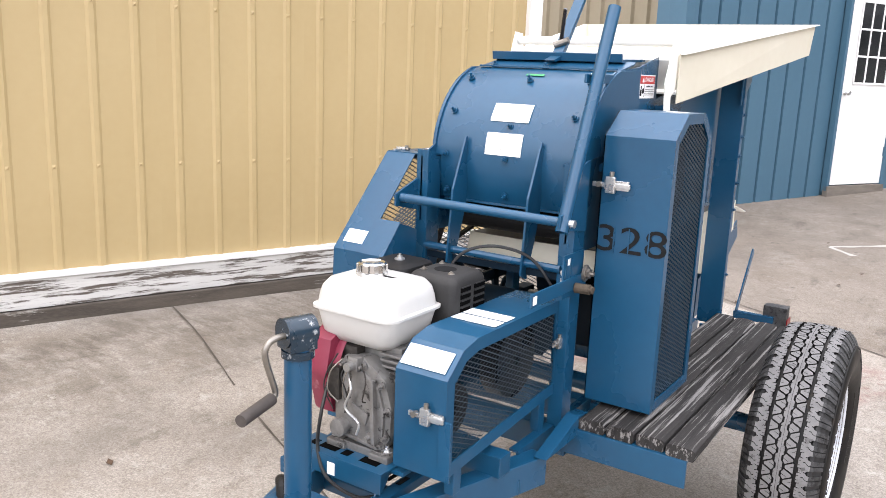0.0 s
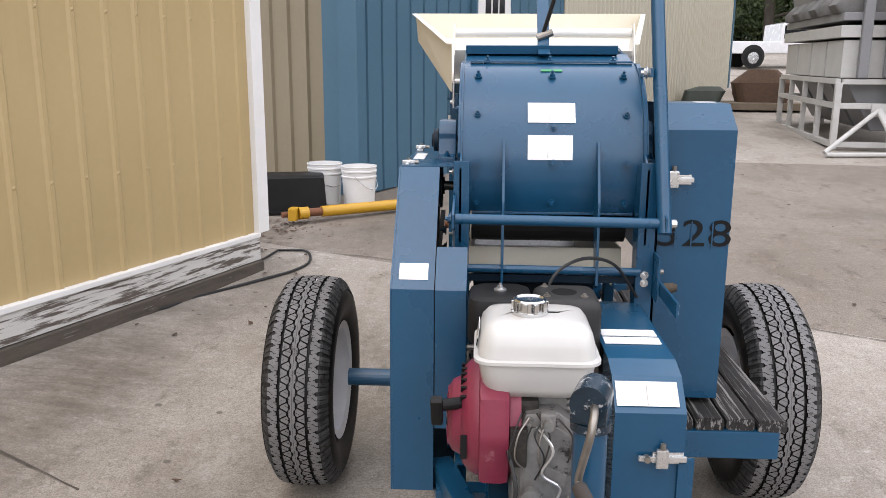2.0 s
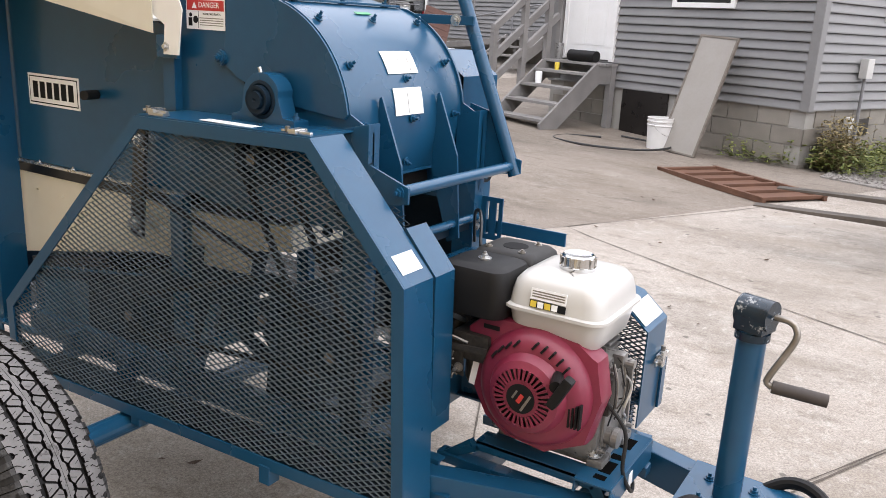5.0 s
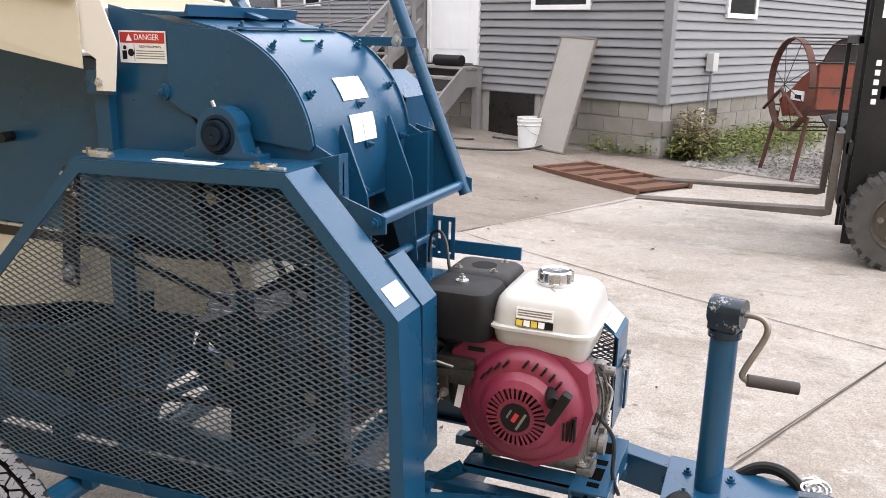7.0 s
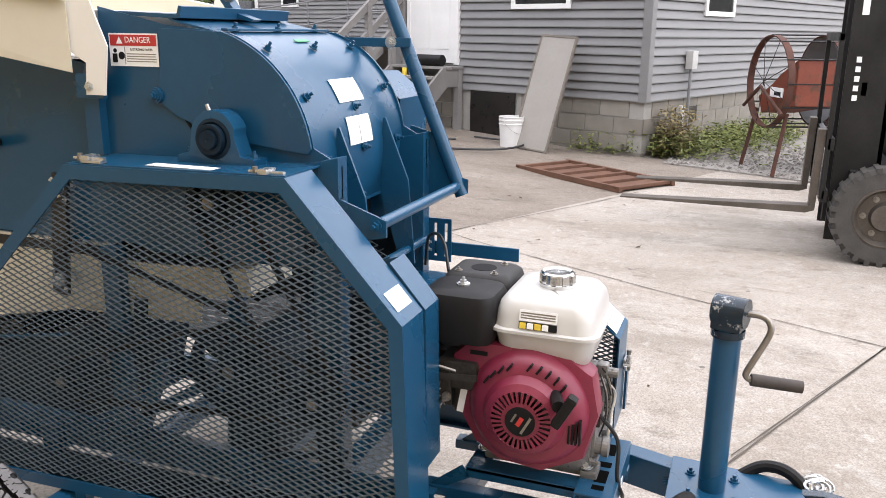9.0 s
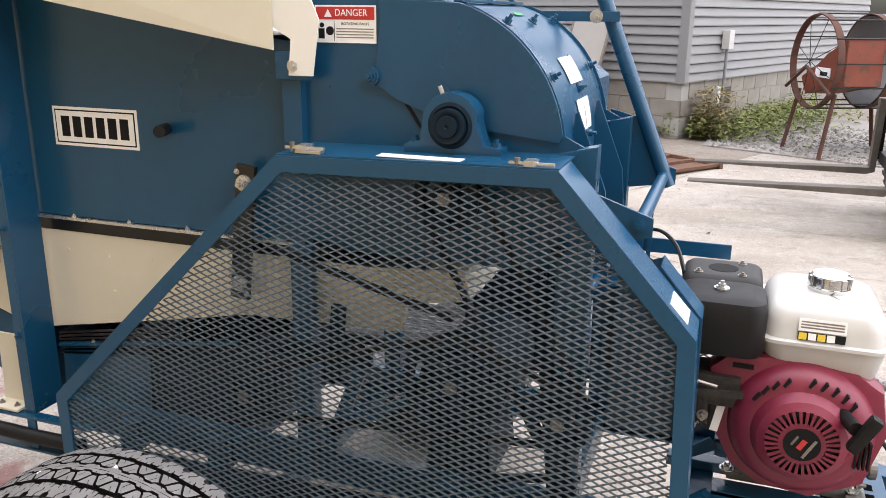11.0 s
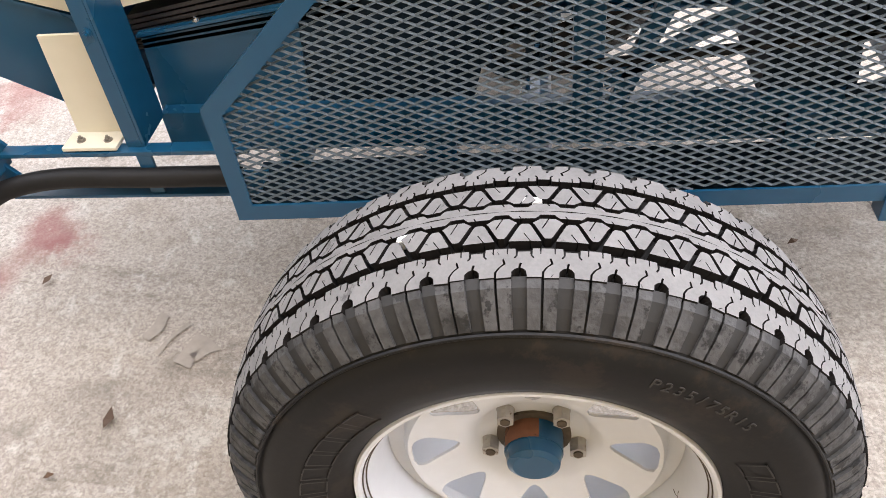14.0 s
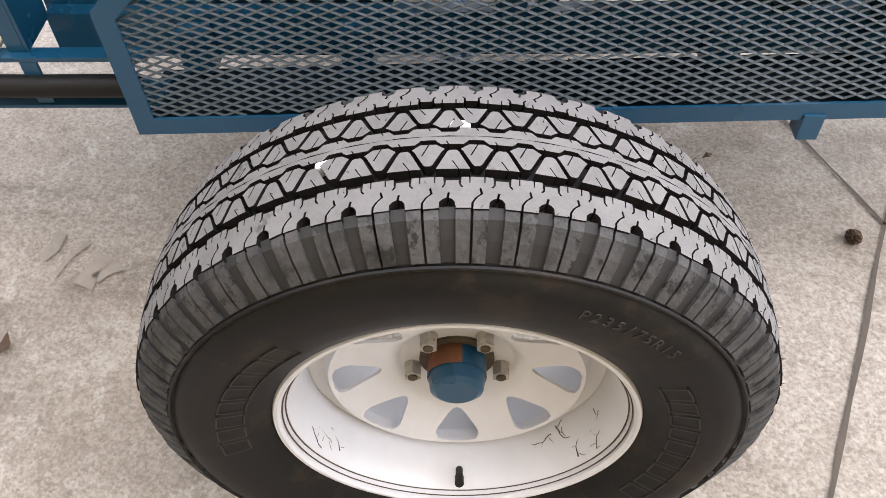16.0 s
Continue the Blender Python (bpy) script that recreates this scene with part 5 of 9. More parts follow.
for s in (-1, 1):
    loft("hopper_side", [(s * 0.272, -0.06, 1.345), (s * 0.272, -0.06, 1.490), (s * 0.460, 0.888, 1.636), (s * 0.450, 0.888, 1.525)], 0.003, CREAM, hopper)
    loft("hopper_flange", [(s * 0.272, -0.06, 1.4905), (s * 0.460, 0.888, 1.6365), (s * 0.478, 0.888, 1.6365), (s * 0.29, -0.06, 1.4905)], 0.003, WHITE, hopper)
    part("hopper_bracket", P([(-0.135, 1.300), (-0.085, 1.300), (-0.092, 1.365), (-0.03, 1.40), (-0.03, 1.475), (-0.05, 1.545), (-0.095, 1.548), (-0.125, 1.46), (-0.150, 1.40)], s * 0.264 - (0.003 if s < 0 else 0), s * 0.264 + (0.003 if s > 0 else 0)), WHITE, hopper)
loft("hopper_floor", [(-0.271, -0.05, 1.375), (0.271, -0.05, 1.375), (0.452, 0.884, 1.540), (-0.452, 0.884, 1.540)], 0.004, WHITE, hopper)
loft("hopper_rear", [(-0.452, 0.885, 1.540), (0.452, 0.885, 1.540), (0.462, 0.892, 1.6365), (-0.462, 0.892, 1.6365)], 0.004, CREAM, hopper)
smooth(part("cross_tube", C((-0.262, -0.07, 1.522), (0.262, -0.07, 1.522), 0.0135, 14), WHITE, hopper), 40)
loft("hopper_apron", [(-0.262, -0.10, 1.47), (0.262, -0.10, 1.47), (0.27, -0.03, 1.385), (-0.27, -0.03, 1.385)], 0.003, WHITE, hopper)

# --- rear posts
for s in (-1, 1):
    xo, xi = s * 0.308, s * 0.222
    x0, x1 = min(xo, xi), max(xo, xi)
    bm = B((min(xo, xo - s * 0.005), 0.6035, 0.505), (max(xo, xo - s * 0.005), 0.628, 1.46), 0.001)
    box(bm, (x0, 0.598, 0.505), (x1, 0.603, 1.46), 0.001)
    post = part("rear_post", bm, BLUE, thresher)
    for z in (0.70, 0.95, 1.05, 1.15, 1.22, 1.30):
        part("post_bolt", bolt(bmesh.new(), (xo, 0.615, z), (s, 0, 0), 0.0055, 0.006), BLUE, post)
    part("post_head", P([(0.58, 1.33), (0.70, 1.42), (0.70, 1.48), (0.58, 1.48)], x0 + 0.006 if s < 0 else x1 - 0.012, x0 + 0.012 if s < 0 else x1 - 0.006, "x", 0.001), BLUE, post)

# --- shaking shoe
shoe = thing("shaker_shoe", "cream sheet steel sieve shoe hung on black links", "sieve")
SP = [(-0.412, 0.940), (-0.20, 0.928), (1.05, 0.928), (1.062, 0.800), (0.669, 0.676), (0.597, 0.690), (0.308, 0.743), (0.067, 0.790), (-0.285, 0.800), (-0.300, 0.862), (-0.426, 0.883)]
for x0, x1 in ((-0.208, -0.203), (0.203, 0.208)):
    pn = part("shoe_side", P(SP, x0, x1), CREAM, shoe)
    for k in range(9):
        y = 0.08 + 0.115 * k
        part("rivet", bolt(bmesh.new(), (x0 if x0 < 0 else x1, y, 0.885 - 0.006 * (k % 2)), (-1 if x0 < 0 else 1, 0, 0), 0.003, 0.003), CREAM, pn)
    for y, z in ((0.25, 0.80), (0.42, 0.80), (0.85, 0.80)):
        part("rivet", bolt(bmesh.new(), (x0 if x0 < 0 else x1, y, z), (-1 if x0 < 0 else 1, 0, 0), 0.003, 0.003), CREAM, pn)
part("shoe_rear", P([(1.05, 0.928), (1.062, 0.80), (1.056, 0.80), (1.044, 0.928)], -0.203, 0.203), CREAM, shoe)
part("shoe_front", P([(-0.412, 0.938), (-0.425, 0.885), (-0.419, 0.885), (-0.406, 0.938)], -0.203, 0.203), CREAM, shoe)
part("sieve_floor", P([(-0.29, 0.90), (-0.1, 0.84), (0.31, 0.76), (0.66, 0.70), (1.05, 0.81), (1.05, 0.82), (0.66, 0.712), (0.31, 0.77), (-0.1, 0.85), (-0.29, 0.91)], -0.203, 0.203), BLACKM, shoe)
for k in range(7):
    part("sieve_slat", P([(0.25, 0.735 - 0.011 * k + 0.0), (0.61, 0.670 - 0.0085 * k), (0.61, 0.664 - 0.0085 * k), (0.25, 0.729 - 0.011 * k)], -0.200, 0.200), BLACKM, shoe)
expanded("tail_sieve", [(1.062, 0), (1.30, 0), (1.30, 0.40), (1.062, 0.40)], lambda u, v, h: (v - 0.2, u, 0.905 - (u - 1.06) * 0.25 + h), shoe, 0.03, 0.014, material=WHITE)
bm = P([(0.676, 0.780), (0.790, 0.780), (0.785, 0.93), (0.668, 0.93)], -0.2125, -0.208, "x", 0.001)
lp = part("link_plate", bm, CREAM, shoe)
for y, z in ((0.772, 0.794), (0.692, 0.795), (0.758, 0.890), (0.690, 0.885)):
    part("plate_bolt", bolt(bmesh.new(), (-0.2125, y, z), (-1, 0, 0), 0.006), STEEL, lp)


def hanger(y0, z0, y1, z1):
    d = Vector((y1 - y0, z1 - z0)).normalized()
    n = Vector((-d.y, d.x)) * 0.021
    a, b = Vector((y0, z0)) - d * 0.035, Vector((y1, z1)) + d * 0.035
    lk = part("hanger_link", P([tuple(a + n), tuple(b + n), tuple(b - n), tuple(a - n)], -0.256, -0.244, "x", 0.002), BLACKM, shoe, "black steel hanger link")
    for y, z in ((y0, z0), (y1, z1)):
        bm = C((-0.213, y, z), (-0.256, y, z), 0.013, 14)
        cyl(bm, (-0.256, y, z), (-0.261, y, z), 0.0165, 18)
        bolt(bm, (-0.261, y, z), (-1, 0, 0), 0.0105, 0.012)
        part("link_bolt", bm, ZINC, lk)
        for q in (-0.022, 0.022):
            part("link_stud", bolt(bmesh.new(), (-0.256, y + n.x * 0.75 * (1 if q > 0 else -1), z + q), (-1, 0, 0), 0.004, 0.005), ZINC, lk)


hanger(0.702, 1.088, 0.728, 0.880)
hanger(0.030, 1.088, 0.055, 0.878)

# --- lower blue pan and rear chute
pan = thing("grain_pan", "blue sheet steel grain pan and rear chute", "grain pan")
for x0, x1 in ((-0.200, -0.195), (0.195, 0.200)):
    part("pan_side", P([(0.36, 0.476), (0.345, 0.681), (0.600, 0.643), (0.612, 0.470)], x0, x1), BLUE, pan)
    # Forward stretch of the same blue side; the guard's shade is painted in.
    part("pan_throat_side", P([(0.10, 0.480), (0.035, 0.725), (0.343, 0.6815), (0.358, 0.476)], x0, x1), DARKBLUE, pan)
part("pan_lip", P([(0.10, 0.722), (0.353, 0.682), (0.600, 0.645), (0.600, 0.640), (0.353, 0.677), (0.10, 0.717)], -0.214, -0.2005), BLUE, pan)
for y, z in ((0.20, 0.708), (0.353, 0.683), (0.50, 0.661)):
    part("pan_bolt", bolt(bmesh.new(), (-0.208, y, z), (0, 0.1, 1), 0.004, 0.004), ZINC, pan)
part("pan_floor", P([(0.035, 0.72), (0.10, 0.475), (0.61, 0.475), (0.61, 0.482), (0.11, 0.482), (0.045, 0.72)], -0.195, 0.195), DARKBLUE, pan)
for x0, x1 in ((-0.200, -0.195), (0.195, 0.200)):
    part("chute_side", P([(0.645, 0.655), (1.150, 0.826), (1.178, 0.750), (0.770, 0.520), (0.640, 0.500)], x0, x1), BLUE, pan)
part("chute_lip", P([(0.645, 0.655), (1.150, 0.826), (1.150, 0.832), (0.645, 0.661)], -0.206, -0.195), BLUE, pan)
part("chute_floor", P([(0.645, 0.505), (0.772, 0.525), (1.170, 0.752), (1.170, 0.760), (0.770, 0.533), (0.645, 0.513)], -0.195, 0.195), BLUE, pan)
part("foot_plate", P([(0.640, 0.507), (0.722, 0.507), (0.716, 0.682), (0.638, 0.682)], -0.276, -0.270, "x", 0.001), CREAM, pan)
part("foot_flange", B((-0.320, 0.640, 0.507), (-0.276, 0.730, 0.513), 0.001), CREAM, pan)
for y in (0.66, 0.705):
    part("foot_bolt", bolt(bmesh.new(), (-0.300, y, 0.513), (0, 0, 1), 0.005, 0.005), STEEL, pan)
for k in range(6):
    c = Vector((-0.273, 0.632, 0.66 - 0.022 * k))
    ring = [c + Vector((0.004 * (k % 2), 0.007 * math.cos(a), 0.013 * math.sin(a))) for a in [math.tau * q / 10 for q in range(11)]]
    part("chain_link", pipe(ring, 0.0022, 5), STEEL, pan)
part("prop_bar", B((-0.315, -0.014, 0), (-0.309, 0.014, 0.285), 0.001, pose(0, 0.835, 0.507, -38, 0, 0)), BLUE, pan)
part("prop_bar", B((0.309, -0.014, 0), (0.315, 0.014, 0.285), 0.001, pose(0, 0.835, 0.507, -38, 0, 0)), BLUE, pan)
part("prop_knob", lathe(bmesh.new(), [(-0.345, 0.0), (-0.345, 0.012), (-0.338, 0.017), (-0.325, 0.017), (-0.318, 0.009), (-0.309, 0.008)], 16, centre=(0, 1.010, 0.727)), RUST, pan, "rusty round knob")

# --- rail below the posts, with cable
rail = part("lower_rail", B((-0.322, 0.430, 0.497), (-0.297, 0.850, 0.5045), 0.001), BLUE, trailer)
part("lower_rail", P([(0.850, 0.497), (0.96, 0.40), (0.93, 0.39), (0.82, 0.46)], -0.322, -0.315, "x", 0.001), BLUE, trailer)
part("rail_web", B((-0.322, 0.588, 0.424), (-0.316, 0.612, 0.497), 0.001), BLUE, trailer)
part("bottom_rail", B((-0.326, 0.430, 0.418), (-0.264, 0.850, 0.4235), 0.001), BLUE, trailer)
cable = spline([(-0.33, 0.45, 0.462), (-0.325, 0.6, 0.458), (-0.33, 0.75, 0.462), (-0.345, 0.84, 0.452), (-0.38, 0.89, 0.435), (-0.41, 0.905, 0.46)])
smooth(part("cable_hose", pipe(cable, 0.017, 10), BLACKP, trailer), 40)


def tail_lamp(s):
    lm = thing("tail_lamp", "square black tail lamp with red lens", "lamp", "tail lamps")
    x = s * 0.455
    part("lamp_body", B((x - 0.046, 0.862, 0.448), (x + 0.046, 0.912, 0.545), 0.006), BUTTRESS, lm)
    part("lens", B((x - 0.042, 0.912, 0.452), (x + 0.042, 0.934, 0.500), 0.004), REDLENS, lm, "red plastic lens")
    part("lens_hood", B((x - 0.042, 0.912, 0.500), (x + 0.042, 0.934, 0.541), 0.004), BUTTRESS, lm)
    xo = x + s * 0.046
    part("side_lens", B((min(xo, xo + s * 0.004), 0.868, 0.452), (max(xo, xo + s * 0.004), 0.932, 0.498), 0.0015), REDLENS, lm, "red plastic lens")
    part("lamp_bolt", bolt(bmesh.new(), (x - s * 0.02, 0.862, 0.475), (0, -1, 0), 0.006), ZINC, lm)
    part("lamp_arm", B((s * 0.30 if s > 0 else x, 0.84, 0.475), (x if s > 0 else s * 0.30, 0.862, 0.505), 0.002), BLUE, lm)


tail_lamp(-1)
tail_lamp(1)


# ---------------------------------------------------------------- engine
engine = thing("petrol_engine", "small crimson and white petrol engine with aluminium crankcase", "engine")
# tank: lofted rounded rectangles
TX0, TX1, TY0, TY1 = -0.180, 0.056, -1.155, -0.945


def rounded(x0, x1, y0, y1, r, z, n=5):
    pts = []
    for cx, cy, a0 in ((x1 - r, y1 - r, 0), (x0 + r, y1 - r, 90), (x0 + r, y0 + r, 180), (x1 - r, y0 + r, 270)):
        pts += [(cx + r * math.cos(radians(a0 + 90 * k / n)), cy + r * math.sin(radians(a0 + 90 * k / n)), z) for k in range(n + 1)]
    return pts


def stack(rings):
    bm = bmesh.new()
    vs = [[bm.verts.new(p) for p in r] for r in rings]
    n = len(vs[0])
    for a, b in zip(vs, vs[1:]):
        for k in range(n):
            bm.faces.new((a[k], a[(k + 1) % n], b[(k + 1) % n], b[k]))
    bm.faces.new(vs[0]), bm.faces.new(vs[-1])
    return bm


def tank_ring(inset, z, r=0.035):
    return rounded(TX0 + inset, TX1 - inset, TY0 + inset, TY1 - inset, r, z)


tank = smooth(part("fuel_tank", stack([tank_ring(0.055, 0.788, 0.03), tank_ring(0.030, 0.795), tank_ring(0.014, 0.815), tank_ring(0.006, 0.858), tank_ring(0.004, 0.868), tank_ring(-0.004, 0.870),
                                      tank_ring(-0.004, 0.876), tank_ring(0.004, 0.878), tank_ring(0.007, 0.902), tank_ring(0.012, 0.922), tank_ring(0.023, 0.937), tank_ring(0.042, 0.943), tank_ring(0.075, 0.945)]), TANK, engine, "white fuel tank"), 35)
bm = lathe(bmesh.new(), [(0.942, 0.001), (0.942, 0.036), (0.952, 0.037), (0.953, 0.034), (0.972, 0.033), (0.975, 0.030), (0.972, 0.026), (0.971, 0.001)], 36, "z", (-0.075, -1.056, 0))
cap = smooth(part("fuel_cap", bm, CHROME, engine, "chrome fuel cap"), 30)
for k in range(10):
    part("cap_grip", B((0.030, -0.005, 0.953), (0.0365, 0.005, 0.971), 0.001, pose(-0.075, -1.056, 0, 0, 0, 36 * k)), CHROME, cap)
tl = plaque("tank_label", 0.075, 0.022, (TX0 + 0.0052, -1.043, 0.908), pose(0, 0, 0, 90, 0, -90) @ pose(0, 0, 0, -9, 0, 0), tank)
for k in range(3):
    part("text_bar", B((-0.034, -0.006 + 0.005 * k, 0.0012), (0.034, -0.0035 + 0.005 * k, 0.0016)), STEEL, tl)
tl = plaque("tank_label", 0.075, 0.014, (TX0 + 0.0030, -1.043, 0.888), pose(0, 0, 0, 90, 0, -90) @ pose(0, 0, 0, -8, 0, 0), tank, material=INK)
for k, mat in enumerate((YELLOW_INK, LABEL, YELLOW_INK, LABEL, INK)):
    part("symbol_bar", B((-0.036 + 0.0148 * k, -0.006, 0.0012), (-0.036 + 0.0148 * k + 0.0125, 0.006, 0.0017)), mat, tl)

# air cleaner and muffler
AC = smooth(part("air_cleaner", stack([rounded(-0.196, -0.066, -0.950, -0.806, 0.028, 0.838), rounded(-0.200, -0.060, -0.955, -0.802, 0.03, 0.845), rounded(-0.200, -0.060, -0.955, -0.802, 0.03, 0.922), rounded(-0.195, -0.065, -0.950, -0.807, 0.03, 0.935), rounded(-0.18, -0.08, -0.935, -0.82, 0.02, 0.941)]), BLACKP, engine, "black plastic air cleaner"), 40)
bm = C((-0.13, -0.875, 0.940), (-0.13, -0.875, 0.944), 0.014, 16)
bolt(bm, (-0.13, -0.875, 0.944), (0, 0, 1), 0.007, 0.007)
part("wing_nut", bm, ZINC, AC)
bm = stack([rounded(-0.055, 0.085, -0.950, -0.800, 0.018, z) for z in (0.81, 0.918)] + [rounded(-0.053, 0.082, -0.947, -0.803, 0.020, 0.929), rounded(-0.045, 0.072, -0.939, -0.811, 0.020, 0.937), rounded(-0.035, 0.06, -0.93, -0.82, 0.02, 0.939)])
SHIELD = paint("dusty_black_sheet", (0.016, 0.0155, 0.015), (0.034, 0.033, 0.032), 0.6, spec=0.3, scale=14, fine=140, bump=0.3, depth=0.001)
MF = smooth(part("muffler_shield", bm, SHIELD, engine, "black muffler shield with slots"), 40)
# Slots are black bars on the shield, their inner shade as colour.
for k in range(6):
    for y0, y1 in ((-0.92, -0.875), (-0.86, -0.81)):
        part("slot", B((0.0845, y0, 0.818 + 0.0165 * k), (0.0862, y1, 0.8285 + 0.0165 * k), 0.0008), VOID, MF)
        part("slot_lip", B((0.0850, y0 + 0.002, 0.8287 + 0.0165 * k), (0.0885, y1 - 0.002, 0.8315 + 0.0165 * k), 0.0008), SHIELD, MF)
for x, y in ((-0.03, -0.90), (-0.03, -0.82), (0.05, -0.90)):
    part("shield_screw", bolt(bmesh.new(), (x, y - 0.01, 0.939), (0, 0, 1), 0.006, 0.004), STEEL, MF)
# Flat black disc; the recess and its shade are only this colour.
part("shield_recess", C((0.01, -0.875, 0.9391), (0.01, -0.875, 0.9398), 0.028, 20), INK, MF)
cb = smooth(part("carburettor", box(box(bmesh.new(), (-0.185, -0.925, 0.735), (-0.10, -0.84, 0.795), 0.010), (-0.165, -0.965, 0.735), (-0.115, -0.915, 0.775), 0.008), CARB, engine, "oily dark carburettor"), 40)
part("float_bowl", lathe(bmesh.new(), [(0.675, 0.0), (0.675, 0.020), (0.690, 0.027), (0.735, 0.028)], 24, "z", (-0.145, -0.885, 0)), CARB, engine)
part("choke_lever", P([(-0.93, 0.765), (-0.80, 0.755), (-0.80, 0.768), (-0.93, 0.778)], -0.203, -0.198), CARB, engine)
part("throttle_plate", P([(-0.875, 0.70), (-0.815, 0.715), (-0.79, 0.76), (-0.815, 0.78), (-0.87, 0.775)], -0.193, -0.188, "x", 0.001), CARB, engine)
for y, z in ((-0.865, 0.72), (-0.84, 0.745), (-0.80, 0.70)):
    part("adjust_screw", bolt(bmesh.new(), (-0.193, y, z), (-1, 0, 0), 0.007, 0.012), STEEL, engine)
part("intake_elbow", pipe(spline([(-0.13, -0.82, 0.80), (-0.14, -0.81, 0.76), (-0.15, -0.83, 0.73)]), 0.022, 12), CARB, engine)
bm = pipe([(-0.197 + 0.006 * math.cos(k * 0.9), -0.86 + 0.0016 * k, 0.70 + 0.006 * math.sin(k * 0.9)) for k in range(44)], 0.0016, 5)
part("throttle_spring", bm, STEEL, engine)
bm = pipe([(-0.185 + 0.010 * math.cos(k * 0.9), -0.845 + 0.010 * math.sin(k * 0.9), 0.71 + 0.0022 * k) for k in range(30)], 0.002, 5)
part("governor_spring", bm, STEEL, engine)
part("linkage", pipe([(-0.20, -0.82, 0.775), (-0.20, -0.85, 0.787), (-0.198, -0.885, 0.78)], 0.003, 6), STEEL, engine)

# recoil housing
RX, RY, RZ = -0.235, -1.030, 0.714
bm = lathe(bmesh.new(), [(-0.09, 0.124), (-0.170, 0.123), (-0.192, 0.113), (-0.205, 0.097), (-0.207, 0.080)], 48, centre=(0, RY, RZ))
smooth(part("fan_cover", bm, CRIMSON, engine, "crimson pressed fan cover"), 40)
bm = P([(-1.04, 0.838), (-0.905, 0.838), (-0.868, 0.805), (-0.876, 0.700), (-0.920, 0.620), (-0.97, 0.588), (-1.06, 0.578), (-1.145, 0.62), (-1.170, 0.72), (-1.155, 0.80), (-1.11, 0.828)], -0.172, -0.112, "x", 0.014)
smooth(part("fan_shroud", bm, CRIMSON, engine), 40)
bm = bmesh.new()
ns = 32
for r0, x0, r1, x1 in ((0.085, -0.203, 0.073, -0.226), (0.073, -0.226, 0.060, -0.234), (0.038, -0.236, 0.026, -0.237)):
    lathe(bm, [(x0, r0), (x1, r1)], 64, centre=(0, RY, RZ))
for k in range(ns):
    a0, a1 = math.tau * k / ns, math.tau * (k + 0.5) / ns
    q = []
    for r, x in ((0.060, -0.234), (0.038, -0.236)):
        for a in ((a0, a1) if r > 0.05 else (a1, a0)):
            q.append(bm.verts.new((x, RY + r * math.cos(a), RZ + r * math.sin(a))))
    bm.faces.new(q)
bmesh.ops.recalc_face_normals(bm, faces=bm.faces)
bmesh.ops.solidify(bm, geom=bm.faces[:], thickness=0.0025)
smooth(part("recoil_cover", bm, CRIMSON, engine, "crimson recoil starter cover with radial slots"), 30)
part("fan_screen", C((-0.220, RY, RZ), (-0.20, RY, RZ), 0.074, 40), BLACKM, engine)
bd = part("recoil_badge", C((-0.236, RY, RZ), (-0.2385, RY, RZ), 0.030, 40), INK, engine, "black round badge with plain bars")
m = Matrix.Translation((-0.2385, RY, RZ)) @ pose(0, 0, 0, 90, 0, -90) @ pose(0, 0, 0, 0, 0, 62)
for x0, x1, y0, y1, mat in ((-0.020, 0.020, -0.016, -0.011, STEEL), (-0.010, 0.010, -0.004, 0.005, RED_INK), (-0.010, 0.010, 0.012, 0.016, STEEL)):
    o = part("badge_bar", B((x0, y0, 0), (x1, y1, 0.0008)), mat, bd)
    o.matrix_basis = m
bm = B((-0.012, -0.010, -0.036), (0.012, 0.010, 0.036), 0.007, pose(-0.255, RY - 0.088, RZ + 0.045, 28, 0, 0))
cyl(bm, (-0.205, RY - 0.060, RZ + 0.052), (-0.250, RY - 0.075, RZ + 0.050), 0.012, 14)
part("pull_handle", bm, BLACKP, engine, "black starter pull handle")
# Vent slots are black bars on the cover that paint their inner shade.
for k in range(9):
    a = radians(38 + 11 * k + (12 if k > 3 else 0))
    y, z = RY + 0.100 * math.cos(a), RZ + 0.100 * math.sin(a)
    part("vent_slot", B((-0.006, -0.0022, -0.008), (0.006, 0.0022, 0.008), 0, Matrix.Translation((-0.203, y, z)) @ pose(0, 0, 0, 35, 0, 0)), INK, engine)
for k in range(4):
    part("vent_slot", B((-0.2075, RY - 0.112 + 0.007 * k, RZ - 0.045), (-0.195, RY - 0.1085 + 0.007 * k, RZ + 0.005 - 0.004 * k)), INK, engine)
plaque("engine_label", 0.014, 0.062, (-0.1735, -0.892, 0.712), pose(0, 0, 0, 90, 0, -90) @ pose(0, 0, 0, 0, 0, -10), engine)
plaque("engine_label", 0.036, 0.009, (-0.1732, -0.925, 0.816), pose(0, 0, 0, 90, 0, -90), engine, material=INK)

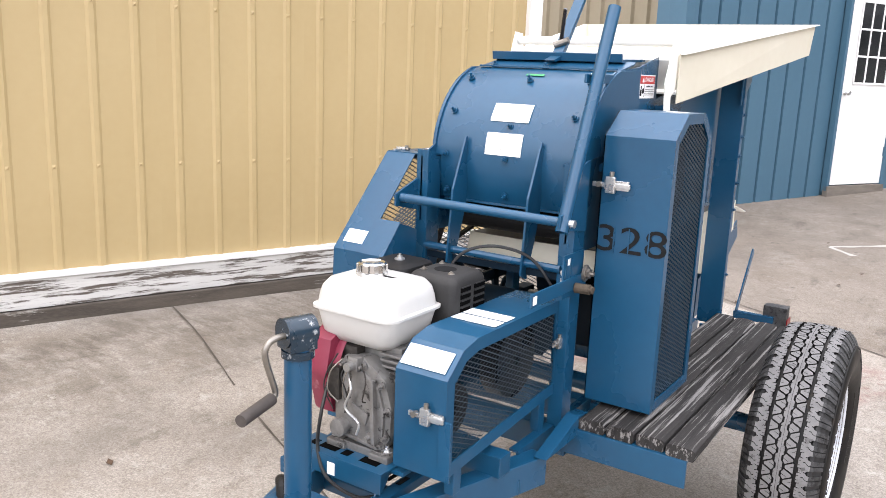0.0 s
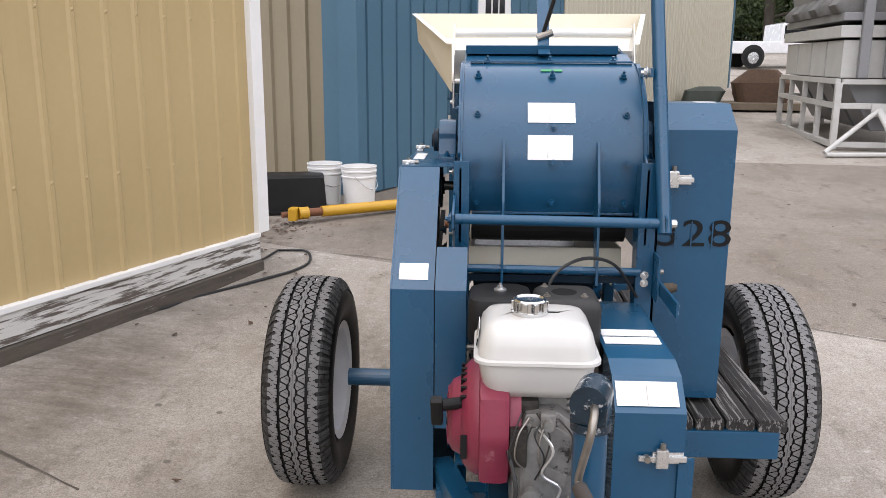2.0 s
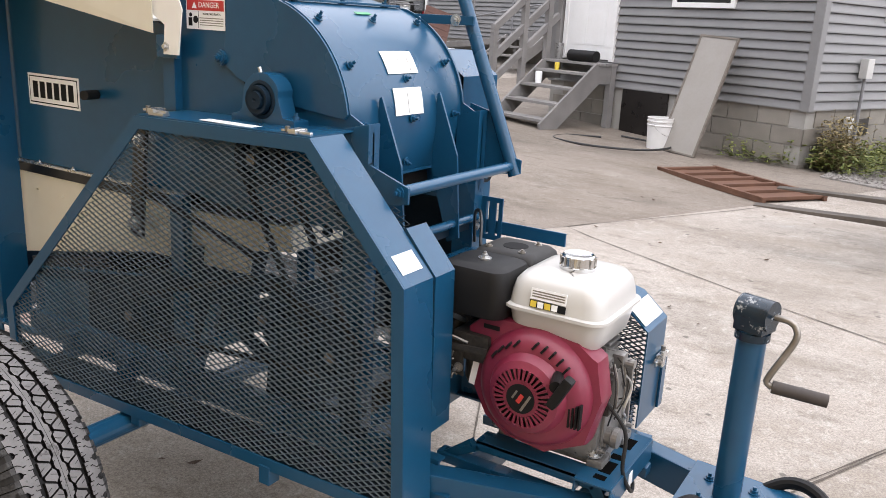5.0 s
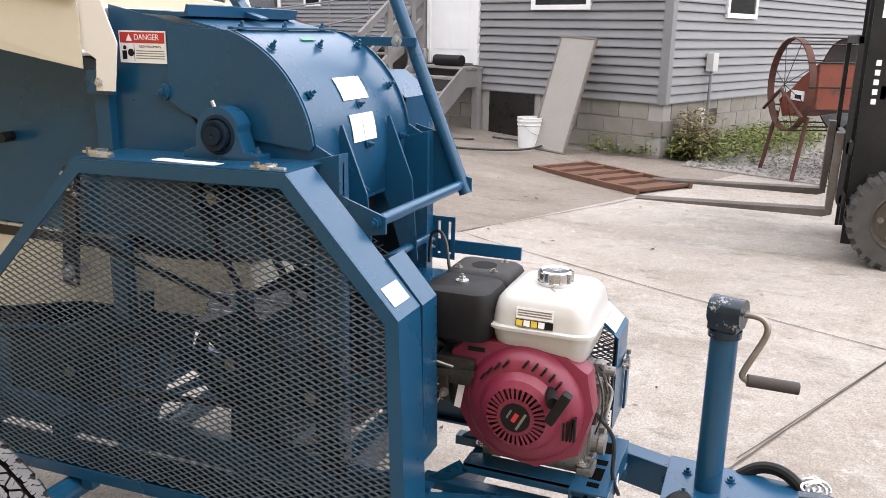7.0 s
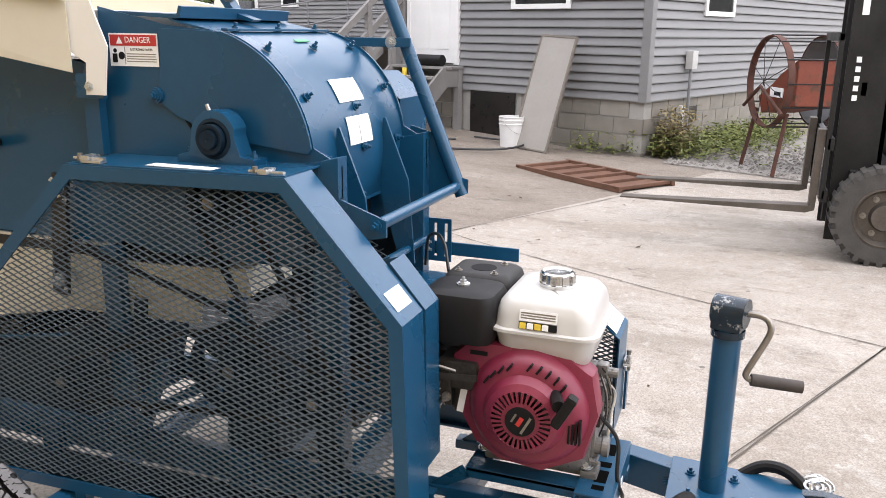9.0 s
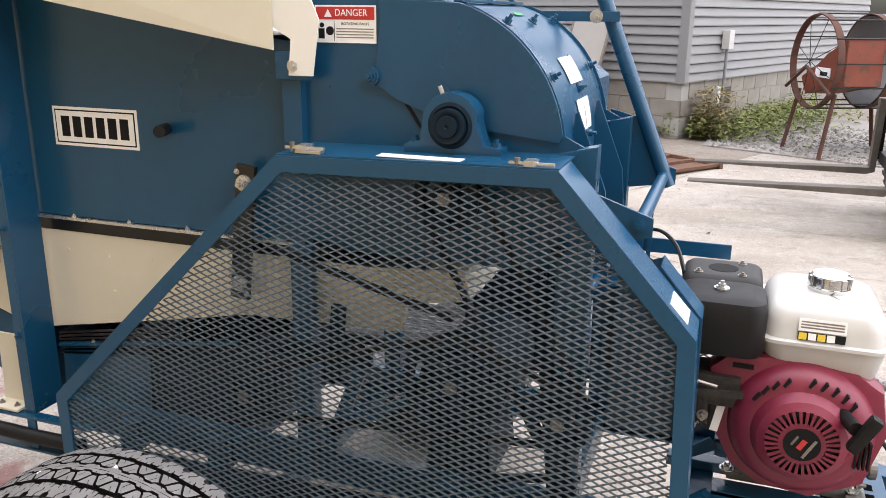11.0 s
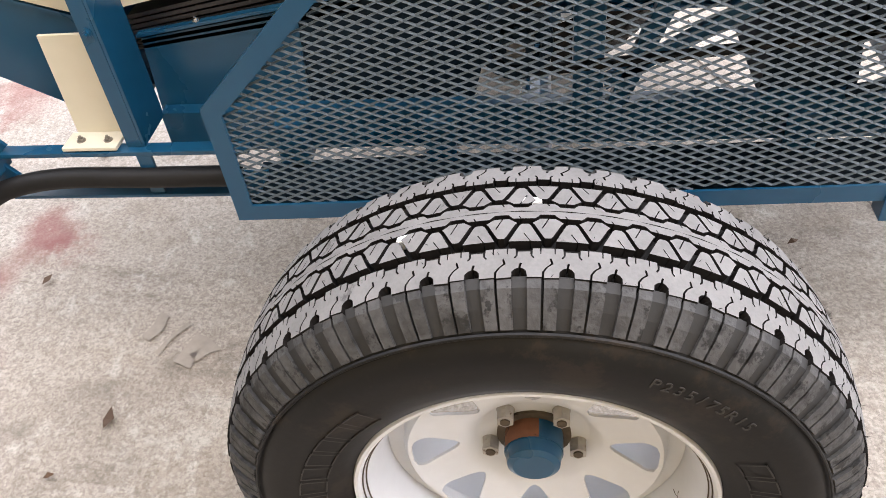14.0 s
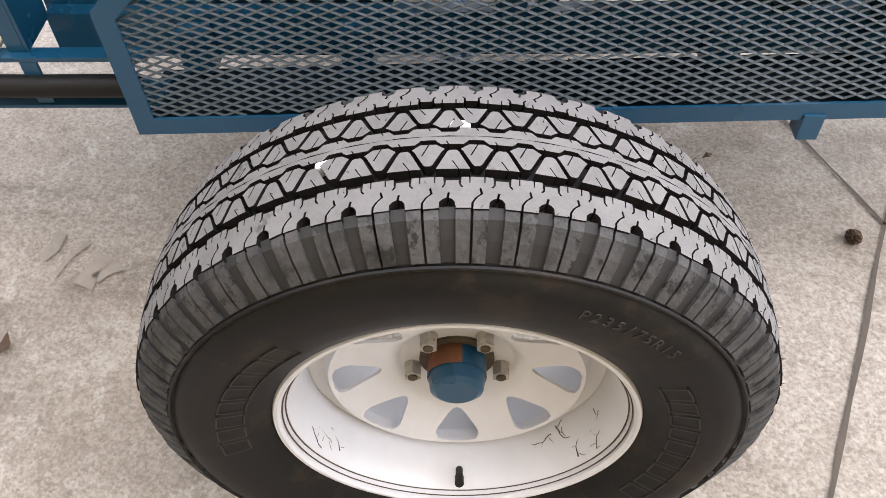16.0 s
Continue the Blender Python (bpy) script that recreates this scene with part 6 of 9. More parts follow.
# crankcase, cylinder fins, base
bm = B((-0.11, -1.14, 0.556), (0.035, -0.93, 0.70), 0.02)
cyl(bm, (0.03, -1.03, 0.64), (0.062, -1.03, 0.64), 0.088, 28)
cyl(bm, (0.06, -1.03, 0.64), (0.085, -1.03, 0.64), 0.045, 20)
box(bm, (-0.10, -1.155, 0.545), (0.06, -0.92, 0.568), 0.006)
smooth(part("crankcase", bm, ALU, engine, "cast aluminium crankcase"), 35)
for x in (-0.150, 0.060):
    part("mount_rail", box(B((x, -1.165, 0.534), (x + 0.050, -0.895, 0.544), 0.002), (x, -1.165, 0.520), (x + 0.004, -0.895, 0.544), 0.001), BLUE, engine)
    part("mount_gusset", P([(-0.885, 0.544), (-0.905, 0.520), (-0.850, 0.489), (-0.815, 0.489)], x, x + 0.005), BLUE, engine)
    part("mount_gusset", P([(-1.172, 0.544), (-1.155, 0.520), (-1.178, 0.489), (-1.205, 0.489)], x, x + 0.005), BLUE, engine)
barrel = part("cylinder_barrel", B((-0.06, -1.10, 0.695), (0.05, -0.96, 0.80), 0.006), ALU, engine)
for k in range(5):
    part("fin", B((0.0, -1.115, 0.725 + 0.014 * k), (0.066, -0.955, 0.731 + 0.014 * k), 0.002), ALU, barrel)
CF = [(-0.106, 0.572), (0.040, 0.572), (0.056, 0.598), (0.060, 0.670), (0.040, 0.735), (-0.020, 0.775), (-0.082, 0.770), (-0.108, 0.700)]
front_case = smooth(part("front_case", P(CF, -1.10, -1.146, "y", 0.012), ALU, engine, "oil-stained cast crankcase cover"), 50)
mid = (-0.024, 0.635)
CI = [(mid[0] + (x - mid[0]) * 0.80, mid[1] + (z - mid[1]) * 0.80) for x, z in CF]
part("case_rim", P(CI, -1.140, -1.153, "y", 0.004), ALU, front_case)
part("case_plate", P([(-0.055, 0.640), (-0.005, 0.622), (0.002, 0.650), (-0.048, 0.668)], -1.150, -1.158, "y", 0.002), ALU, front_case)
part("case_rib", P([(0.018, 0.585), (0.028, 0.585), (0.020, 0.735), (0.010, 0.735)], -1.150, -1.166, "y", 0.002), ALU, front_case)
part("case_rib", P([(-0.085, 0.585), (0.03, 0.572), (0.03, 0.580), (-0.085, 0.593)], -1.150, -1.160, "y", 0.002), ALU, front_case)
for x, z in CF:
    part("case_bolt", bolt(bmesh.new(), (mid[0] + (x - mid[0]) * 0.88, -1.146, mid[1] + (z - mid[1]) * 0.88), (0, -1, 0), 0.007, 0.010), ALU, front_case)
part("oil_filler", lathe(bmesh.new(), [(-1.140, 0.018), (-1.165, 0.018), (-1.168, 0.022), (-1.180, 0.021), (-1.182, 0.0)], 18, "y", (-0.070, 0, 0.605)), ALU, engine)
part("drain_plug", bolt(bmesh.new(), (0.012, -1.146, 0.600), (0, -1, 0), 0.012, 0.018), ALU, engine)
part("foot_pad", B((-0.115, -1.165, 0.545), (-0.06, -1.13, 0.565), 0.006), ALU, engine)
part("foot_pad", B((0.010, -1.165, 0.545), (0.065, -1.13, 0.565), 0.006), ALU, engine)
rndw = random.Random(4)
for k in range(6):
    x = -0.09 + 0.014 * k
    w3 = spline([(x, -1.155, 0.775 - 0.01 * (k % 2)), (x + rndw.uniform(-0.03, 0.03), -1.172, 0.735), (x + rndw.uniform(-0.03, 0.03), -1.175, 0.69), (x + rndw.uniform(-0.03, 0.03), -1.162, 0.64 + 0.02 * (k % 3))])
    part("engine_wire", pipe(w3, 0.0018, 5), (WIRE, STEEL, CARB)[k % 3], engine)
part("ignition_box", B((-0.112, -1.165, 0.665), (-0.078, -1.130, 0.745), 0.006), CARB, engine)
for k in range(6):
    a = math.tau * k / 6
    part("case_bolt", bolt(bmesh.new(), (0.062, -1.03 + 0.075 * math.cos(a), 0.64 + 0.075 * math.sin(a)), (1, 0, 0), 0.007), ALU, engine)
bm = pipe(spline([(-0.06, -1.16, 0.75), (-0.03, -1.18, 0.71), (-0.05, -1.175, 0.66), (-0.015, -1.17, 0.63), (-0.02, -1.17, 0.60)]), 0.003, 6)
part("throttle_wire", bm, ZINC, engine)
bm = pipe(spline([(-0.115, -1.16, 0.70), (-0.10, -1.20, 0.64), (-0.105, -1.205, 0.56), (-0.07, -1.215, 0.50), (0.0, -1.20, 0.468), (0.05, -1.18, 0.475)]), 0.0042, 8)
part("ignition_wire", bm, WIRE, engine, "black wire looped below the engine")
bm = cyl(B((-0.055, -1.165, 0.745), (-0.025, -1.14, 0.778), 0.006), (-0.04, -1.165, 0.76), (-0.04, -1.185, 0.76), 0.010, 12)
part("fuel_valve", bm, ALU, engine)
for x in (-0.10, 0.045):
    for y in (-1.14, -0.92):
        part("mount_bolt", bolt(bmesh.new(), (x, y, 0.568), (0, 0, 1), 0.010), ZINC, engine)
# Stand slots: thin black plates, the shade of the holes as colour.
for x in (-0.185, -0.155, 0.035, 0.065):
    part("stand_slot", B((x, -1.13, 0.4902), (x + 0.012, -1.09, 0.4912)), INK, trailer)

part("cylinder_cowl", B((-0.110, -1.130, 0.700), (-0.055, -0.93, 0.790), 0.012), CARB, engine)
tray = part("stand_tray", box(box(B((-0.175, -1.205, 0.545), (0.082, -1.130, 0.549)), (-0.175, -1.209, 0.500), (0.082, -1.205, 0.549), 0.001), (-0.175, -1.134, 0.520), (0.082, -1.130, 0.545)), BLUE, engine)
# Tray slots are laid on in black, the shade below them painted.
for x, l in ((-0.150, 0.018), (-0.120, 0.050), (-0.055, 0.022), (0.000, 0.050)):
    part("tray_slot", B((x, -1.185, 0.5491), (x + l, -1.160, 0.5498)), VOID, tray)
plaque("label", 0.022, 0.030, (-0.060, -1.2094, 0.520), FACE_FRONT, tray, label="small white tag")

# --- engine belt guard
eg = thing("engine_belt_guard", "blue engine belt guard with mesh side and toggle latches", "guard")
EG = [(-1.168, 0.560), (-1.168, 0.786), (-1.108, 0.838), (-1.05, 0.852), (-0.640, 0.852), (-0.622, 0.600)]
sheet_along("guard_sheet", EG[:-1] + [(-0.62, 0.84)], 0.084, 0.214, 0.003, BLUE, eg)
ei = frame_bars("frame_bar", EG, 0.214, 0.218, 0.030, eg)
expanded("mesh_panel", ei, lambda u, v, h: (0.211 + h, u, v), eg, 0.027, 0.012)
expanded("inner_mesh", [(-1.16, 0.565), (-1.16, 0.78), (-1.09, 0.84), (-0.97, 0.84), (-0.97, 0.565)], lambda u, v, h: (0.088 - h, u, v), eg, 0.022, 0.010)
sheet_along("guard_floor", [(-1.166, 0.562), (-0.64, 0.598)], 0.190, 0.214, 0.003, BLUE, eg)
latch(eg, (0.175, -1.170, 0.700), pose(0, 0, 0, 0, 0, 180), 0.9)
part("hinge_plate", B((0.206, -1.176, 0.565), (0.236, -1.170, 0.70), 0.001), BLUE, eg)
latch(eg, (0.2185, -0.66, 0.74), pose(0, 0, 0, 0, 0, -90), 0.7)
plaque("label", 0.117, 0.052, (0.147, -1.1395, 0.8135), pose(0, 0, 0, math.degrees(math.atan2(0.052, 0.060)), 0, 0), eg, label="white sticker", folds=1)
for y in (-0.945, -0.893):
    plaque("label", 0.118, 0.043, (0.150, y, 0.8535), Matrix(), eg, label="white strip sticker")
part("guard_pulley", lathe(bmesh.new(), [(0.10, 0.015), (0.10, 0.06), (0.15, 0.06), (0.15, 0.015)], 28, centre=(0, -1.03, 0.66)), BLACKM, eg)
part("guard_pulley", lathe(bmesh.new(), [(0.10, 0.015), (0.10, 0.10), (0.15, 0.10), (0.15, 0.015)], 28, centre=(0, -0.74, 0.70)), BLACKM, eg)
part("guard_leg", B((0.19, -1.12, 0.505), (0.214, -1.09, 0.562), 0.002), BLUE, eg)
part("guard_leg", B((0.19, -0.72, 0.505), (0.214, -0.69, 0.60), 0.002), BLUE, eg)
part("engine_bracket", B((0.10, -0.98, 0.498), (0.25, -0.93, 0.55), 0.003), BLUE, trailer)
part("rail_gusset", P([(-0.84, 0.505), (-0.60, 0.505), (-0.60, 0.55), (-0.66, 0.56)], 0.264, 0.300, "x", 0.002), BLUE, trailer)


# ---------------------------------------------------------------- buildings
YELLOW = paint("yellow_steel_siding", (0.384, 0.284, 0.134), (0.429, 0.326, 0.163), 0.5, scale=1.2, fine=20, bump=0.04, wear=(0.396, 0.284, 0.125), wear_at=0.72, wear_scale=2.5)
SIDEBLUE = paint("blue_steel_siding", (0.0436, 0.104, 0.153), (0.0568, 0.128, 0.183), 0.5, scale=1.0, fine=18, bump=0.04)
BEIGE = paint("beige_steel_siding", (0.396, 0.363, 0.277), (0.449, 0.416, 0.330), 0.5, scale=1.0, fine=18, bump=0.04)
TAN = paint("tan_steel_siding", (0.218, 0.182, 0.119), (0.264, 0.224, 0.152), 0.55, scale=1.0, fine=18, bump=0.04)
TRIM = paint("white_trim_paint", (0.681, 0.672, 0.644), (0.754, 0.745, 0.727), 0.5, scale=4, fine=40, bump=0.05, wear=(0.386, 0.368, 0.340), wear_at=0.74)
PEEL = paint("peeling_white_board", (0.480, 0.464, 0.432), (0.592, 0.576, 0.544), 0.7, scale=5, fine=60, bump=0.4, depth=0.004, wear=(0.096, 0.0784, 0.0624), wear_at=0.53, wear_scale=7, stretch=(0.35, 0.35, 5))
GREYWOOD = paint("grey_weathered_timber", (0.106, 0.0891, 0.0726), (0.185, 0.162, 0.135), 0.85, scale=6, fine=70, bump=0.6, depth=0.004, stretch=(1, 1, 4))
SILL = paint("rotting_sill_timber", (0.033, 0.0264, 0.0198), (0.112, 0.0924, 0.0726), 0.9, scale=5, fine=60, bump=0.8, depth=0.006, wear=(0.277, 0.257, 0.231), wear_at=0.64, wear_scale=6, stretch=(0.5, 0.5, 4))
GLASS = paint("dark_window_glass", (0.0079, 0.0092, 0.0106), (0.0198, 0.0211, 0.0231), 0.08, bump=0.0)


def siding_panel(name, width, height, ribs, rib_h=0.018, rib_w=0.035, screws=()):
    """Corrugated sheet in the x-z plane, facing -y, ribs standing out; with screw heads."""
    prof = [(0, 0)]
    for k in range(ribs):
        c = (k + 0.5) * width / ribs
        prof += [(c - rib_w, 0), (c - rib_w * 0.45, -rib_h), (c + rib_w * 0.45, -rib_h), (c + rib_w, 0)]
        f = (k + 1) * width / ribs - width / ribs / 2 + width / ribs / 2
    prof.append((width, 0))
    V = [(x, y, z) for z in (0, height) for x, y in prof]
    n = len(prof)
    F = [(i, i + 1, n + i + 1, n + i) for i in range(n - 1)]
    for z in screws:
        for k in range(ribs):
            c, y, r = (k + 0.5) * width / ribs, -rib_h, 0.009
            b = len(V)
            V += [(c - r, y, z - r), (c + r, y, z - r), (c + r, y, z + r), (c - r, y, z + r), (c, y - 0.007, z)]
            F += [(b, b + 1, b + 4), (b + 1, b + 2, b + 4), (b + 2, b + 3, b + 4), (b + 3, b, b + 4)]
    me = bpy.data.meshes.new(name)
    me.from_pydata(V, [], F)
    me.update()
    return me


def wall_run(name, label, start, way, count, width, height, ribs, z0, material, rib_h=0.018, rib_w=0.035, screws=(), skip=()):
    """A wall of sheet panels on a solid core, from start along way; the face is to the right of way."""
    wl = tagged(new(name), label, "wall", kind="structure")
    a = math.degrees(math.atan2(way[1], way[0]))
    wl.matrix_basis = pose(start[0], start[1], 0, 0, 0, a)
    me = siding_panel("panel", width, height, ribs, rib_h, rib_w, screws)
    me.materials.append(material)
    for k in range(count):
        if k not in skip:
            share("panel", me, wl, pose(k * width, 0, z0))
    return wl


wy = (0.358, 0.934)
yw = wall_run("wall_yellow", "yellow ribbed steel wall with white base board", (-2.64 - 9 * 0.383 + 0.0, -9.0), wy, 15, 0.825, 4.2, 4, 0.36, YELLOW, 0.011, 0.026, (0.52, 1.32, 2.6))
YL = 15 * 0.825
part("wall_core", B((0, 0.012, 0.05), (YL, 0.20, 4.5)), GREYWOOD, yw)
part("base_board", B((0, -0.035, 0.185), (YL, 0.012, 0.345), 0.004), PEEL, yw, "peeling white base board")
part("base_flashing", B((0, -0.045, 0.335), (YL, 0.012, 0.362), 0.003), TRIM, yw)
part("sill_timber", B((0, -0.06, 0.05), (YL, 0.012, 0.180), 0.008), SILL, yw, "weathered grey sill timber")
part("corner_trim", B((YL - 0.01, -0.04, 0.36), (YL + 0.10, 0.25, 4.5), 0.004), TRIM, yw, "white corner trim")

bw = (0.478, 0.878)
BL0 = (-1.318, 4.928)
blue = wall_run("wall_blue", "blue ribbed steel wall with a white door", BL0, bw, 19, 0.2408, 4.6, 1, 0.26, SIDEBLUE, -0.034, 0.017)
part("wall_core", B((0.0, 0.038, 0.16), (4.575, 0.2, 4.8)), SIDEBLUE, blue)
part("corner_trim", B((-0.06, -0.022, 0.26), (0.03, 0.2, 4.8), 0.003), SIDEBLUE, blue)
dr = tagged(new("door_1"), "white steel door with nine panes and a round knob", "door", kind="structure")
dr.matrix_basis = blue.matrix_basis @ pose(2.03, -0.03, 0.36)
part("door_leaf", B((0.04, -0.03, 0.06), (0.86, 0.0, 2.04), 0.004), TRIM, dr)
for lo, hi in (((0, -0.045, 0.0), (0.04, 0.02, 2.09)), ((0.86, -0.045, 0.0), (0.90, 0.02, 2.09)), ((0.04, -0.045, 2.045), (0.86, 0.02, 2.09))):
    part("door_frame", B(lo, hi, 0.003), SIDEBLUE, dr)
part("threshold", B((0, -0.06, -0.08), (0.90, 0.0, 0.05), 0.004), GREYWOOD, dr)
part("glazing", B((0.20, -0.034, 1.10), (0.70, -0.028, 1.90)), GLASS, dr)
for k in range(4):
    part("muntin", B((0.19 + 0.1667 * k, -0.04, 1.10), (0.21 + 0.1667 * k, -0.034, 1.90)), TRIM, dr)
    part("muntin", B((0.19, -0.041, 1.09 + 0.2667 * k), (0.71, -0.0345, 1.11 + 0.2667 * k)), TRIM, dr)
part("door_knob", lathe(bmesh.new(), [(-0.03, 0.028), (-0.04, 0.012), (-0.06, 0.014), (-0.075, 0.026), (-0.09, 0.02), (-0.092, 0.0)], 16, "y", (0.10, 0, 1.0)), ZINC, dr)
for z in (0.35, 1.05, 1.75):
    part("hinge", B((0.845, -0.05, z), (0.865, -0.03, z + 0.1), 0.002), SIDEBLUE, dr)

BL1 = (BL0[0] + bw[0] * 4.60, BL0[1] + bw[1] * 4.60)
beige = wall_run("wall_beige", "long beige ribbed steel wall", BL1, bw, 11, 0.90, 4.6, 5, 0.62, BEIGE, 0.012, 0.02)
part("wall_core", B((0, 0.012, 0.2), (9.9, 0.2, 5.2)), BEIGE, beige)
part("base_board", B((0, -0.03, 0.42), (9.9, 0.01, 0.60), 0.004), PEEL, beige)
part("corner_trim", B((9.85, -0.03, 0.4), (9.95, 0.25, 5.2), 0.004), SIDEBLUE, beige)

tanw = wall_run("wall_tan", "tan ribbed steel wall in a recess", (-4.75, 6.62), (0.93, -0.367), 4, 0.84, 4.6, 4, 0.30, TAN, 0.032, 0.030)
part("wall_core", B((0, 0.012, 0.1), (3.36, 0.15, 4.8)), TAN, tanw)
ret = tagged(new("wall_return"), "dark blue building end with a white downpipe", "wall", kind="structure")
ret.matrix_basis = pose(-2.078, 5.348, 0, 0, 0, math.degrees(math.atan2(-0.478, 0.878)))
part("return_panel", B((0.44, 0, 0.22), (0.66, 0.05, 4.8)), SIDEBLUE, ret)
part("return_panel", B((0.80, 0.0, 0.22), (0.84, 0.05, 4.8)), SIDEBLUE, ret)
# Black backing puts the shade of the narrow recess into colour.
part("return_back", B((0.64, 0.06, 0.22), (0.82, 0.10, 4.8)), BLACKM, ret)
part("downpipe", C((0.755, 0.02, 0.22), (0.755, 0.02, 4.8), 0.022, 14), TRIM, ret, "white downpipe")

# grey house with block base
VINYL = paint("grey_vinyl_siding", (0.1615, 0.1587, 0.1559), (0.207, 0.2042, 0.2001), 0.55, scale=2, fine=30, bump=0.04)
BLOCK = paint("grey_concrete_block", (0.168, 0.151, 0.127), (0.252, 0.230, 0.196), 0.9, scale=5, fine=80, bump=0.4, depth=0.003, obj=0.3)
MORTAR = paint("grey_mortar", (0.277, 0.264, 0.238), (0.330, 0.317, 0.290), 0.9, bump=0.3)
HC = (8.255, -0.26)


def house_wall(name, label, way, length, flip, holes=()):
    w = tagged(new(name), label, "wall", kind="structure")
    a = math.degrees(math.atan2(way[1], way[0]))
    w.matrix_basis = pose(HC[0], HC[1], 0, 0, 0, a)
    s = 1 if flip else -1
    part("wall_core", B((0.02, min(s * 0.03, s * 0.2), -0.1), (length, max(s * 0.03, s * 0.2), 4.2)), VINYL, w)
    part("wall_end", B((length - 0.02, min(s * 0.03, s * 3), -0.1), (length, max(s * 0.03, s * 3), 4.2)), VINYL, w)
    part("block_backing", B((0.01, min(s * 0.012, s * 0.03), -0.1), (length, max(s * 0.012, s * 0.03), 0.66)), MORTAR, w)
    bme = bpy.data.meshes.new("block")
    bm = B((0, min(0, s * 0.02), 0), (0.388, max(0, s * 0.02), 0.188), 0.004)
    bm.to_mesh(bme)
    bm.free()
    bme.materials.append(BLOCK)
    for r in range(4):
        for k in range(int(length / 0.4)):
            x = k * 0.4 + (0.2 if r % 2 else 0)
            if x + 0.39 < length and not any(x + 0.39 > h[0] and x < h[1] for h in holes):
                share("block", bme, w, pose(x, 0, -0.13 + 0.2 * r))
    sme = bpy.data.meshes.new("siding_board")
    bm = P([(s * 0.03, 0), (-s * 0.030, 0.0), (-s * 0.030, 0.014), (-s * 0.004, 0.096), (s * 0.026, 0.096)], 0.0, length)
    bm.to_mesh(sme)
    bm.free()
    sme.materials.append(VINYL)
    for k in range(32):
        share("siding_board", sme, w, pose(0, 0, 0.66 + 0.105 * k))
    part("corner_board", B((-0.03, min(-s * 0.035, s * 0.06), 0.65), (0.075, max(-s * 0.035, s * 0.06), 4.2), 0.004), VINYL, w)
    return w


hw1 = house_wall("wall_house_front", "grey lap siding wall on a concrete block base", (0.37, 0.929), 4.07, False, ((1.9, 2.65),))
part("corner_board", B((3.98, -0.06, 0.65), (4.085, 0.036, 4.2), 0.004), VINYL, hw1)
hw2 = house_wall("wall_house_side", "grey lap siding wall on a concrete block base", (0.929, -0.37), 7.0, True)


def house_window(w, x0, x1, z0, z1, s):
    wd = tagged(new("window_1"), "white framed house window", "window", kind="structure")
    wd.matrix_basis = w.matrix_basis @ pose(x0, 0, z0)
    W, H = x1 - x0, z1 - z0
    o = -s * 0.05
    lo, hi = min(o, 0), max(o, 0)
    for a, b in (((0, lo, 0), (W, hi, 0.06)), ((0, lo, H - 0.06), (W, hi, H)), ((0, lo, 0.06), (0.06, hi, H - 0.06)), ((W - 0.06, lo, 0.06), (W, hi, H - 0.06)), ((0.06, lo * 0.8, H / 2 - 0.02), (W - 0.06, hi * 0.8, H / 2 + 0.02))):
        part("window_frame", B(a, b, 0.003), TRIM, wd)
    part("pane", B((0.06, o * 0.6 - 0.003, 0.06), (W - 0.06, o * 0.6 + 0.003, H - 0.06)), GLASS, wd)


house_window(hw1, 1.07, 1.97, 1.72, 2.9, -1)
house_window(hw2, 1.32, 2.20, 1.66, 2.9, 1)
part("base_vent", B((1.88, 0.0, 0.05), (2.64, 0.02, 0.655), 0.004), BLACKM, hw1)
hd = tagged(new("door_2"), "white panelled house door with white frame", "door", kind="structure")
hd.matrix_basis = hw1.matrix_basis @ pose(2.85, 0.0, 0.99)
part("door_leaf", B((0.07, 0.0, 0.02), (0.90, 0.05, 2.05), 0.004), TRIM, hd)
for lo, hi in (((0, 0, 0), (0.07, 0.065, 2.14)), ((0.90, 0, 0), (0.97, 0.065, 2.14)), ((0.07, 0, 2.06), (0.90, 0.065, 2.14))):
    part("door_frame", B(lo, hi, 0.003), TRIM, hd)
for x in (0.17, 0.53):
    for z0, z1 in ((0.2, 0.85), (1.0, 1.55), (1.65, 1.95)):
        part("door_panel", B((x, 0.05, z0), (x + 0.27, 0.056, z1), 0.004), TRIM, hd)


# far wing of lap siding with its ramp
FW = tagged(new("wall_far_house"), "grey lap siding wall of a farther house", "wall", kind="structure")
FW.matrix_basis = pose(17.10, 8.04, 0, 0, 0, math.degrees(math.atan2(0.954, 0.3)))
part("wall_core", B((-6.0, -0.2, 0.3), (3.33, -0.03, 4.6)), VINYL, FW)
part("wall_end", B((3.30, -4.0, 0.3), (3.33, -0.2, 4.6)), VINYL, FW)
part("block_base", B((-6.0, -0.028, 0.3), (3.33, 0.0, 0.98)), BLOCK, FW)
far_board = bpy.data.meshes.new("siding_board")
bm = P([(-0.03, 0), (0.030, 0.0), (0.030, 0.014), (0.004, 0.096), (-0.026, 0.096)], -6.0, 3.33)
bm.to_mesh(far_board)
bm.free()
far_board.materials.append(VINYL)
for k in range(34):
    share("siding_board", far_board, FW, pose(0, 0, 0.98 + 0.105 * k))
part("corner_board", B((3.24, -0.06, 0.97), (3.36, 0.040, 4.6), 0.004), TRIM, FW)
house_window(FW, 1.66, 2.30, 1.99, 3.2, -1)


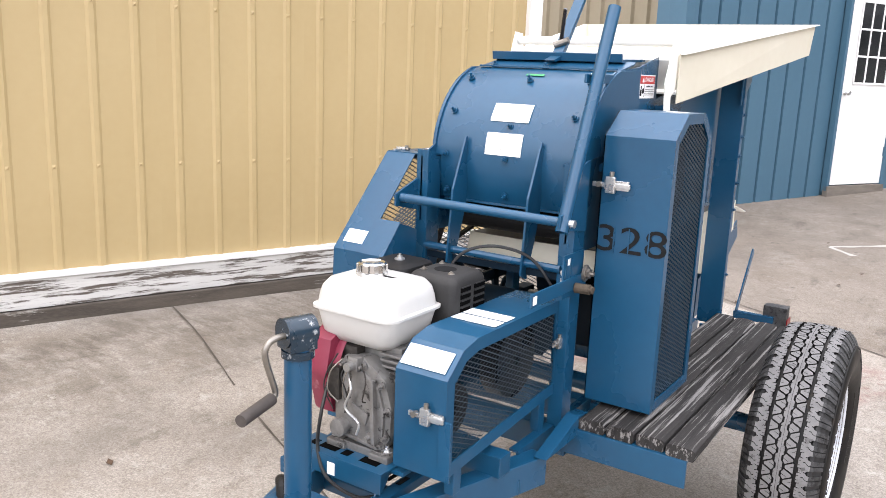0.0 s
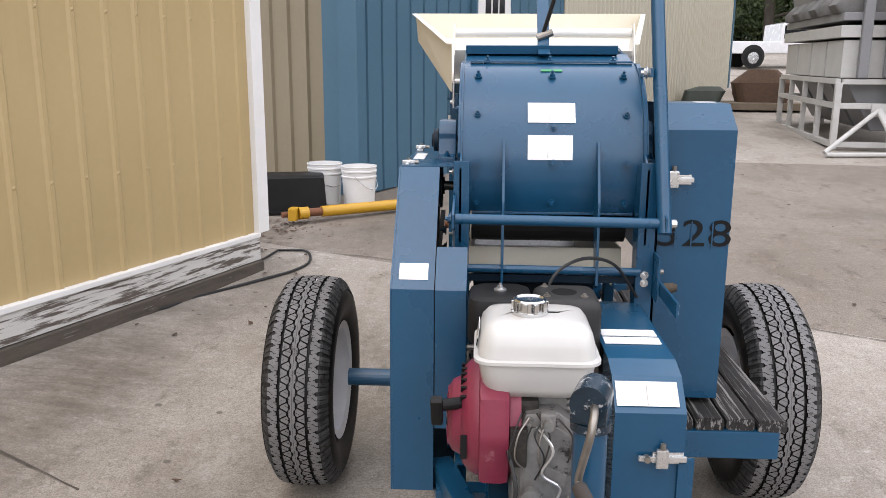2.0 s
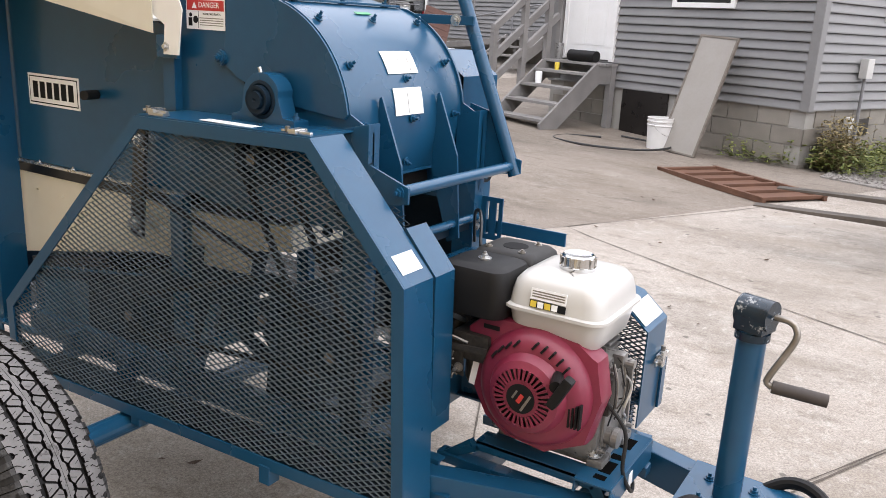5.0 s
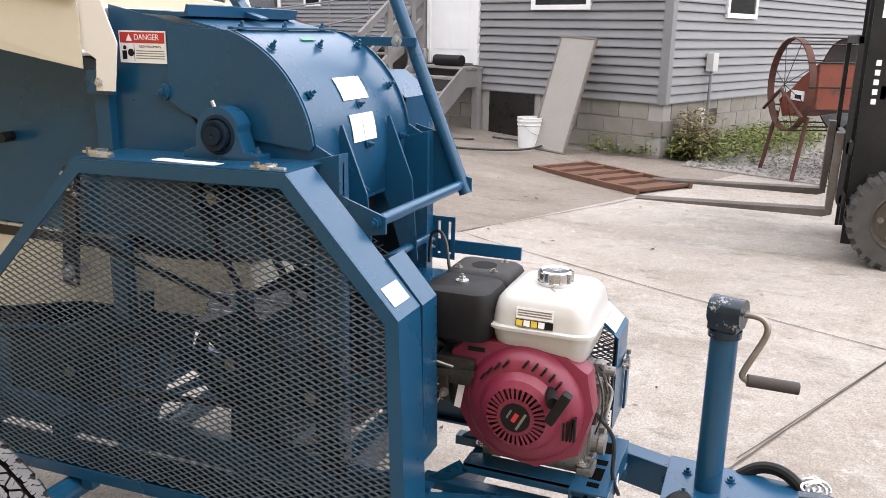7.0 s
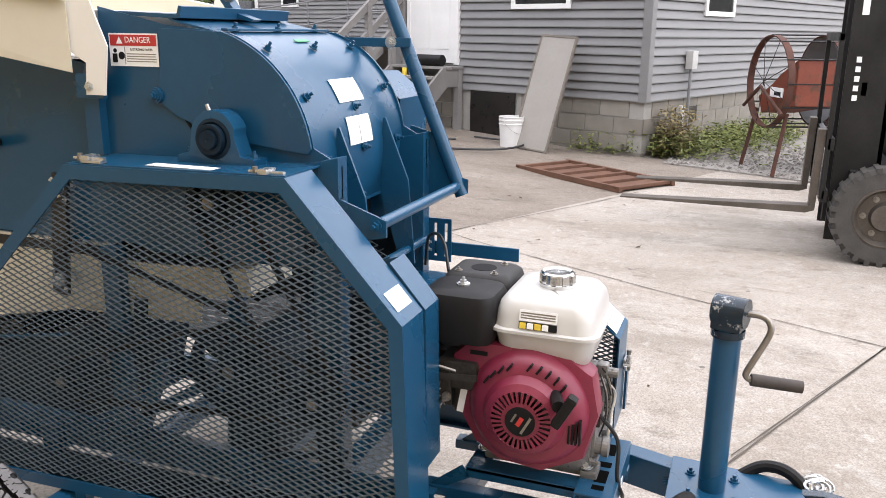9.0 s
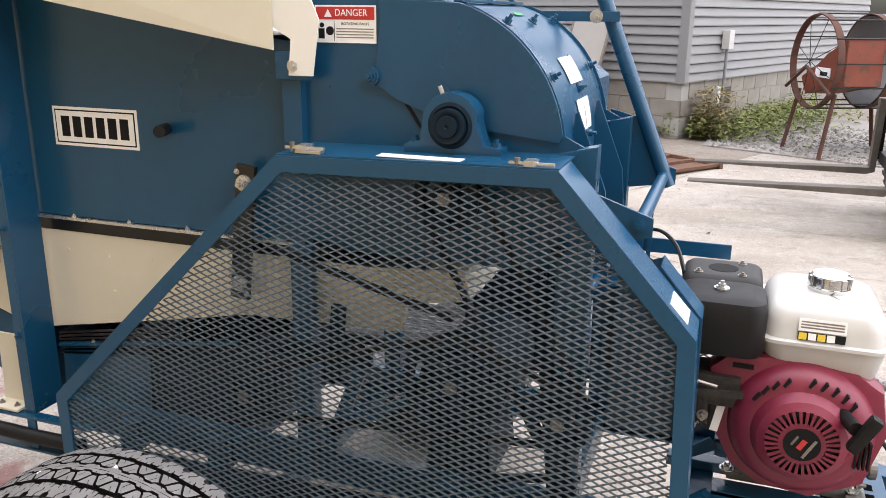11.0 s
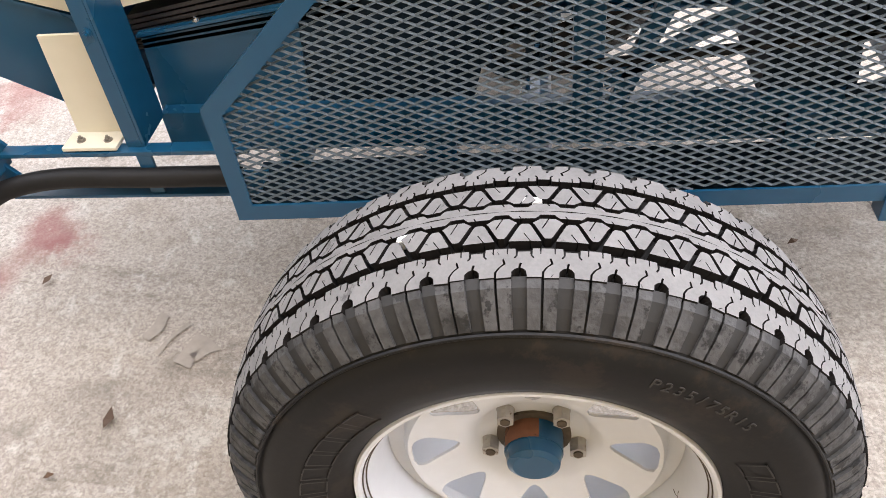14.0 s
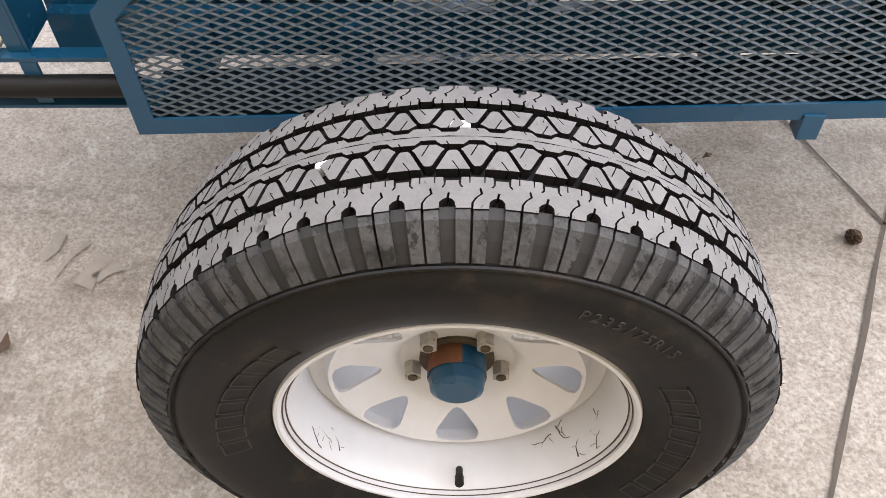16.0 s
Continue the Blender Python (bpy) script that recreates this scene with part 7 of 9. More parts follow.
# ---------------------------------------------------------------- things along the yellow wall
BUCKET = paint("white_bucket_plastic", (0.595, 0.586, 0.561), (0.680, 0.671, 0.654), 0.4, scale=8, fine=60, bump=0.05, wear=(0.383, 0.357, 0.315), wear_at=0.74)
YPIPE = paint("yellow_pipe_enamel", (0.409, 0.218, 0.0099), (0.495, 0.277, 0.0198), 0.4, scale=8, fine=60, bump=0.08, wear=(0.165, 0.0792, 0.0198), wear_at=0.7)
LEAF = paint("dead_leaves", (0.0396, 0.0231, 0.0132), (0.0924, 0.0528, 0.0297), 0.9, scale=20, fine=90, bump=0.2)


def bucket(x, y, label, group=""):
    b = thing("bucket", label, "bucket", group)
    bm = lathe(bmesh.new(), [(0.0, 0.0), (0.0, 0.128), (0.004, 0.132), (0.27, 0.148), (0.274, 0.155), (0.285, 0.156), (0.290, 0.149), (0.318, 0.151), (0.322, 0.158), (0.335, 0.158), (0.338, 0.152), (0.360, 0.153), (0.366, 0.159), (0.372, 0.157), (0.372, 0.148), (0.340, 0.145), (0.02, 0.126), (0.02, 0.0)], 36, "z")
    smooth(part("bucket_shell", bm, BUCKET, b), 30)
    part("bail", pipe([(0.160 * math.cos(a), -0.02 - 0.150 * math.sin(a) * 0.5 - 0.06 * math.sin(a), 0.33 - 0.16 * math.sin(a)) for a in [math.pi * k / 16 for k in range(17)]], 0.0025, 5), ZINC, b)
    b.matrix_basis = pose(x, y, rise(x, y), 0, 0, random.Random(x).uniform(0, 360))
    return b


bucket(-1.60, 4.64, "white plastic bucket by the blue wall", "buckets by the wall")
bk = bucket(-1.27, 4.50, "white plastic bucket with a grey label", "buckets by the wall")
tub = thing("plastic_tub", "black plastic tub lying on its side", "tub")
bm = stack([rounded(-0.28, 0.28, -0.20, 0.20, 0.05, 0.0), rounded(-0.26, 0.26, -0.18, 0.18, 0.05, 0.30), rounded(-0.24, 0.24, -0.16, 0.16, 0.04, 0.315)])
smooth(part("tub_shell", bm, BLACKP, tub), 40)
bm = stack([rounded(-0.30, 0.30, -0.22, 0.22, 0.05, 0.0), rounded(-0.30, 0.30, -0.22, 0.22, 0.05, 0.025)])
part("tub_rim", bm, BLACKP, tub)
tub.matrix_basis = pose(-1.82, 4.36, rise(-1.82, 4.36), 0, 0, 12)
pp = thing("yellow_pipe", "yellow painted steel tube with rusty fittings lying on concrete", "pipe")
z0, z1 = rise(-1.7, 3.84) + 0.085, rise(-0.72, 4.46) + 0.06
a, b = Vector((-1.50, 3.95, z0)), Vector((-0.80, 4.41, z1))
smooth(part("pipe_tube", C(a, b, 0.045, 24), YPIPE, pp), 40)
d = (b - a).normalized()
bm = C(b, b + d * 0.05, 0.055, 24)
smooth(part("pipe_collar", bm, YPIPE, pp), 40)
part("pipe_end", C(b + d * 0.05, b + d * 0.12, 0.028, 16), RUST, pp)
part("pipe_joint", C(a - d * 0.12, a, 0.034, 18), RUST, pp)
bm = C(a - d * 0.20, a - d * 0.12, 0.050, 18)
box(bm, (-0.035, -0.06, -0.05), (0.035, 0.06, 0.05), 0.012, Matrix.Translation(a - d * 0.24))
part("pipe_yoke", bm, YPIPE, pp)
part("pipe_fork", C(a - d * 0.34, a - d * 0.25, 0.024, 12), RUST, pp)

rnd = random.Random(11)
V, F = [], []
for k in range(330):
    u = rnd.random()
    x, y = (-1.75 + rnd.gauss(0, 0.16), 3.75 + rnd.gauss(0, 0.22)) if u < 0.45 else (rnd.uniform(-2.4, -1.3), rnd.uniform(1.2, 4.4)) if u < 0.6 else (rnd.uniform(-1.5, 6), rnd.uniform(-1.2, 7))
    r, a0 = rnd.uniform(0.006, 0.020), rnd.uniform(0, 6.28)
    z = rise(x, y) + 0.006
    i = len(V)
    for q in range(4):
        V.append((x + r * (1.5 if q % 2 else 0.7) * math.cos(a0 + q * 1.57), y + r * (1.5 if q % 2 else 0.7) * math.sin(a0 + q * 1.57), z + rnd.uniform(0, 0.010)))
    F += [(i, i + 1, i + 2), (i, i + 2, i + 3)]
tagged(raw("leaf_litter", V, F, LEAF), "small dead leaves and grit scattered on concrete", "leaves", kind="stuff")
cord = thing("power_cord", "black cord lying along the wall base", "cord")
pts = [(-1.62, 2.98), (-1.42, 2.97), (-1.34, 2.70), (-1.40, 2.48), (-1.56, 2.27), (-1.85, 1.90), (-1.94, 1.65), (-2.18, 1.42), (-2.33, 1.09), (-2.44, 0.90), (-2.66, 0.35), (-2.9, -0.3), (-3.15, -1.0)]
part("cord_line", pipe(spline([(x, y, rise(x, y) + 0.012) for x, y in pts], 8), 0.009, 6), WIRE, cord)
cord2 = thing("power_cord", "black cord tucked along the wall base", "cord")
part("cord_line", pipe(spline([(x, y, rise(x, y) + 0.012) for x, y in ((-1.62, 2.98), (-1.70, 2.63), (-1.90, 2.2), (-2.12, 1.8), (-2.36, 1.4), (-2.56, 0.95), (-2.85, 0.2), (-3.1, -0.5))], 8), 0.008, 6), WIRE, cord2)
stick = thing("twig", "thin dark stick on the concrete", "stick")
part("twig_rod", pipe([(3.02, 1.90, rise(3, 1.9) + 0.01), (3.2, 1.87, rise(3.2, 1.87) + 0.012), (3.34, 1.80, rise(3.3, 1.8) + 0.01)], 0.008, 6), LEAF, stick)
cone = thing("pine_cone", "small brown pine cone on concrete", "pine cone")
bm = bmesh.new()
for k in range(40):
    a, h = k * 2.4, k / 40
    r = 0.020 * math.sin(math.pi * (0.15 + 0.8 * h))
    box(bm, (-0.005, -0.006, -0.002), (0.007, 0.006, 0.002), 0, pose(r * math.cos(a), r * math.sin(a), 0.004 + 0.036 * h, 0, -25, math.degrees(a)))
part("cone_body", bm, LEAF, cone)
cone.matrix_basis = pose(-0.24, -0.74, rise(-0.24, -0.74) + 0.001, 20, 0, 0) @ Matrix.Scale(0.62, 4)

# painted marks on the concrete
MARK = paint("worn_white_paint", (0.409, 0.396, 0.363), (0.330, 0.310, 0.271), 0.9, scale=10, fine=90, bump=0.2)
ground_strip("ground_mark", [(0.15, 4.35), (0.75, 4.85)], 0.045, MARK, "worn white paint line", 0.003, 3, 0.4, category="line")
ground_strip("ground_mark", [(0.15, 4.35), (0.34, 4.15)], 0.045, MARK, "worn white paint line", 0.003, 4, 0.4, category="line")


# ---------------------------------------------------------------- forklifts
ORANGE = paint("orange_enamel", (0.343, 0.0409, 0.0099), (0.422, 0.0594, 0.0145), 0.4, scale=4, fine=40, bump=0.05)
BLACKS = paint("black_forklift_steel", (0.0092, 0.0092, 0.0092), (0.0231, 0.0224, 0.0211), 0.45, spec=0.25, scale=5, fine=60, bump=0.1)
FORKM = paint("worn_fork_steel", (0.066, 0.0561, 0.0462), (0.145, 0.125, 0.106), 0.5, metal=0.5, scale=8, fine=60, bump=0.15)
DUSTY = paint("dusty_rubber", (0.033, 0.0304, 0.0277), (0.0759, 0.0706, 0.0634), 0.85, scale=10, fine=90, bump=0.3)


def forklift(label, at, turn, lift, size=1.0):
    """Front towards +y, origin on the ground below the front axle."""
    f = thing("forklift", label, "forklift", "forklifts")
    part("chassis", P([(0.30, 0.20), (0.30, 0.46), (0.10, 0.62), (-0.15, 0.62), (-0.20, 0.42), (-0.62, 0.42), (-0.80, 0.62), (-0.84, 0.86), (-1.40, 0.86), (-1.40, 0.28), (-0.4, 0.18)], -0.46, 0.46, "x", 0.02), BLACKS, f)
    part("side_panel", P([(-0.30, 0.22), (-0.62, 0.42), (-0.80, 0.64), (-0.84, 0.92), (-1.42, 0.92), (-1.42, 0.55), (-1.22, 0.55), (-1.05, 0.30), (-0.95, 0.22)], -0.50, 0.50, "x", 0.02), ORANGE, f, "orange side panel")
    part("counterweight", P([(-1.40, 0.30), (-1.40, 0.98), (-1.62, 0.95), (-1.72, 0.75), (-1.70, 0.34)], -0.50, 0.50, "x", 0.05), ORANGE, f, "orange counterweight")
    part("hood", B((-0.38, -1.30, 0.86), (0.38, -0.55, 1.00), 0.04), BLACKS, f)
    part("seat", box(box(bmesh.new(), (-0.24, -0.95, 1.00), (0.24, -0.50, 1.10), 0.03), (-0.24, -1.05, 1.08), (0.24, -0.93, 1.50), 0.03), BLACKP, f)
    for x in (-0.44, 0.44):
        part("guard_post", pipe([(x, 0.12, 0.60), (x, 0.09, 1.05), (x, -0.30, 2.02)], 0.045, 8), BLACKS, f)
        part("guard_post", pipe([(x, -1.40, 0.90), (x, -1.36, 2.00)], 0.035, 8), BLACKS, f)
        part("roof_rail", B((x - 0.03, -1.42, 2.0), (x + 0.03, -0.28, 2.06), 0.01), STEEL, f)
    for k in range(6):
        part("roof_bar", B((-0.44, -1.38 + 0.20 * k, 2.01), (0.44, -1.34 + 0.20 * k, 2.045), 0.005), STEEL, f)
    part("dash", B((-0.40, -0.14, 0.60), (0.40, 0.12, 1.12), 0.03), BLACKS, f)
    part("steering_wheel", pipe([(0.15 * math.cos(a) - 0.05, -0.33 + 0.06 * math.sin(a), 1.18 + 0.14 * math.sin(a)) for a in [math.tau * k / 20 for k in range(21)]], 0.013, 6), BLACKP, f)
    for x in (-0.36, 0.24):
        part("mast_channel", box(box(bmesh.new(), (x, 0.22, 0.10), (x + 0.02, 0.50, 2.25), 0.003), (x, 0.22, 0.10), (x + 0.12, 0.25, 2.25), 0.003), BLACKS, f)
    for x in (-0.24, 0.15):
        part("inner_mast", B((x, 0.38, 0.12), (x + 0.09, 0.48, 2.0), 0.004), BLACKS, f)
    part("lift_cylinder", C((-0.10, 0.42, 0.15), (-0.10, 0.42, 1.5), 0.03, 12), ZINC, f)
    part("hose", pipe([(0.12, 0.40, 0.4), (0.13, 0.41, 1.2), (0.12, 0.42, 1.95)], 0.012, 6), BLACKP, f)
    for z in (0.25, 1.05, 1.95):
        part("mast_tie", B((-0.36, 0.36, z), (0.36, 0.40, z + 0.09), 0.004), BLACKS, f)
    for z in (lift + 0.08, lift + 0.42):
        part("carriage_bar", B((-0.50, 0.52, z), (0.50, 0.56, z + 0.08), 0.004), BLACKS, f)
    for x in (-0.50, 0.46):
        part("backrest_bar", B((x, 0.54, lift + 0.1), (x + 0.05, 0.57, lift + 1.15), 0.004), BLACKS, f)
    part("backrest_top", B((-0.50, 0.54, lift + 1.1), (0.50, 0.57, lift + 1.15), 0.004), BLACKS, f)
    for x in (-0.47, 0.36):
        part("fork", P([(0.57, lift + 0.55), (0.62, lift + 0.55), (0.625, lift + 0.05), (1.85, lift + 0.018), (1.85, lift + 0.008), (0.64, lift), (0.585, lift + 0.02)], x, x + 0.11, "x", 0.004), FORKM, f, "worn steel fork")
    for x, y, r, w in ((-0.50, 0.18, 0.315, 0.20), (0.50, 0.18, 0.315, 0.20), (-0.46, -1.28, 0.265, 0.16), (0.46, -1.28, 0.265, 0.16)):
        s = 1 if x > 0 else -1
        wh = part("wheel", bmesh.new() and lathe(bmesh.new(), [(x - w / 2, r * 0.62), (x - w / 2, r * 0.92), (x - w / 2 + 0.02, r), (x + w / 2 - 0.02, r), (x + w / 2, r * 0.92), (x + w / 2, r * 0.62)], 40, centre=(0, y, r)), DUSTY, f)
        for k in range(26):
            a = 360 / 26 * k
            part("lug", B((x - w / 2 - 0.004, -0.016, r - 0.03), (x + w / 2 + 0.004, 0.016, r + 0.008), 0, pose(0, y, r, a, 0, 0)), DUSTY, wh)
        bm = lathe(bmesh.new(), [(x + s * w * 0.46, r * 0.63), (x + s * w * 0.48, r * 0.58), (x + s * w * 0.2, r * 0.5), (x + s * w * 0.2, r * 0.30), (x + s * w * 0.42, r * 0.26), (x + s * w * 0.44, 0.0)], 32, centre=(0, y, r))
        smooth(part("wheel_rim", bm, FORKM, wh), 40)
        for k in range(6):
            a = math.tau * k / 6
            part("wheel_nut", bolt(bmesh.new(), (x + s * w * 0.2, y + r * 0.40 * math.cos(a), r + r * 0.40 * math.sin(a)), (s, 0, 0), 0.014, 0.02), STEEL, wh)
    part("fender", P([(0.10, 0.75), (-0.10, 0.74), (-0.36, 0.60), (-0.34, 0.57), (-0.09, 0.705), (0.10, 0.715)], -0.60, -0.42), BLACKS, f)
    part("fender", P([(0.10, 0.75), (-0.10, 0.74), (-0.36, 0.60), (-0.34, 0.57), (-0.09, 0.705), (0.10, 0.715)], 0.42, 0.60), BLACKS, f)
    part("tilt_arm", B((-0.40, 0.05, 0.52), (-0.36, 0.40, 0.58), 0.01), BLACKS, f)
    part("mast_sticker", B((-0.3625, 0.41, 1.55), (-0.360, 0.45, 1.66)), LABEL, f)
    for k in range(5):
        part("mast_mark", B((-0.3625, 0.415, 1.02 + 0.060 * k), (-0.360, 0.445, 1.055 + 0.060 * k)), LABEL, f, "plain pale bar")
    f.matrix_basis = pose(*at, 0, 0, turn) @ Matrix.Scale(size, 4)
    return f


forklift("orange and black forklift parked in the yard", (8.84, 9.95, rise(8.84, 9.95)), 84, 0.32, 0.92)
forklift("black mast forklift with forks low over the concrete", (4.62, -2.45, rise(4.62, -2.45)), 0, 0.29)


# ---------------------------------------------------------------- far yard machinery
GREYM = paint("grey_machine_paint", (0.158, 0.158, 0.162), (0.218, 0.218, 0.221), 0.45, scale=2, fine=30, bump=0.05)
OFFWHITE = paint("worn_white_steel", (0.390, 0.383, 0.360), (0.510, 0.503, 0.480), 0.5, scale=4, fine=50, bump=0.1, wear=(0.150, 0.112, 0.075), wear_at=0.72)
CANVAS = paint("grey_canvas", (0.0858, 0.0825, 0.0792), (0.158, 0.155, 0.145), 0.9, scale=5, fine=60, bump=0.6, depth=0.02)
cnd = thing("seed_cleaner", "grey seed cleaning machine with canvas bellows on a white frame", "machine")
W, Lg = 1.5, 3.6
for x in (0, W / 2 - 0.06, W - 0.08):
    for y in (0, Lg - 0.08):
        part("frame_leg", B((x, y, 0.02), (x + 0.08, y + 0.08, 0.88), 0.005), OFFWHITE, cnd)
for y in (0.9, 1.8, 2.7):
    for x in (0, W - 0.08):
        part("frame_leg", B((x, y, 0.02), (x + 0.07, y + 0.07, 0.88), 0.005), OFFWHITE, cnd)
for z in (0.05, 0.55, 0.86):
    for x in (0.003, W - 0.077):
        part("frame_rail", B((x, 0.08, z), (x + 0.07, Lg - 0.08, z + 0.07), 0.005), OFFWHITE, cnd)
    for y in (0.003, Lg - 0.077):
        part("frame_rail", B((0.08, y, z), (W - 0.08, y + 0.07, z + 0.07), 0.005), OFFWHITE, cnd)
part("frame_box", B((0.45, -0.03, 0.45), (0.78, 0.0, 0.62), 0.01), OFFWHITE, cnd)
part("fan_motor", C((1.0, 0.5, 0.25), (1.4, 0.5, 0.25), 0.12, 20), BLACKS, cnd)
for k in range(4):
    part("hopper_cone", P([(0.15 + 0.32 * 0, 0.93), (1.35, 0.93), (0.95, 0.25), (0.55, 0.25)], 0.25 + 0.85 * k, 0.95 + 0.85 * k, "y", 0.01), GREYM, cnd)
for k in range(4):
    part("lower_body", B((0.06, 0.10 + 0.86 * k, 0.94), (W - 0.06, 0.90 + 0.86 * k, 1.42), 0.02), OFFWHITE, cnd)
part("sieve_deck", B((0.0, 0.05, 1.45), (W, Lg - 0.1, 1.60), 0.01), OFFWHITE, cnd)
part("sieve_deck", B((0.02, 0.05, 1.66), (W - 0.02, Lg - 0.1, 1.76), 0.01), GREYM, cnd)
for k in range(6):
    bm = stack([rounded(-0.02 - 0.03 * (k % 2), W + 0.02, 0.12 + 0.55 * k, 0.60 + 0.55 * k, 0.1, 1.76), rounded(-0.08, W + 0.06, 0.10 + 0.55 * k, 0.63 + 0.55 * k, 0.14, 1.86), rounded(0.06, W - 0.08, 0.15 + 0.55 * k, 0.58 + 0.55 * k, 0.1, 2.02)])
    smooth(part("bellows", bm, CANVAS, cnd, "sagging grey canvas sleeve"), 60)
part("top_hood", P([(0.1, 1.95), (1.4, 1.95), (1.5, 2.12), (1.42, 2.36), (0.35, 2.36), (0.05, 2.15)], 0.2, Lg - 0.2, "y", 0.02), GREYM, cnd)
for x in (0.30, 1.30):
    part("end_post", B((x - 0.06, -0.03, 0.94), (x + 0.06, 0.06, 2.42), 0.01), GREYM, cnd)
part("end_beam", B((0.22, -0.03, 2.32), (1.42, 0.06, 2.44), 0.01), GREYM, cnd)
part("end_window", P([(0.42, 2.06), (1.2, 2.02), (1.22, 2.24), (0.46, 2.28)], -0.01, 0.2, "y", 0.02), CANVAS, cnd)
part("control_box", B((0.52, -0.16, 0.96), (1.02, -0.035, 1.78), 0.015), GREYM, cnd)
part("control_panel", P([(-0.20, 1.70), (-0.035, 1.70), (-0.035, 1.90), (-0.12, 1.90)], 0.50, 1.04, "x", 0.01), GREYM, cnd)
for k in range(5):
    part("gauge", C((0.58 + 0.095 * k, -0.165, 1.80), (0.58 + 0.095 * k, -0.185, 1.805), 0.03, 14), LABEL if k < 3 else INK, cnd)
part("switch_row", B((0.66, -0.165, 1.60), (0.90, -0.160, 1.66)), INK, cnd)
part("box_mark", B((0.68, -0.163, 1.38), (0.86, -0.160, 1.41)), LABEL, cnd, "plain pale bar")
part("block", B((W - 0.25, -0.15, 0.0), (W + 0.05, 0.05, 0.10), 0.01), GREYWOOD, cnd)
cnd.matrix_basis = pose(4.36, 8.42, rise(4.4, 8.5) - 0.01, 0.5, 0, -8)
af = thing("tow_frame", "white steel A-frame lying in front of the machine", "frame")
z = rise(4.5, 7.9)
for p, q in (((4.05, 7.75, z + 0.03), (5.0, 7.85, z + 0.03)), ((4.05, 7.80, z + 0.05), (4.85, 8.25, z + 0.55)), ((5.0, 7.85, z + 0.03), (4.85, 8.25, z + 0.55)), ((5.05, 7.9, z + 0.05), (4.88, 8.28, z + 0.57))):
    part("frame_tube", C(p, q, 0.03, 10), OFFWHITE, af)

BROWN = paint("brown_container_paint", (0.0495, 0.0363, 0.0251), (0.0792, 0.0594, 0.0429), 0.6, scale=2, fine=30, bump=0.1)
ORSTRIPE = paint("faded_orange_paint", (0.330, 0.0396, 0.0132), (0.396, 0.0594, 0.0198), 0.6, scale=3, fine=30, bump=0.1)
ct = thing("cargo_bin", "brown ribbed steel bin with faded orange painted band", "container")
part("bin_body", B((0, 0, 0.12), (4.2, 2.4, 1.95)), BROWN, ct)
for k in range(14):
    part("bin_rib", B((0.30 * k, -0.05, 0.12), (0.30 * k + 0.06, 0.0, 1.95), 0.005), BROWN, ct)
part("bin_rail", B((-0.02, -0.06, 1.93), (4.22, 0.02, 2.02), 0.005), BROWN, ct)
for k in range(9):
    part("orange_band", B((0.07 + 0.30 * k, -0.012, 0.85), (0.29 + 0.30 * k, -0.004, 1.15)), ORSTRIPE, ct)
part("orange_band", B((1.57, -0.014, 0.60), (1.79, -0.006, 1.35)), ORSTRIPE, ct)
for x in (0.2, 3.8):
    part("bin_skid", B((x, 0.0, 0.0), (x + 0.2, 2.4, 0.12)), BLACKS, ct)
ct.matrix_basis = pose(11.25, 18.75, rise(12, 18.5) - 0.05, 0, 0, -24)
REDM = paint("red_machinery_paint", (0.251, 0.0231, 0.0165), (0.330, 0.0462, 0.0297), 0.5, scale=4, fine=40, bump=0.1)
rm = thing("farm_implement", "red steel farm implement stored behind the bin", "implement")
for k in range(5):
    part("frame_beam", B((0.0, 0.5 * k, 1.9 + 0.1 * (k % 2)), (3.2, 0.5 * k + 0.1, 2.05 + 0.1 * (k % 2)), 0.01), REDM, rm)
for x in (0.2, 1.2, 2.2, 3.0):
    part("frame_post", B((x, 0.2, 0.0), (x + 0.1, 0.3, 2.6 if x > 2 else 2.1), 0.01), REDM if x > 1.5 else RUST, rm)
    part("tine", pipe(spline([(x, 0.1, 2.0), (x - 0.1, -0.2, 1.7), (x, -0.3, 1.2), (x + 0.1, -0.1, 0.6)]), 0.03, 6), RUST, rm)
part("implement_top", B((2.0, 0.1, 2.55), (3.3, 0.5, 2.7), 0.02), REDM, rm)
part("implement_arm", pipe([(0.0, 0.2, 2.1), (-0.4, 0.2, 2.35), (0.4, 0.3, 2.4), (1.5, 0.3, 2.2)], 0.05, 8), REDM, rm)
rm.matrix_basis = pose(14.2, 18.4, rise(14.5, 18.6), 0, 0, -35) @ Matrix.Scale(0.72, 4)
cr = thing("steel_rack", "black steel rack with hanging gear", "rack")
for x in (0, 0.5, 1.0, 1.5):
    part("rack_post", B((x, 0, 0), (x + 0.06, 0.06, 1.95), 0.005), BLACKS, cr)
for z in (0.3, 0.9, 1.5, 1.9):
    part("rack_rail", B((0.0, 0.062, z), (1.56, 0.11, z + 0.06), 0.005), BLACKS, cr)
part("rack_load", B((0.2, 0.12, 0.33), (1.4, 0.9, 1.6), 0.1), BLACKS, cr)
cr.matrix_basis = pose(12.9, 16.9, rise(13, 17), 0, 0, -30)


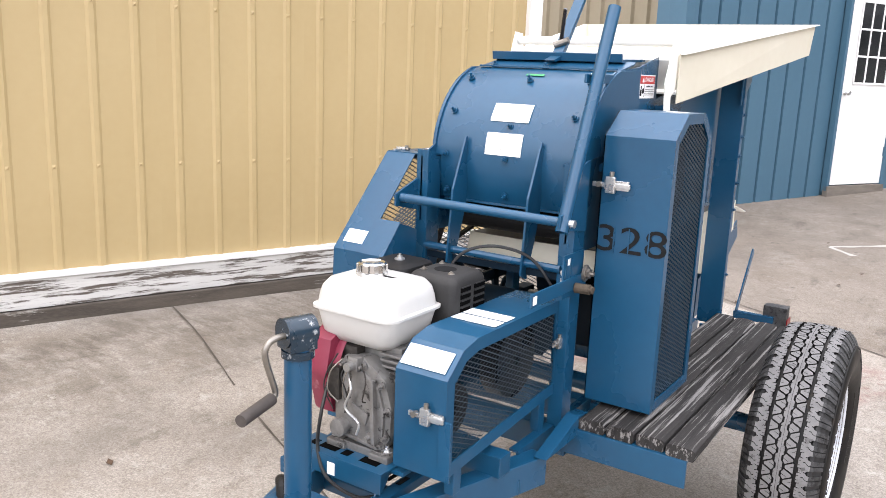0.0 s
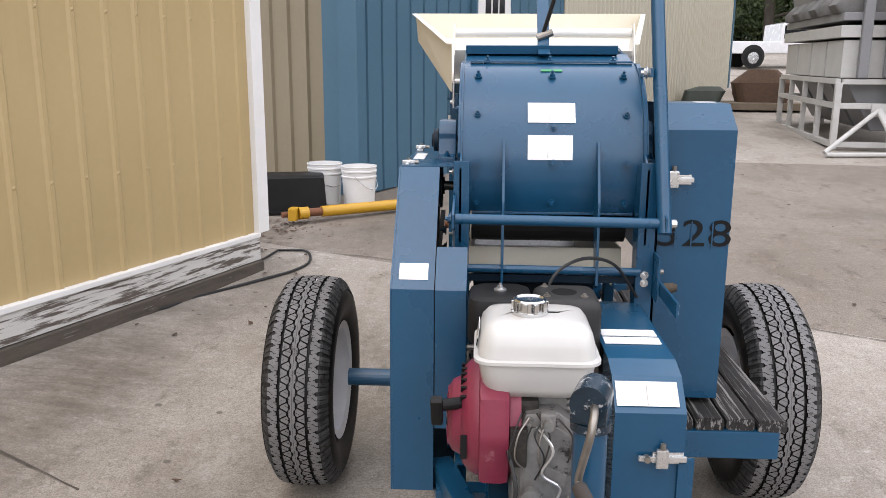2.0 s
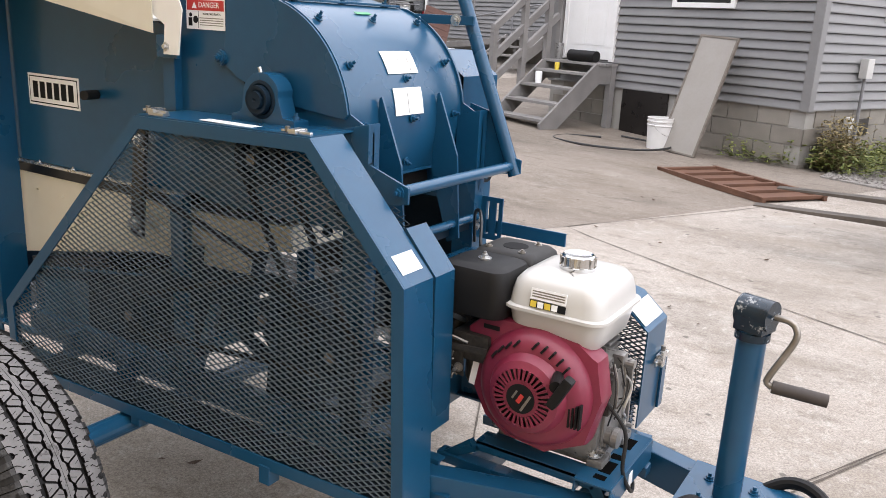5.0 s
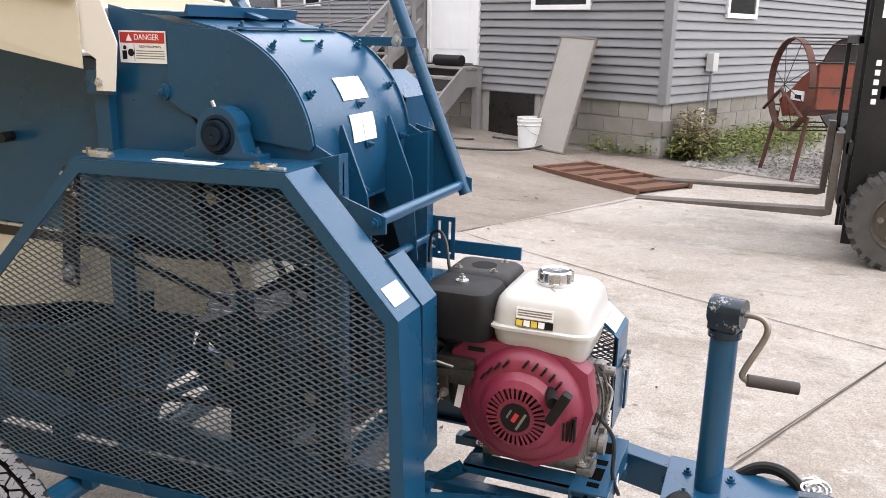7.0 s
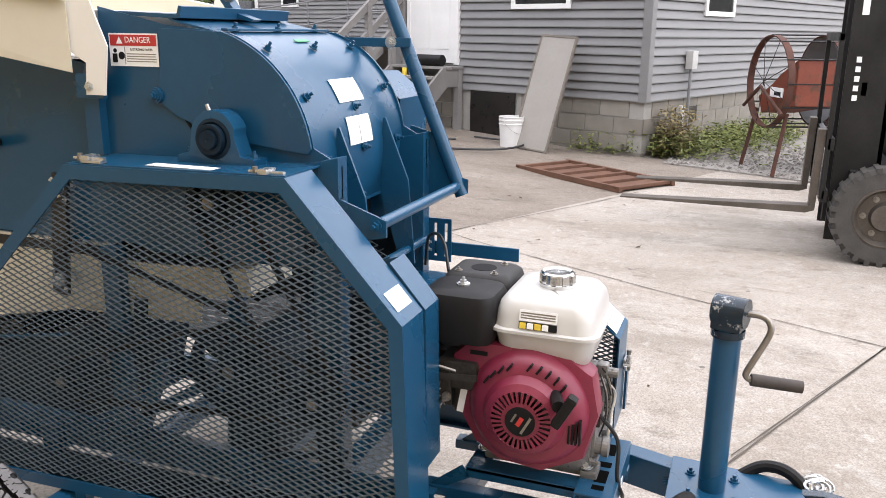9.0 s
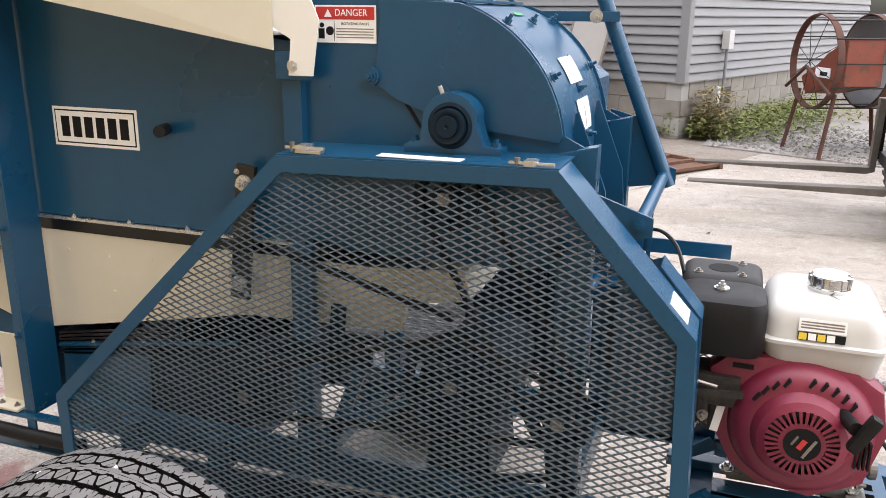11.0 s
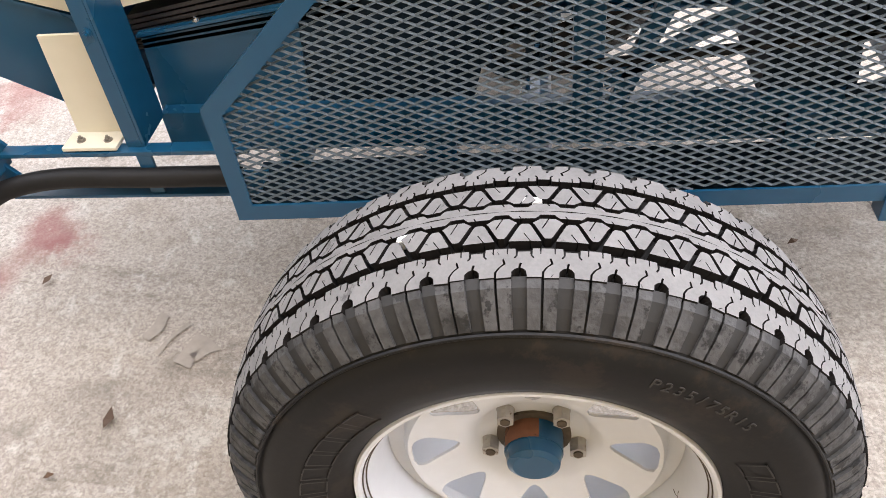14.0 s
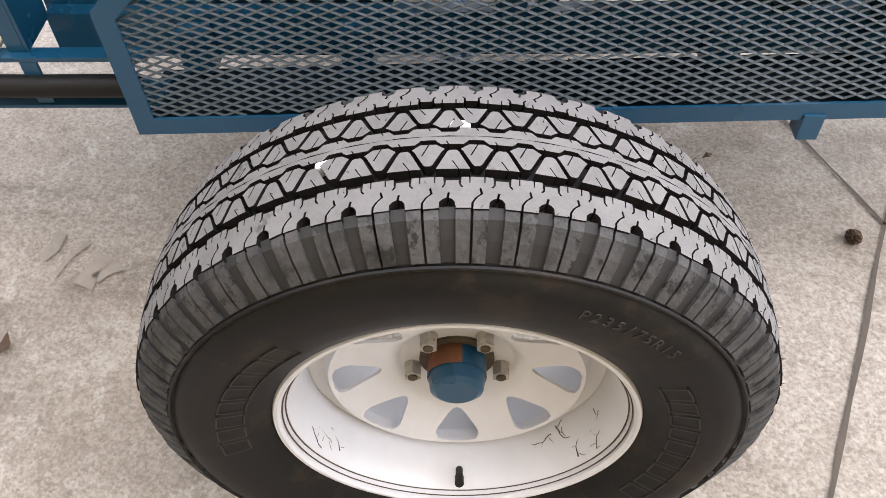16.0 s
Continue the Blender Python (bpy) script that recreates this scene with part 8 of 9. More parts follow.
def chute(label, at, turn, s=1.0):
    """A galvanised hopper tray: straight back, nose tapering to a short front."""
    c = thing("steel_chute", label, "chute", "grey chutes")
    plan = [(0.0, 0.75), (0.0, 0.42), (0.62, 0.0), (0.86, 0.0), (1.46, 0.46), (1.50, 0.75)]
    part("chute_floor", P(plan, 0.0, 0.012, "z"), ZINC, c)
    for (x0, y0), (x1, y1) in zip(plan, plan[1:] + plan[:1]):
        l, a = math.hypot(x1 - x0, y1 - y0), math.degrees(math.atan2(y1 - y0, x1 - x0))
        part("chute_side", B((0.004, -0.006, 0.013), (l - 0.004, 0.006, 0.225), 0.002, pose(x0, y0, 0, 0, 0, a)), GREYM, c)
        part("chute_flange", B((0.004, -0.016, 0.226), (l - 0.004, 0.016, 0.234), 0.002, pose(x0, y0, 0, 0, 0, a)), GREYM, c)
    part("nose_plate", B((0.66, -0.012, 0.05), (0.82, -0.007, 0.19), 0.002), ZINC, c)
    part("chute_bracket", B((1.44, 0.56, 0.12), (1.82, 0.60, 0.16), 0.006, pose(0, 0, 0.04, 0, 4, 0)), GREYM, c)
    part("bracket_pad", B((1.72, 0.50, 0.08), (1.92, 0.66, 0.16), 0.01), GREYM, c)
    c.matrix_basis = pose(*at, 0, 0, turn) @ Matrix.Scale(s, 4)
    return c


def pallet(label, at, turn, n=7):
    p = thing("wooden_pallet", label, "pallet", "pallets")
    for y in (0.0, 0.48, 0.96):
        part("stringer", B((0, y, 0.015), (1.2, y + 0.04, 0.105), 0.003), PALLETW, p)
    for k in range(n):
        x = k * (1.2 - 0.1) / (n - 1)
        part("slat", B((x, 0, 0.105), (x + 0.095, 1.0, 0.122), 0.002), PALLETW, p)
    for x in (0.0, 0.55, 1.1):
        part("slat", B((x, 0, 0.0), (x + 0.095, 1.0, 0.015), 0.002), PALLETW, p)
    p.matrix_basis = pose(*at, 0, 0, turn)
    return p


PALLETW = paint("grey_pallet_wood", (0.132, 0.102, 0.0726), (0.218, 0.178, 0.132), 0.85, scale=5, fine=60, bump=0.5, obj=0.3, stretch=(1, 5, 1))
pallet("weathered wooden pallet under a grey chute", (8.07, 3.90, rise(7.9, 4.4)), 35)
chute("grey steel chute resting on a pallet", (7.02, 5.16, rise(7.9, 4.4) + 0.124), -55)
chute("grey steel chute lying by the brown bin", (11.7, 16.75, rise(12.4, 16.6) + 0.01), -20, 1.25)

# junk in the yard
GREENC = paint("dark_green_crate", (0.012, 0.018, 0.013), (0.040, 0.050, 0.038), 0.7, scale=6, fine=60, bump=0.3)
pallet("weathered pallet under a row of dark rollers", (12.10, 8.35, rise(12.5, 7.9)), -52)
jk = thing("roller_assembly", "dark green roller assembly stored on a pallet", "machine part")
for y in (0.02, 0.94):
    part("side_beam", B((-0.05, y, 0.02), (1.35, y + 0.05, 0.10), 0.008), GREENC, jk)
    part("side_beam", B((-0.05, y, 0.34), (1.35, y + 0.05, 0.39), 0.008), GREENC, jk)
    for k in range(6):
        part("upright_strap", B((0.0 + 0.25 * k, y, 0.10), (0.045 + 0.25 * k, y + 0.05, 0.34), 0.004), GREENC, jk)
rnd = random.Random(14)
for k in range(11):
    x, z = 0.06 + 0.122 * k, 0.15 + 0.10 * (k % 2)
    bm = lathe(bmesh.new(), [(0.07, 0.0), (0.07, 0.05), (0.09, 0.062), (0.40, 0.062), (0.42, 0.045), (0.55, 0.045), (0.57, 0.062), (0.92, 0.062), (0.93, 0.0)], 16, "y", (x, 0, z))
    smooth(part("roller", bm, (GREENC, BLACKS, GREYM)[k % 3 if k % 4 else 0], jk), 40)
jk.matrix_basis = pose(12.06, 8.33, rise(12.5, 7.9) + 0.123, 0, 0, -52) @ Matrix.Diagonal((0.94, 0.98, 0.76, 1))
FRESHW = paint("pale_sawn_timber", (0.26, 0.185, 0.115), (0.37, 0.28, 0.19), 0.8, scale=5, fine=60, bump=0.3, obj=0.3, stretch=(5, 1, 1))
for x, y, a, w, h, z, fresh in ((13.30, 7.75, 15, 0.5, 0.14, 0.0, 0), (13.25, 7.45, -10, 0.45, 0.12, 0.0, 1), (13.75, 7.55, 30, 0.5, 0.16, 0.0, 0), (13.35, 7.65, 40, 0.40, 0.13, 0.145, 1), (13.1, 7.85, -35, 0.25, 0.15, 0.145, 1), (13.0, 7.2, -20, 0.35, 0.10, 0.0, 0)):
    tb = thing("timber_block", "pale sawn timber offcut in a heap" if fresh else "grey weathered timber offcut in a heap", "timber", "timber offcuts")
    part("timber_beam", B((-w, -0.09, 0.0), (w, 0.09, h), 0.01), FRESHW if fresh else PALLETW, tb)
    tb.matrix_basis = pose(x, y, rise(x, y) + z, 0, 0, a)
BRICKC = paint("brown_red_planks", (0.085, 0.040, 0.031), (0.140, 0.078, 0.062), 0.8, scale=4, fine=50, bump=0.3, obj=0.3)
lp2 = thing("leaning_rack", "reddish brown slat panel leaning beside the ramp", "panel")
for k in range(8):
    part("slat", B((-0.40, -0.02, 0.165 * k), (0.40, 0.02, 0.165 * k + 0.158), 0.004), BRICKC, lp2)
for x in (-0.36, 0.30):
    part("panel_batten", B((x, 0.021, 0.03), (x + 0.06, 0.05, 1.28), 0.003), BRICKC, lp2)
lp2.matrix_basis = pose(14.95, 9.05, rise(14.9, 9.0), 0, 0, -40) @ pose(0, 0, 0, -16, 17, 0) @ Matrix.Diagonal((0.85, 1, 0.9, 1))


# ---------------------------------------------------------------- by the house
bucket(8.18, 1.32, "white plastic bucket against the house", "")
BOARD = paint("grey_board", (0.238, 0.218, 0.191), (0.290, 0.271, 0.244), 0.6, scale=3, fine=40, bump=0.05)
bd2 = thing("leaning_board", "grey framed panel leaning against the house", "panel")
part("board_face", B((-0.245, -0.010, 0.0), (0.245, 0.010, 1.40), 0.003), BOARD, bd2)
for lo, hi in (((-0.265, -0.018, 0.0), (-0.240, 0.018, 1.42)), ((0.240, -0.018, 0.0), (0.265, 0.018, 1.42)), ((-0.240, -0.018, 1.395), (0.240, 0.018, 1.42)), ((-0.240, -0.018, -0.001), (0.240, 0.018, 0.020))):
    part("board_frame", B(lo, hi, 0.003), GREYWOOD, bd2)
X, Z = Vector((-0.37, -0.929, 0)).normalized(), Vector((0.40, -0.24, 1.38)).normalized()
Y = Z.cross(X).normalized()
X = Y.cross(Z)
bd2.matrix_basis = Matrix.Translation((8.02, 1.05, rise(8, 1) + 0.006)) @ Matrix((X, Y, Z)).transposed().to_4x4()
GRATE = paint("rusty_plate", (0.0726, 0.033, 0.0185), (0.145, 0.0693, 0.0396), 0.8, scale=4, fine=50, bump=0.3, wear=(0.198, 0.125, 0.0792), wear_at=0.66, wear_scale=4)
gr = thing("rusty_gate", "rusty ribbed steel panel lying flat on concrete", "panel")
part("plate", B((0.03, 0.03, 0.012), (1.50, 0.72, 0.022)), GRATE, gr)
for k in range(6):
    part("cross_rib", B((0.02 + 0.29 * k, 0.0, 0.022), (0.07 + 0.29 * k, 0.75, 0.05), 0.004), GRATE, gr)
for y in (0.0, 0.71):
    part("edge_bar", B((0.0, y, 0.0), (1.53, y + 0.04, 0.055), 0.004), GRATE, gr)
gr.matrix_basis = pose(5.86, -0.36, rise(6, 0) + 0.002, 0, 0, math.degrees(math.atan2(1.23, 0.91))) @ pose(0, -0.75, 0)

# meter box and conduit
mt = thing("meter_box", "beige electric box with grey conduit on the house wall", "electric box")
mt.matrix_basis = hw2.matrix_basis @ pose(0.96, 0, 0)
part("box_body", B((-0.07, -0.13, 1.02), (0.07, -0.036, 1.24), 0.008), OFFWHITE, mt)
part("conduit", pipe([(0.0, -0.08, 1.02), (0.0, -0.08, 0.02)], 0.02, 10), GREYM, mt)
bm = C((-0.14, -0.07, 0.30), (-0.14, -0.07, 0.55), 0.03, 12)
box(bm, (-0.19, -0.10, 0.42), (-0.10, -0.02, 0.58), 0.02)
part("water_meter", bm, OFFWHITE, mt)
part("crawl_vent", B((0.18, -0.012, 0.35), (0.42, -0.004, 0.55), 0.002), BLACKM, mt)

# gravel bed and weeds
GRAVELM = paint("grey_gravel", (0.0924, 0.0825, 0.0726), (0.251, 0.234, 0.211), 0.9, scale=30, fine=90, bump=0.4, island=0.8)
WEED = paint("weed_leaf", (0.070, 0.098, 0.016), (0.190, 0.205, 0.050), 0.6, scale=20, fine=80, bump=0.05, island=0.7)
STRAW = paint("dry_stem", (0.145, 0.112, 0.0462), (0.238, 0.191, 0.0858), 0.8, scale=20, fine=80, bump=0.05, island=0.6)
bed = [(7.86, -0.55), (7.15, -2.15), (6.7, -3.4), (9.0, -4.4), (11.6, -1.95), (8.25, -0.60)]
part("ground_gravel", P(bed, 0.0165, 0.032, "z"), GRAVELM)
tagged(bpy.data.objects["ground_gravel"], "bed of pale gravel beside the house", "gravel", kind="structure")
rnd = random.Random(8)
V, F = [], []
n = 0
while n < 2600:
    x, y = rnd.uniform(6.8, 10), rnd.uniform(-4, -0.5)
    if not inside(x, y, bed):
        continue
    n += 1
    r = rnd.uniform(0.012, 0.035)
    k = len(V)
    V += [(x + r * math.cos(a) * rnd.uniform(0.7, 1.2), y + r * math.sin(a) * rnd.uniform(0.7, 1.2), 0.03) for a in (0, 1.57, 3.14, 4.71)] + [(x, y, 0.03 + r * rnd.uniform(0.5, 0.9))]
    F += [(k, k + 1, k + 4), (k + 1, k + 2, k + 4), (k + 2, k + 3, k + 4), (k + 3, k, k + 4)]
tagged(raw("gravel", V, F, GRAVELM), "loose pale gravel stones", "gravel", kind="stuff")


def weeds(count, place, height, seed, mat_leaf, name, label):
    rnd = random.Random(seed)
    V, F = [], []
    for _ in range(count):
        x, y = place(rnd)
        h = height * rnd.uniform(0.35, 1.0)
        lean, la = rnd.uniform(0.05, 0.35), rnd.uniform(0, 6.28)
        for q in range(rnd.randint(5, 9)):
            f = rnd.uniform(0.1, 1)
            cx, cy, cz = x + lean * h * f * math.cos(la), y + lean * h * f * math.sin(la), 0.02 + h * f
            a, l, w = rnd.uniform(0, 6.28), rnd.uniform(0.04, 0.11), rnd.uniform(0.008, 0.022)
            dx, dy, dz = l * math.cos(a), l * math.sin(a), rnd.uniform(-0.02, 0.05)
            k = len(V)
            V += [(cx, cy, cz), (cx + dx / 2 - dy / l * w, cy + dy / 2 + dx / l * w, cz + dz), (cx + dx, cy + dy, cz + dz * 0.6), (cx + dx / 2 + dy / l * w, cy + dy / 2 - dx / l * w, cz + dz)]
            F.append((k, k + 1, k + 2, k + 3))
        k = len(V)
        tx, ty = x + lean * h * math.cos(la), y + lean * h * math.sin(la)
        V += [(x - 0.004, y, 0.02), (x + 0.004, y, 0.02), (tx, ty, 0.02 + h)]
        F.append((k, k + 1, k + 2))
    return tagged(raw(name, V, F, mat_leaf), label, "weeds", kind="stuff")


def by_wall(r):
    s, o = r.uniform(0.0, 3.6), abs(r.gauss(0, 0.48)) + 0.06
    return HC[0] + 0.929 * s - 0.37 * o, HC[1] - 0.37 * s - 0.929 * o


weeds(640, by_wall, 0.34, 5, WEED, "weeds", "green weeds growing along the house base")
weeds(170, lambda r: (HC[0] + 0.929 * r.uniform(0.05, 0.7) - 0.37 * r.uniform(0.05, 0.4), HC[1] - 0.37 * r.uniform(0.1, 0.6) - 0.929 * r.uniform(0.08, 0.4)), 0.66, 6, STRAW, "dry_weeds", "dry yellow weeds at the house corner")
weeds(30, lambda r: (8.2 + 0.37 * r.uniform(0.2, 1.1) - 0.06, -0.4 + 0.929 * r.uniform(0.2, 1.1)), 0.3, 7, WEED, "wall_weeds", "small weeds at the block base")

# rusty drum fan
DARKRUST = paint("dark_rust", (0.033, 0.0145, 0.0092), (0.099, 0.033, 0.0185), 0.8, scale=14, fine=90, bump=0.3)
fan = thing("drum_fan", "rusty red drum fan with wire guard on a stand", "fan")
FR = 0.47
for y in (0.0, 0.55, 1.05):
    bm = lathe(bmesh.new(), [(y, FR), (y + 0.07, FR), (y + 0.07, FR - 0.012), (y, FR - 0.012), (y, FR)], 48, "y")
    smooth(part("fan_ring", bm, DARKRUST, fan), 40)
for k in range(12):
    a = math.tau * k / 12
    part("cage_bar", C((FR * math.cos(a), 0.0, FR * math.sin(a)), (FR * math.cos(a), 1.1, FR * math.sin(a)), 0.008, 6), BLACKS, fan)
bm = lathe(bmesh.new(), [(0.55, FR - 0.005), (1.5, FR - 0.005), (1.5, FR - 0.02), (0.55, FR - 0.02)], 48, "y")
smooth(part("fan_shell", bm, GREYM, fan, "grey rolled steel drum"), 40)
for k in range(4):
    a = math.pi * (k + 0.5) / 4
    part("wire", pipe([(FR * math.cos(a), 0.02, FR * math.sin(a)), (0, -0.03, 0), (-FR * math.cos(a), 0.02, -FR * math.sin(a))], 0.004, 5), BLACKS, fan)
REDRUST = paint("rusty_red_paint", (0.125, 0.024, 0.011), (0.200, 0.048, 0.021), 0.7, scale=4, fine=50, bump=0.3, wear=(0.0792, 0.0363, 0.0198), wear_at=0.58, wear_scale=5)
part("motor_housing", P([(-0.42, -0.18), (-0.10, -0.02), (0.05, 0.08), (0.40, 0.24), (0.42, -0.22), (-0.30, -0.35)], 0.12, 0.50, "y", 0.01), REDRUST, fan, "rust-red motor housing")
part("fan_label", B((-0.12, 0.105, -0.16), (0.16, 0.118, -0.06), 0.003), LABEL, fan)
part("label_bar", B((-0.02, 0.102, -0.14), (0.12, 0.106, -0.10)), INK, fan)
for x in (-0.38, 0.32):
    part("fan_leg", pipe([(x, 0.1, -0.30), (x + 0.12 * (1 if x > 0 else -1) * 0.3, 0.0, -0.94)], 0.022, 8), DARKRUST, fan)
    part("fan_leg", pipe([(x, 0.9, -0.30), (x, 1.0, -0.94)], 0.022, 8), DARKRUST, fan)
part("stand_bar", pipe([(-0.45, -0.02, -0.28), (0.0, -0.06, -0.05), (0.45, -0.02, -0.30)], 0.018, 8), DARKRUST, fan)
fan.matrix_basis = pose(7.66, -1.55, 0.97, 0, 0, -156)

# steps with rails
STEPW = paint("grey_stained_timber", (0.150, 0.143, 0.136), (0.236, 0.225, 0.214), 0.8, scale=4, fine=60, bump=0.4, obj=0.3, stretch=(1, 1, 1))
st = thing("entry_steps", "grey timber entry steps with handrail at the house door", "steps")
st.matrix_basis = hw1.matrix_basis @ pose(2.78, 0.0, 0)
for k in range(4):
    y0 = 0.36 + 0.24 * (3 - k)
    for q in range(2):
        part("tread", B((0.04, y0 + 0.125 * q, 0.22 + 0.195 * k), (1.02, y0 + 0.115 + 0.125 * q, 0.255 + 0.195 * k), 0.004), STEPW, st)
for q in range(3):
    part("landing_board", B((-0.02, 0.035 + 0.115 * q, 0.935), (1.08, 0.142 + 0.115 * q, 0.97), 0.004), STEPW, st)
for x in (0.0, 1.025):
    part("stringer", P([(1.32, 0.02), (1.36, 0.20), (0.42, 0.96), (0.06, 0.96), (0.06, 0.70), (0.34, 0.70), (1.18, 0.02)], x, x + 0.04, "x", 0.003), STEPW, st)
part("corner_post", B((-0.01, 0.04, 0.05), (0.08, 0.13, 0.96), 0.004), STEPW, st)
for y, z0, z1 in ((1.28, 0.1, 1.40), (0.75, 0.5, 1.80), (0.30, 0.95, 2.16), (0.06, 0.95, 2.2)):
    part("rail_post", B((1.07, y - 0.04, z0), (1.15, y + 0.04, z1), 0.004), STEPW, st)
for dz in (0.26, -0.12, -0.44):
    part("handrail", B((1.08, -0.75, -0.045), (1.14, 0.75, 0.045), 0.006, pose(0, 0.70, 1.55 + dz, -38, 0, 0)), STEPW, st)
# ramp with pipe rails along the far house
rp = thing("access_ramp", "grey timber ramp with pipe rails along the far house", "ramp")
rp.matrix_basis = pose(15.95, 8.40, 0, 0, 0, math.degrees(math.atan2(0.954, 0.3)))
RD = [(-4.0, 1.36), (-2.0, 1.32), (0.0, 1.02), (3.27, 0.76)]


def deck_at(x):
    for (x0, z0), (x1, z1) in zip(RD, RD[1:]):
        if x <= x1:
            return z0 + (z1 - z0) * (x - x0) / (x1 - x0)


for k in range(26):
    x = -4.0 + 0.28 * k
    part("deck_board", B((x, -1.15, deck_at(x) - 0.035), (x + 0.265, 0.02, deck_at(x + 0.26)), 0.004), STEPW, rp)
part("edge_beam", P([(x, z - 0.03) for x, z in RD[:3]] + [(2.2, 0.81), (2.2, 0.70), (0.0, 0.86), (-2.0, 1.15), (-4.0, 1.19)], 0.022, 0.062, "y", 0.003), STEPW, rp)
for x in (-3.4, -1.4, 0.0, 1.2):
    part("ramp_foot", B((x, -0.10, 0.45), (x + 0.09, -0.01, deck_at(x) - 0.04), 0.003), STEPW, rp)
for x in (-3.4, -1.29, 0.0, 1.7, 3.27):
    part("ramp_post", pipe([(x, 0.085, deck_at(x) - 0.18), (x, 0.085, deck_at(x) + 1.03)], 0.021, 8), GREYM, rp)
for dz in (1.03, 0.52):
    part("ramp_rail", pipe([(x, 0.085, deck_at(x) + dz) for x in (-3.4, -2.0, 0.0, 3.27)] + [(3.27, -0.9, 0.76 + dz)], 0.021, 8), GREYM, rp)
for k in range(3):
    part("side_tread", B((-2.3, 0.10 + 0.28 * k, 1.10 - 0.18 * k), (-1.2, 0.36 + 0.28 * k, 1.14 - 0.18 * k), 0.004), STEPW, rp)
for x in (-2.34, -1.2):
    part("side_stringer", P([(0.07, 1.20), (0.12, 1.20), (1.05, 0.60), (1.05, 0.50), (0.85, 0.50), (0.07, 0.95)], x, x + 0.04, "x", 0.003), STEPW, rp)
for k, (x, y, z, r, h, mat, nm, lb) in enumerate(((0.66, 0.50, 0.84, 0.035, 0.10, YELLOW_INK, "plastic_cup", "yellow-green plastic cup on the steps"), (0.84, 0.66, 0.645, 0.05, 0.16, LABEL, "water_jug", "clear plastic jug on the steps"), (0.95, 0.2, 0.97, 0.06, 0.22, ALU, "metal_can", "grey metal can on the landing"))):
    it = thing(nm, lb, "container")
    smooth(part("shell", lathe(bmesh.new(), [(0, 0), (0, r * 0.85), (h * 0.9, r), (h, r * 0.9), (h, 0)], 20, "z"), mat, it), 40)
    it.matrix_basis = st.matrix_basis @ pose(x, y, z + 0.002)
rollm = thing("rolled_mat", "dark rolled rubber mat on the landing", "mat")
smooth(part("mat_roll", C((0.15, 0.28, 1.06), (0.62, 0.30, 1.06), 0.075, 24), BLACKP, rollm), 40)
rollm.matrix_basis = st.matrix_basis @ pose(0.0, 0.0, -0.012)
hose = thing("garden_hose", "dark hose loosely coiled on the concrete", "hose")
part("hose_line", pipe(spline([(7.9 + 0.35 * math.cos(a) * (1 + 0.15 * k), 1.9 + 0.55 * math.sin(a) * (1 + 0.1 * k), rise(7.9, 1.9) + 0.02) for k, a in enumerate([0.3, 1.2, 2.2, 3.2, 4.1, 5.2, 6.3])], 6), 0.013, 6), WIRE, hose)


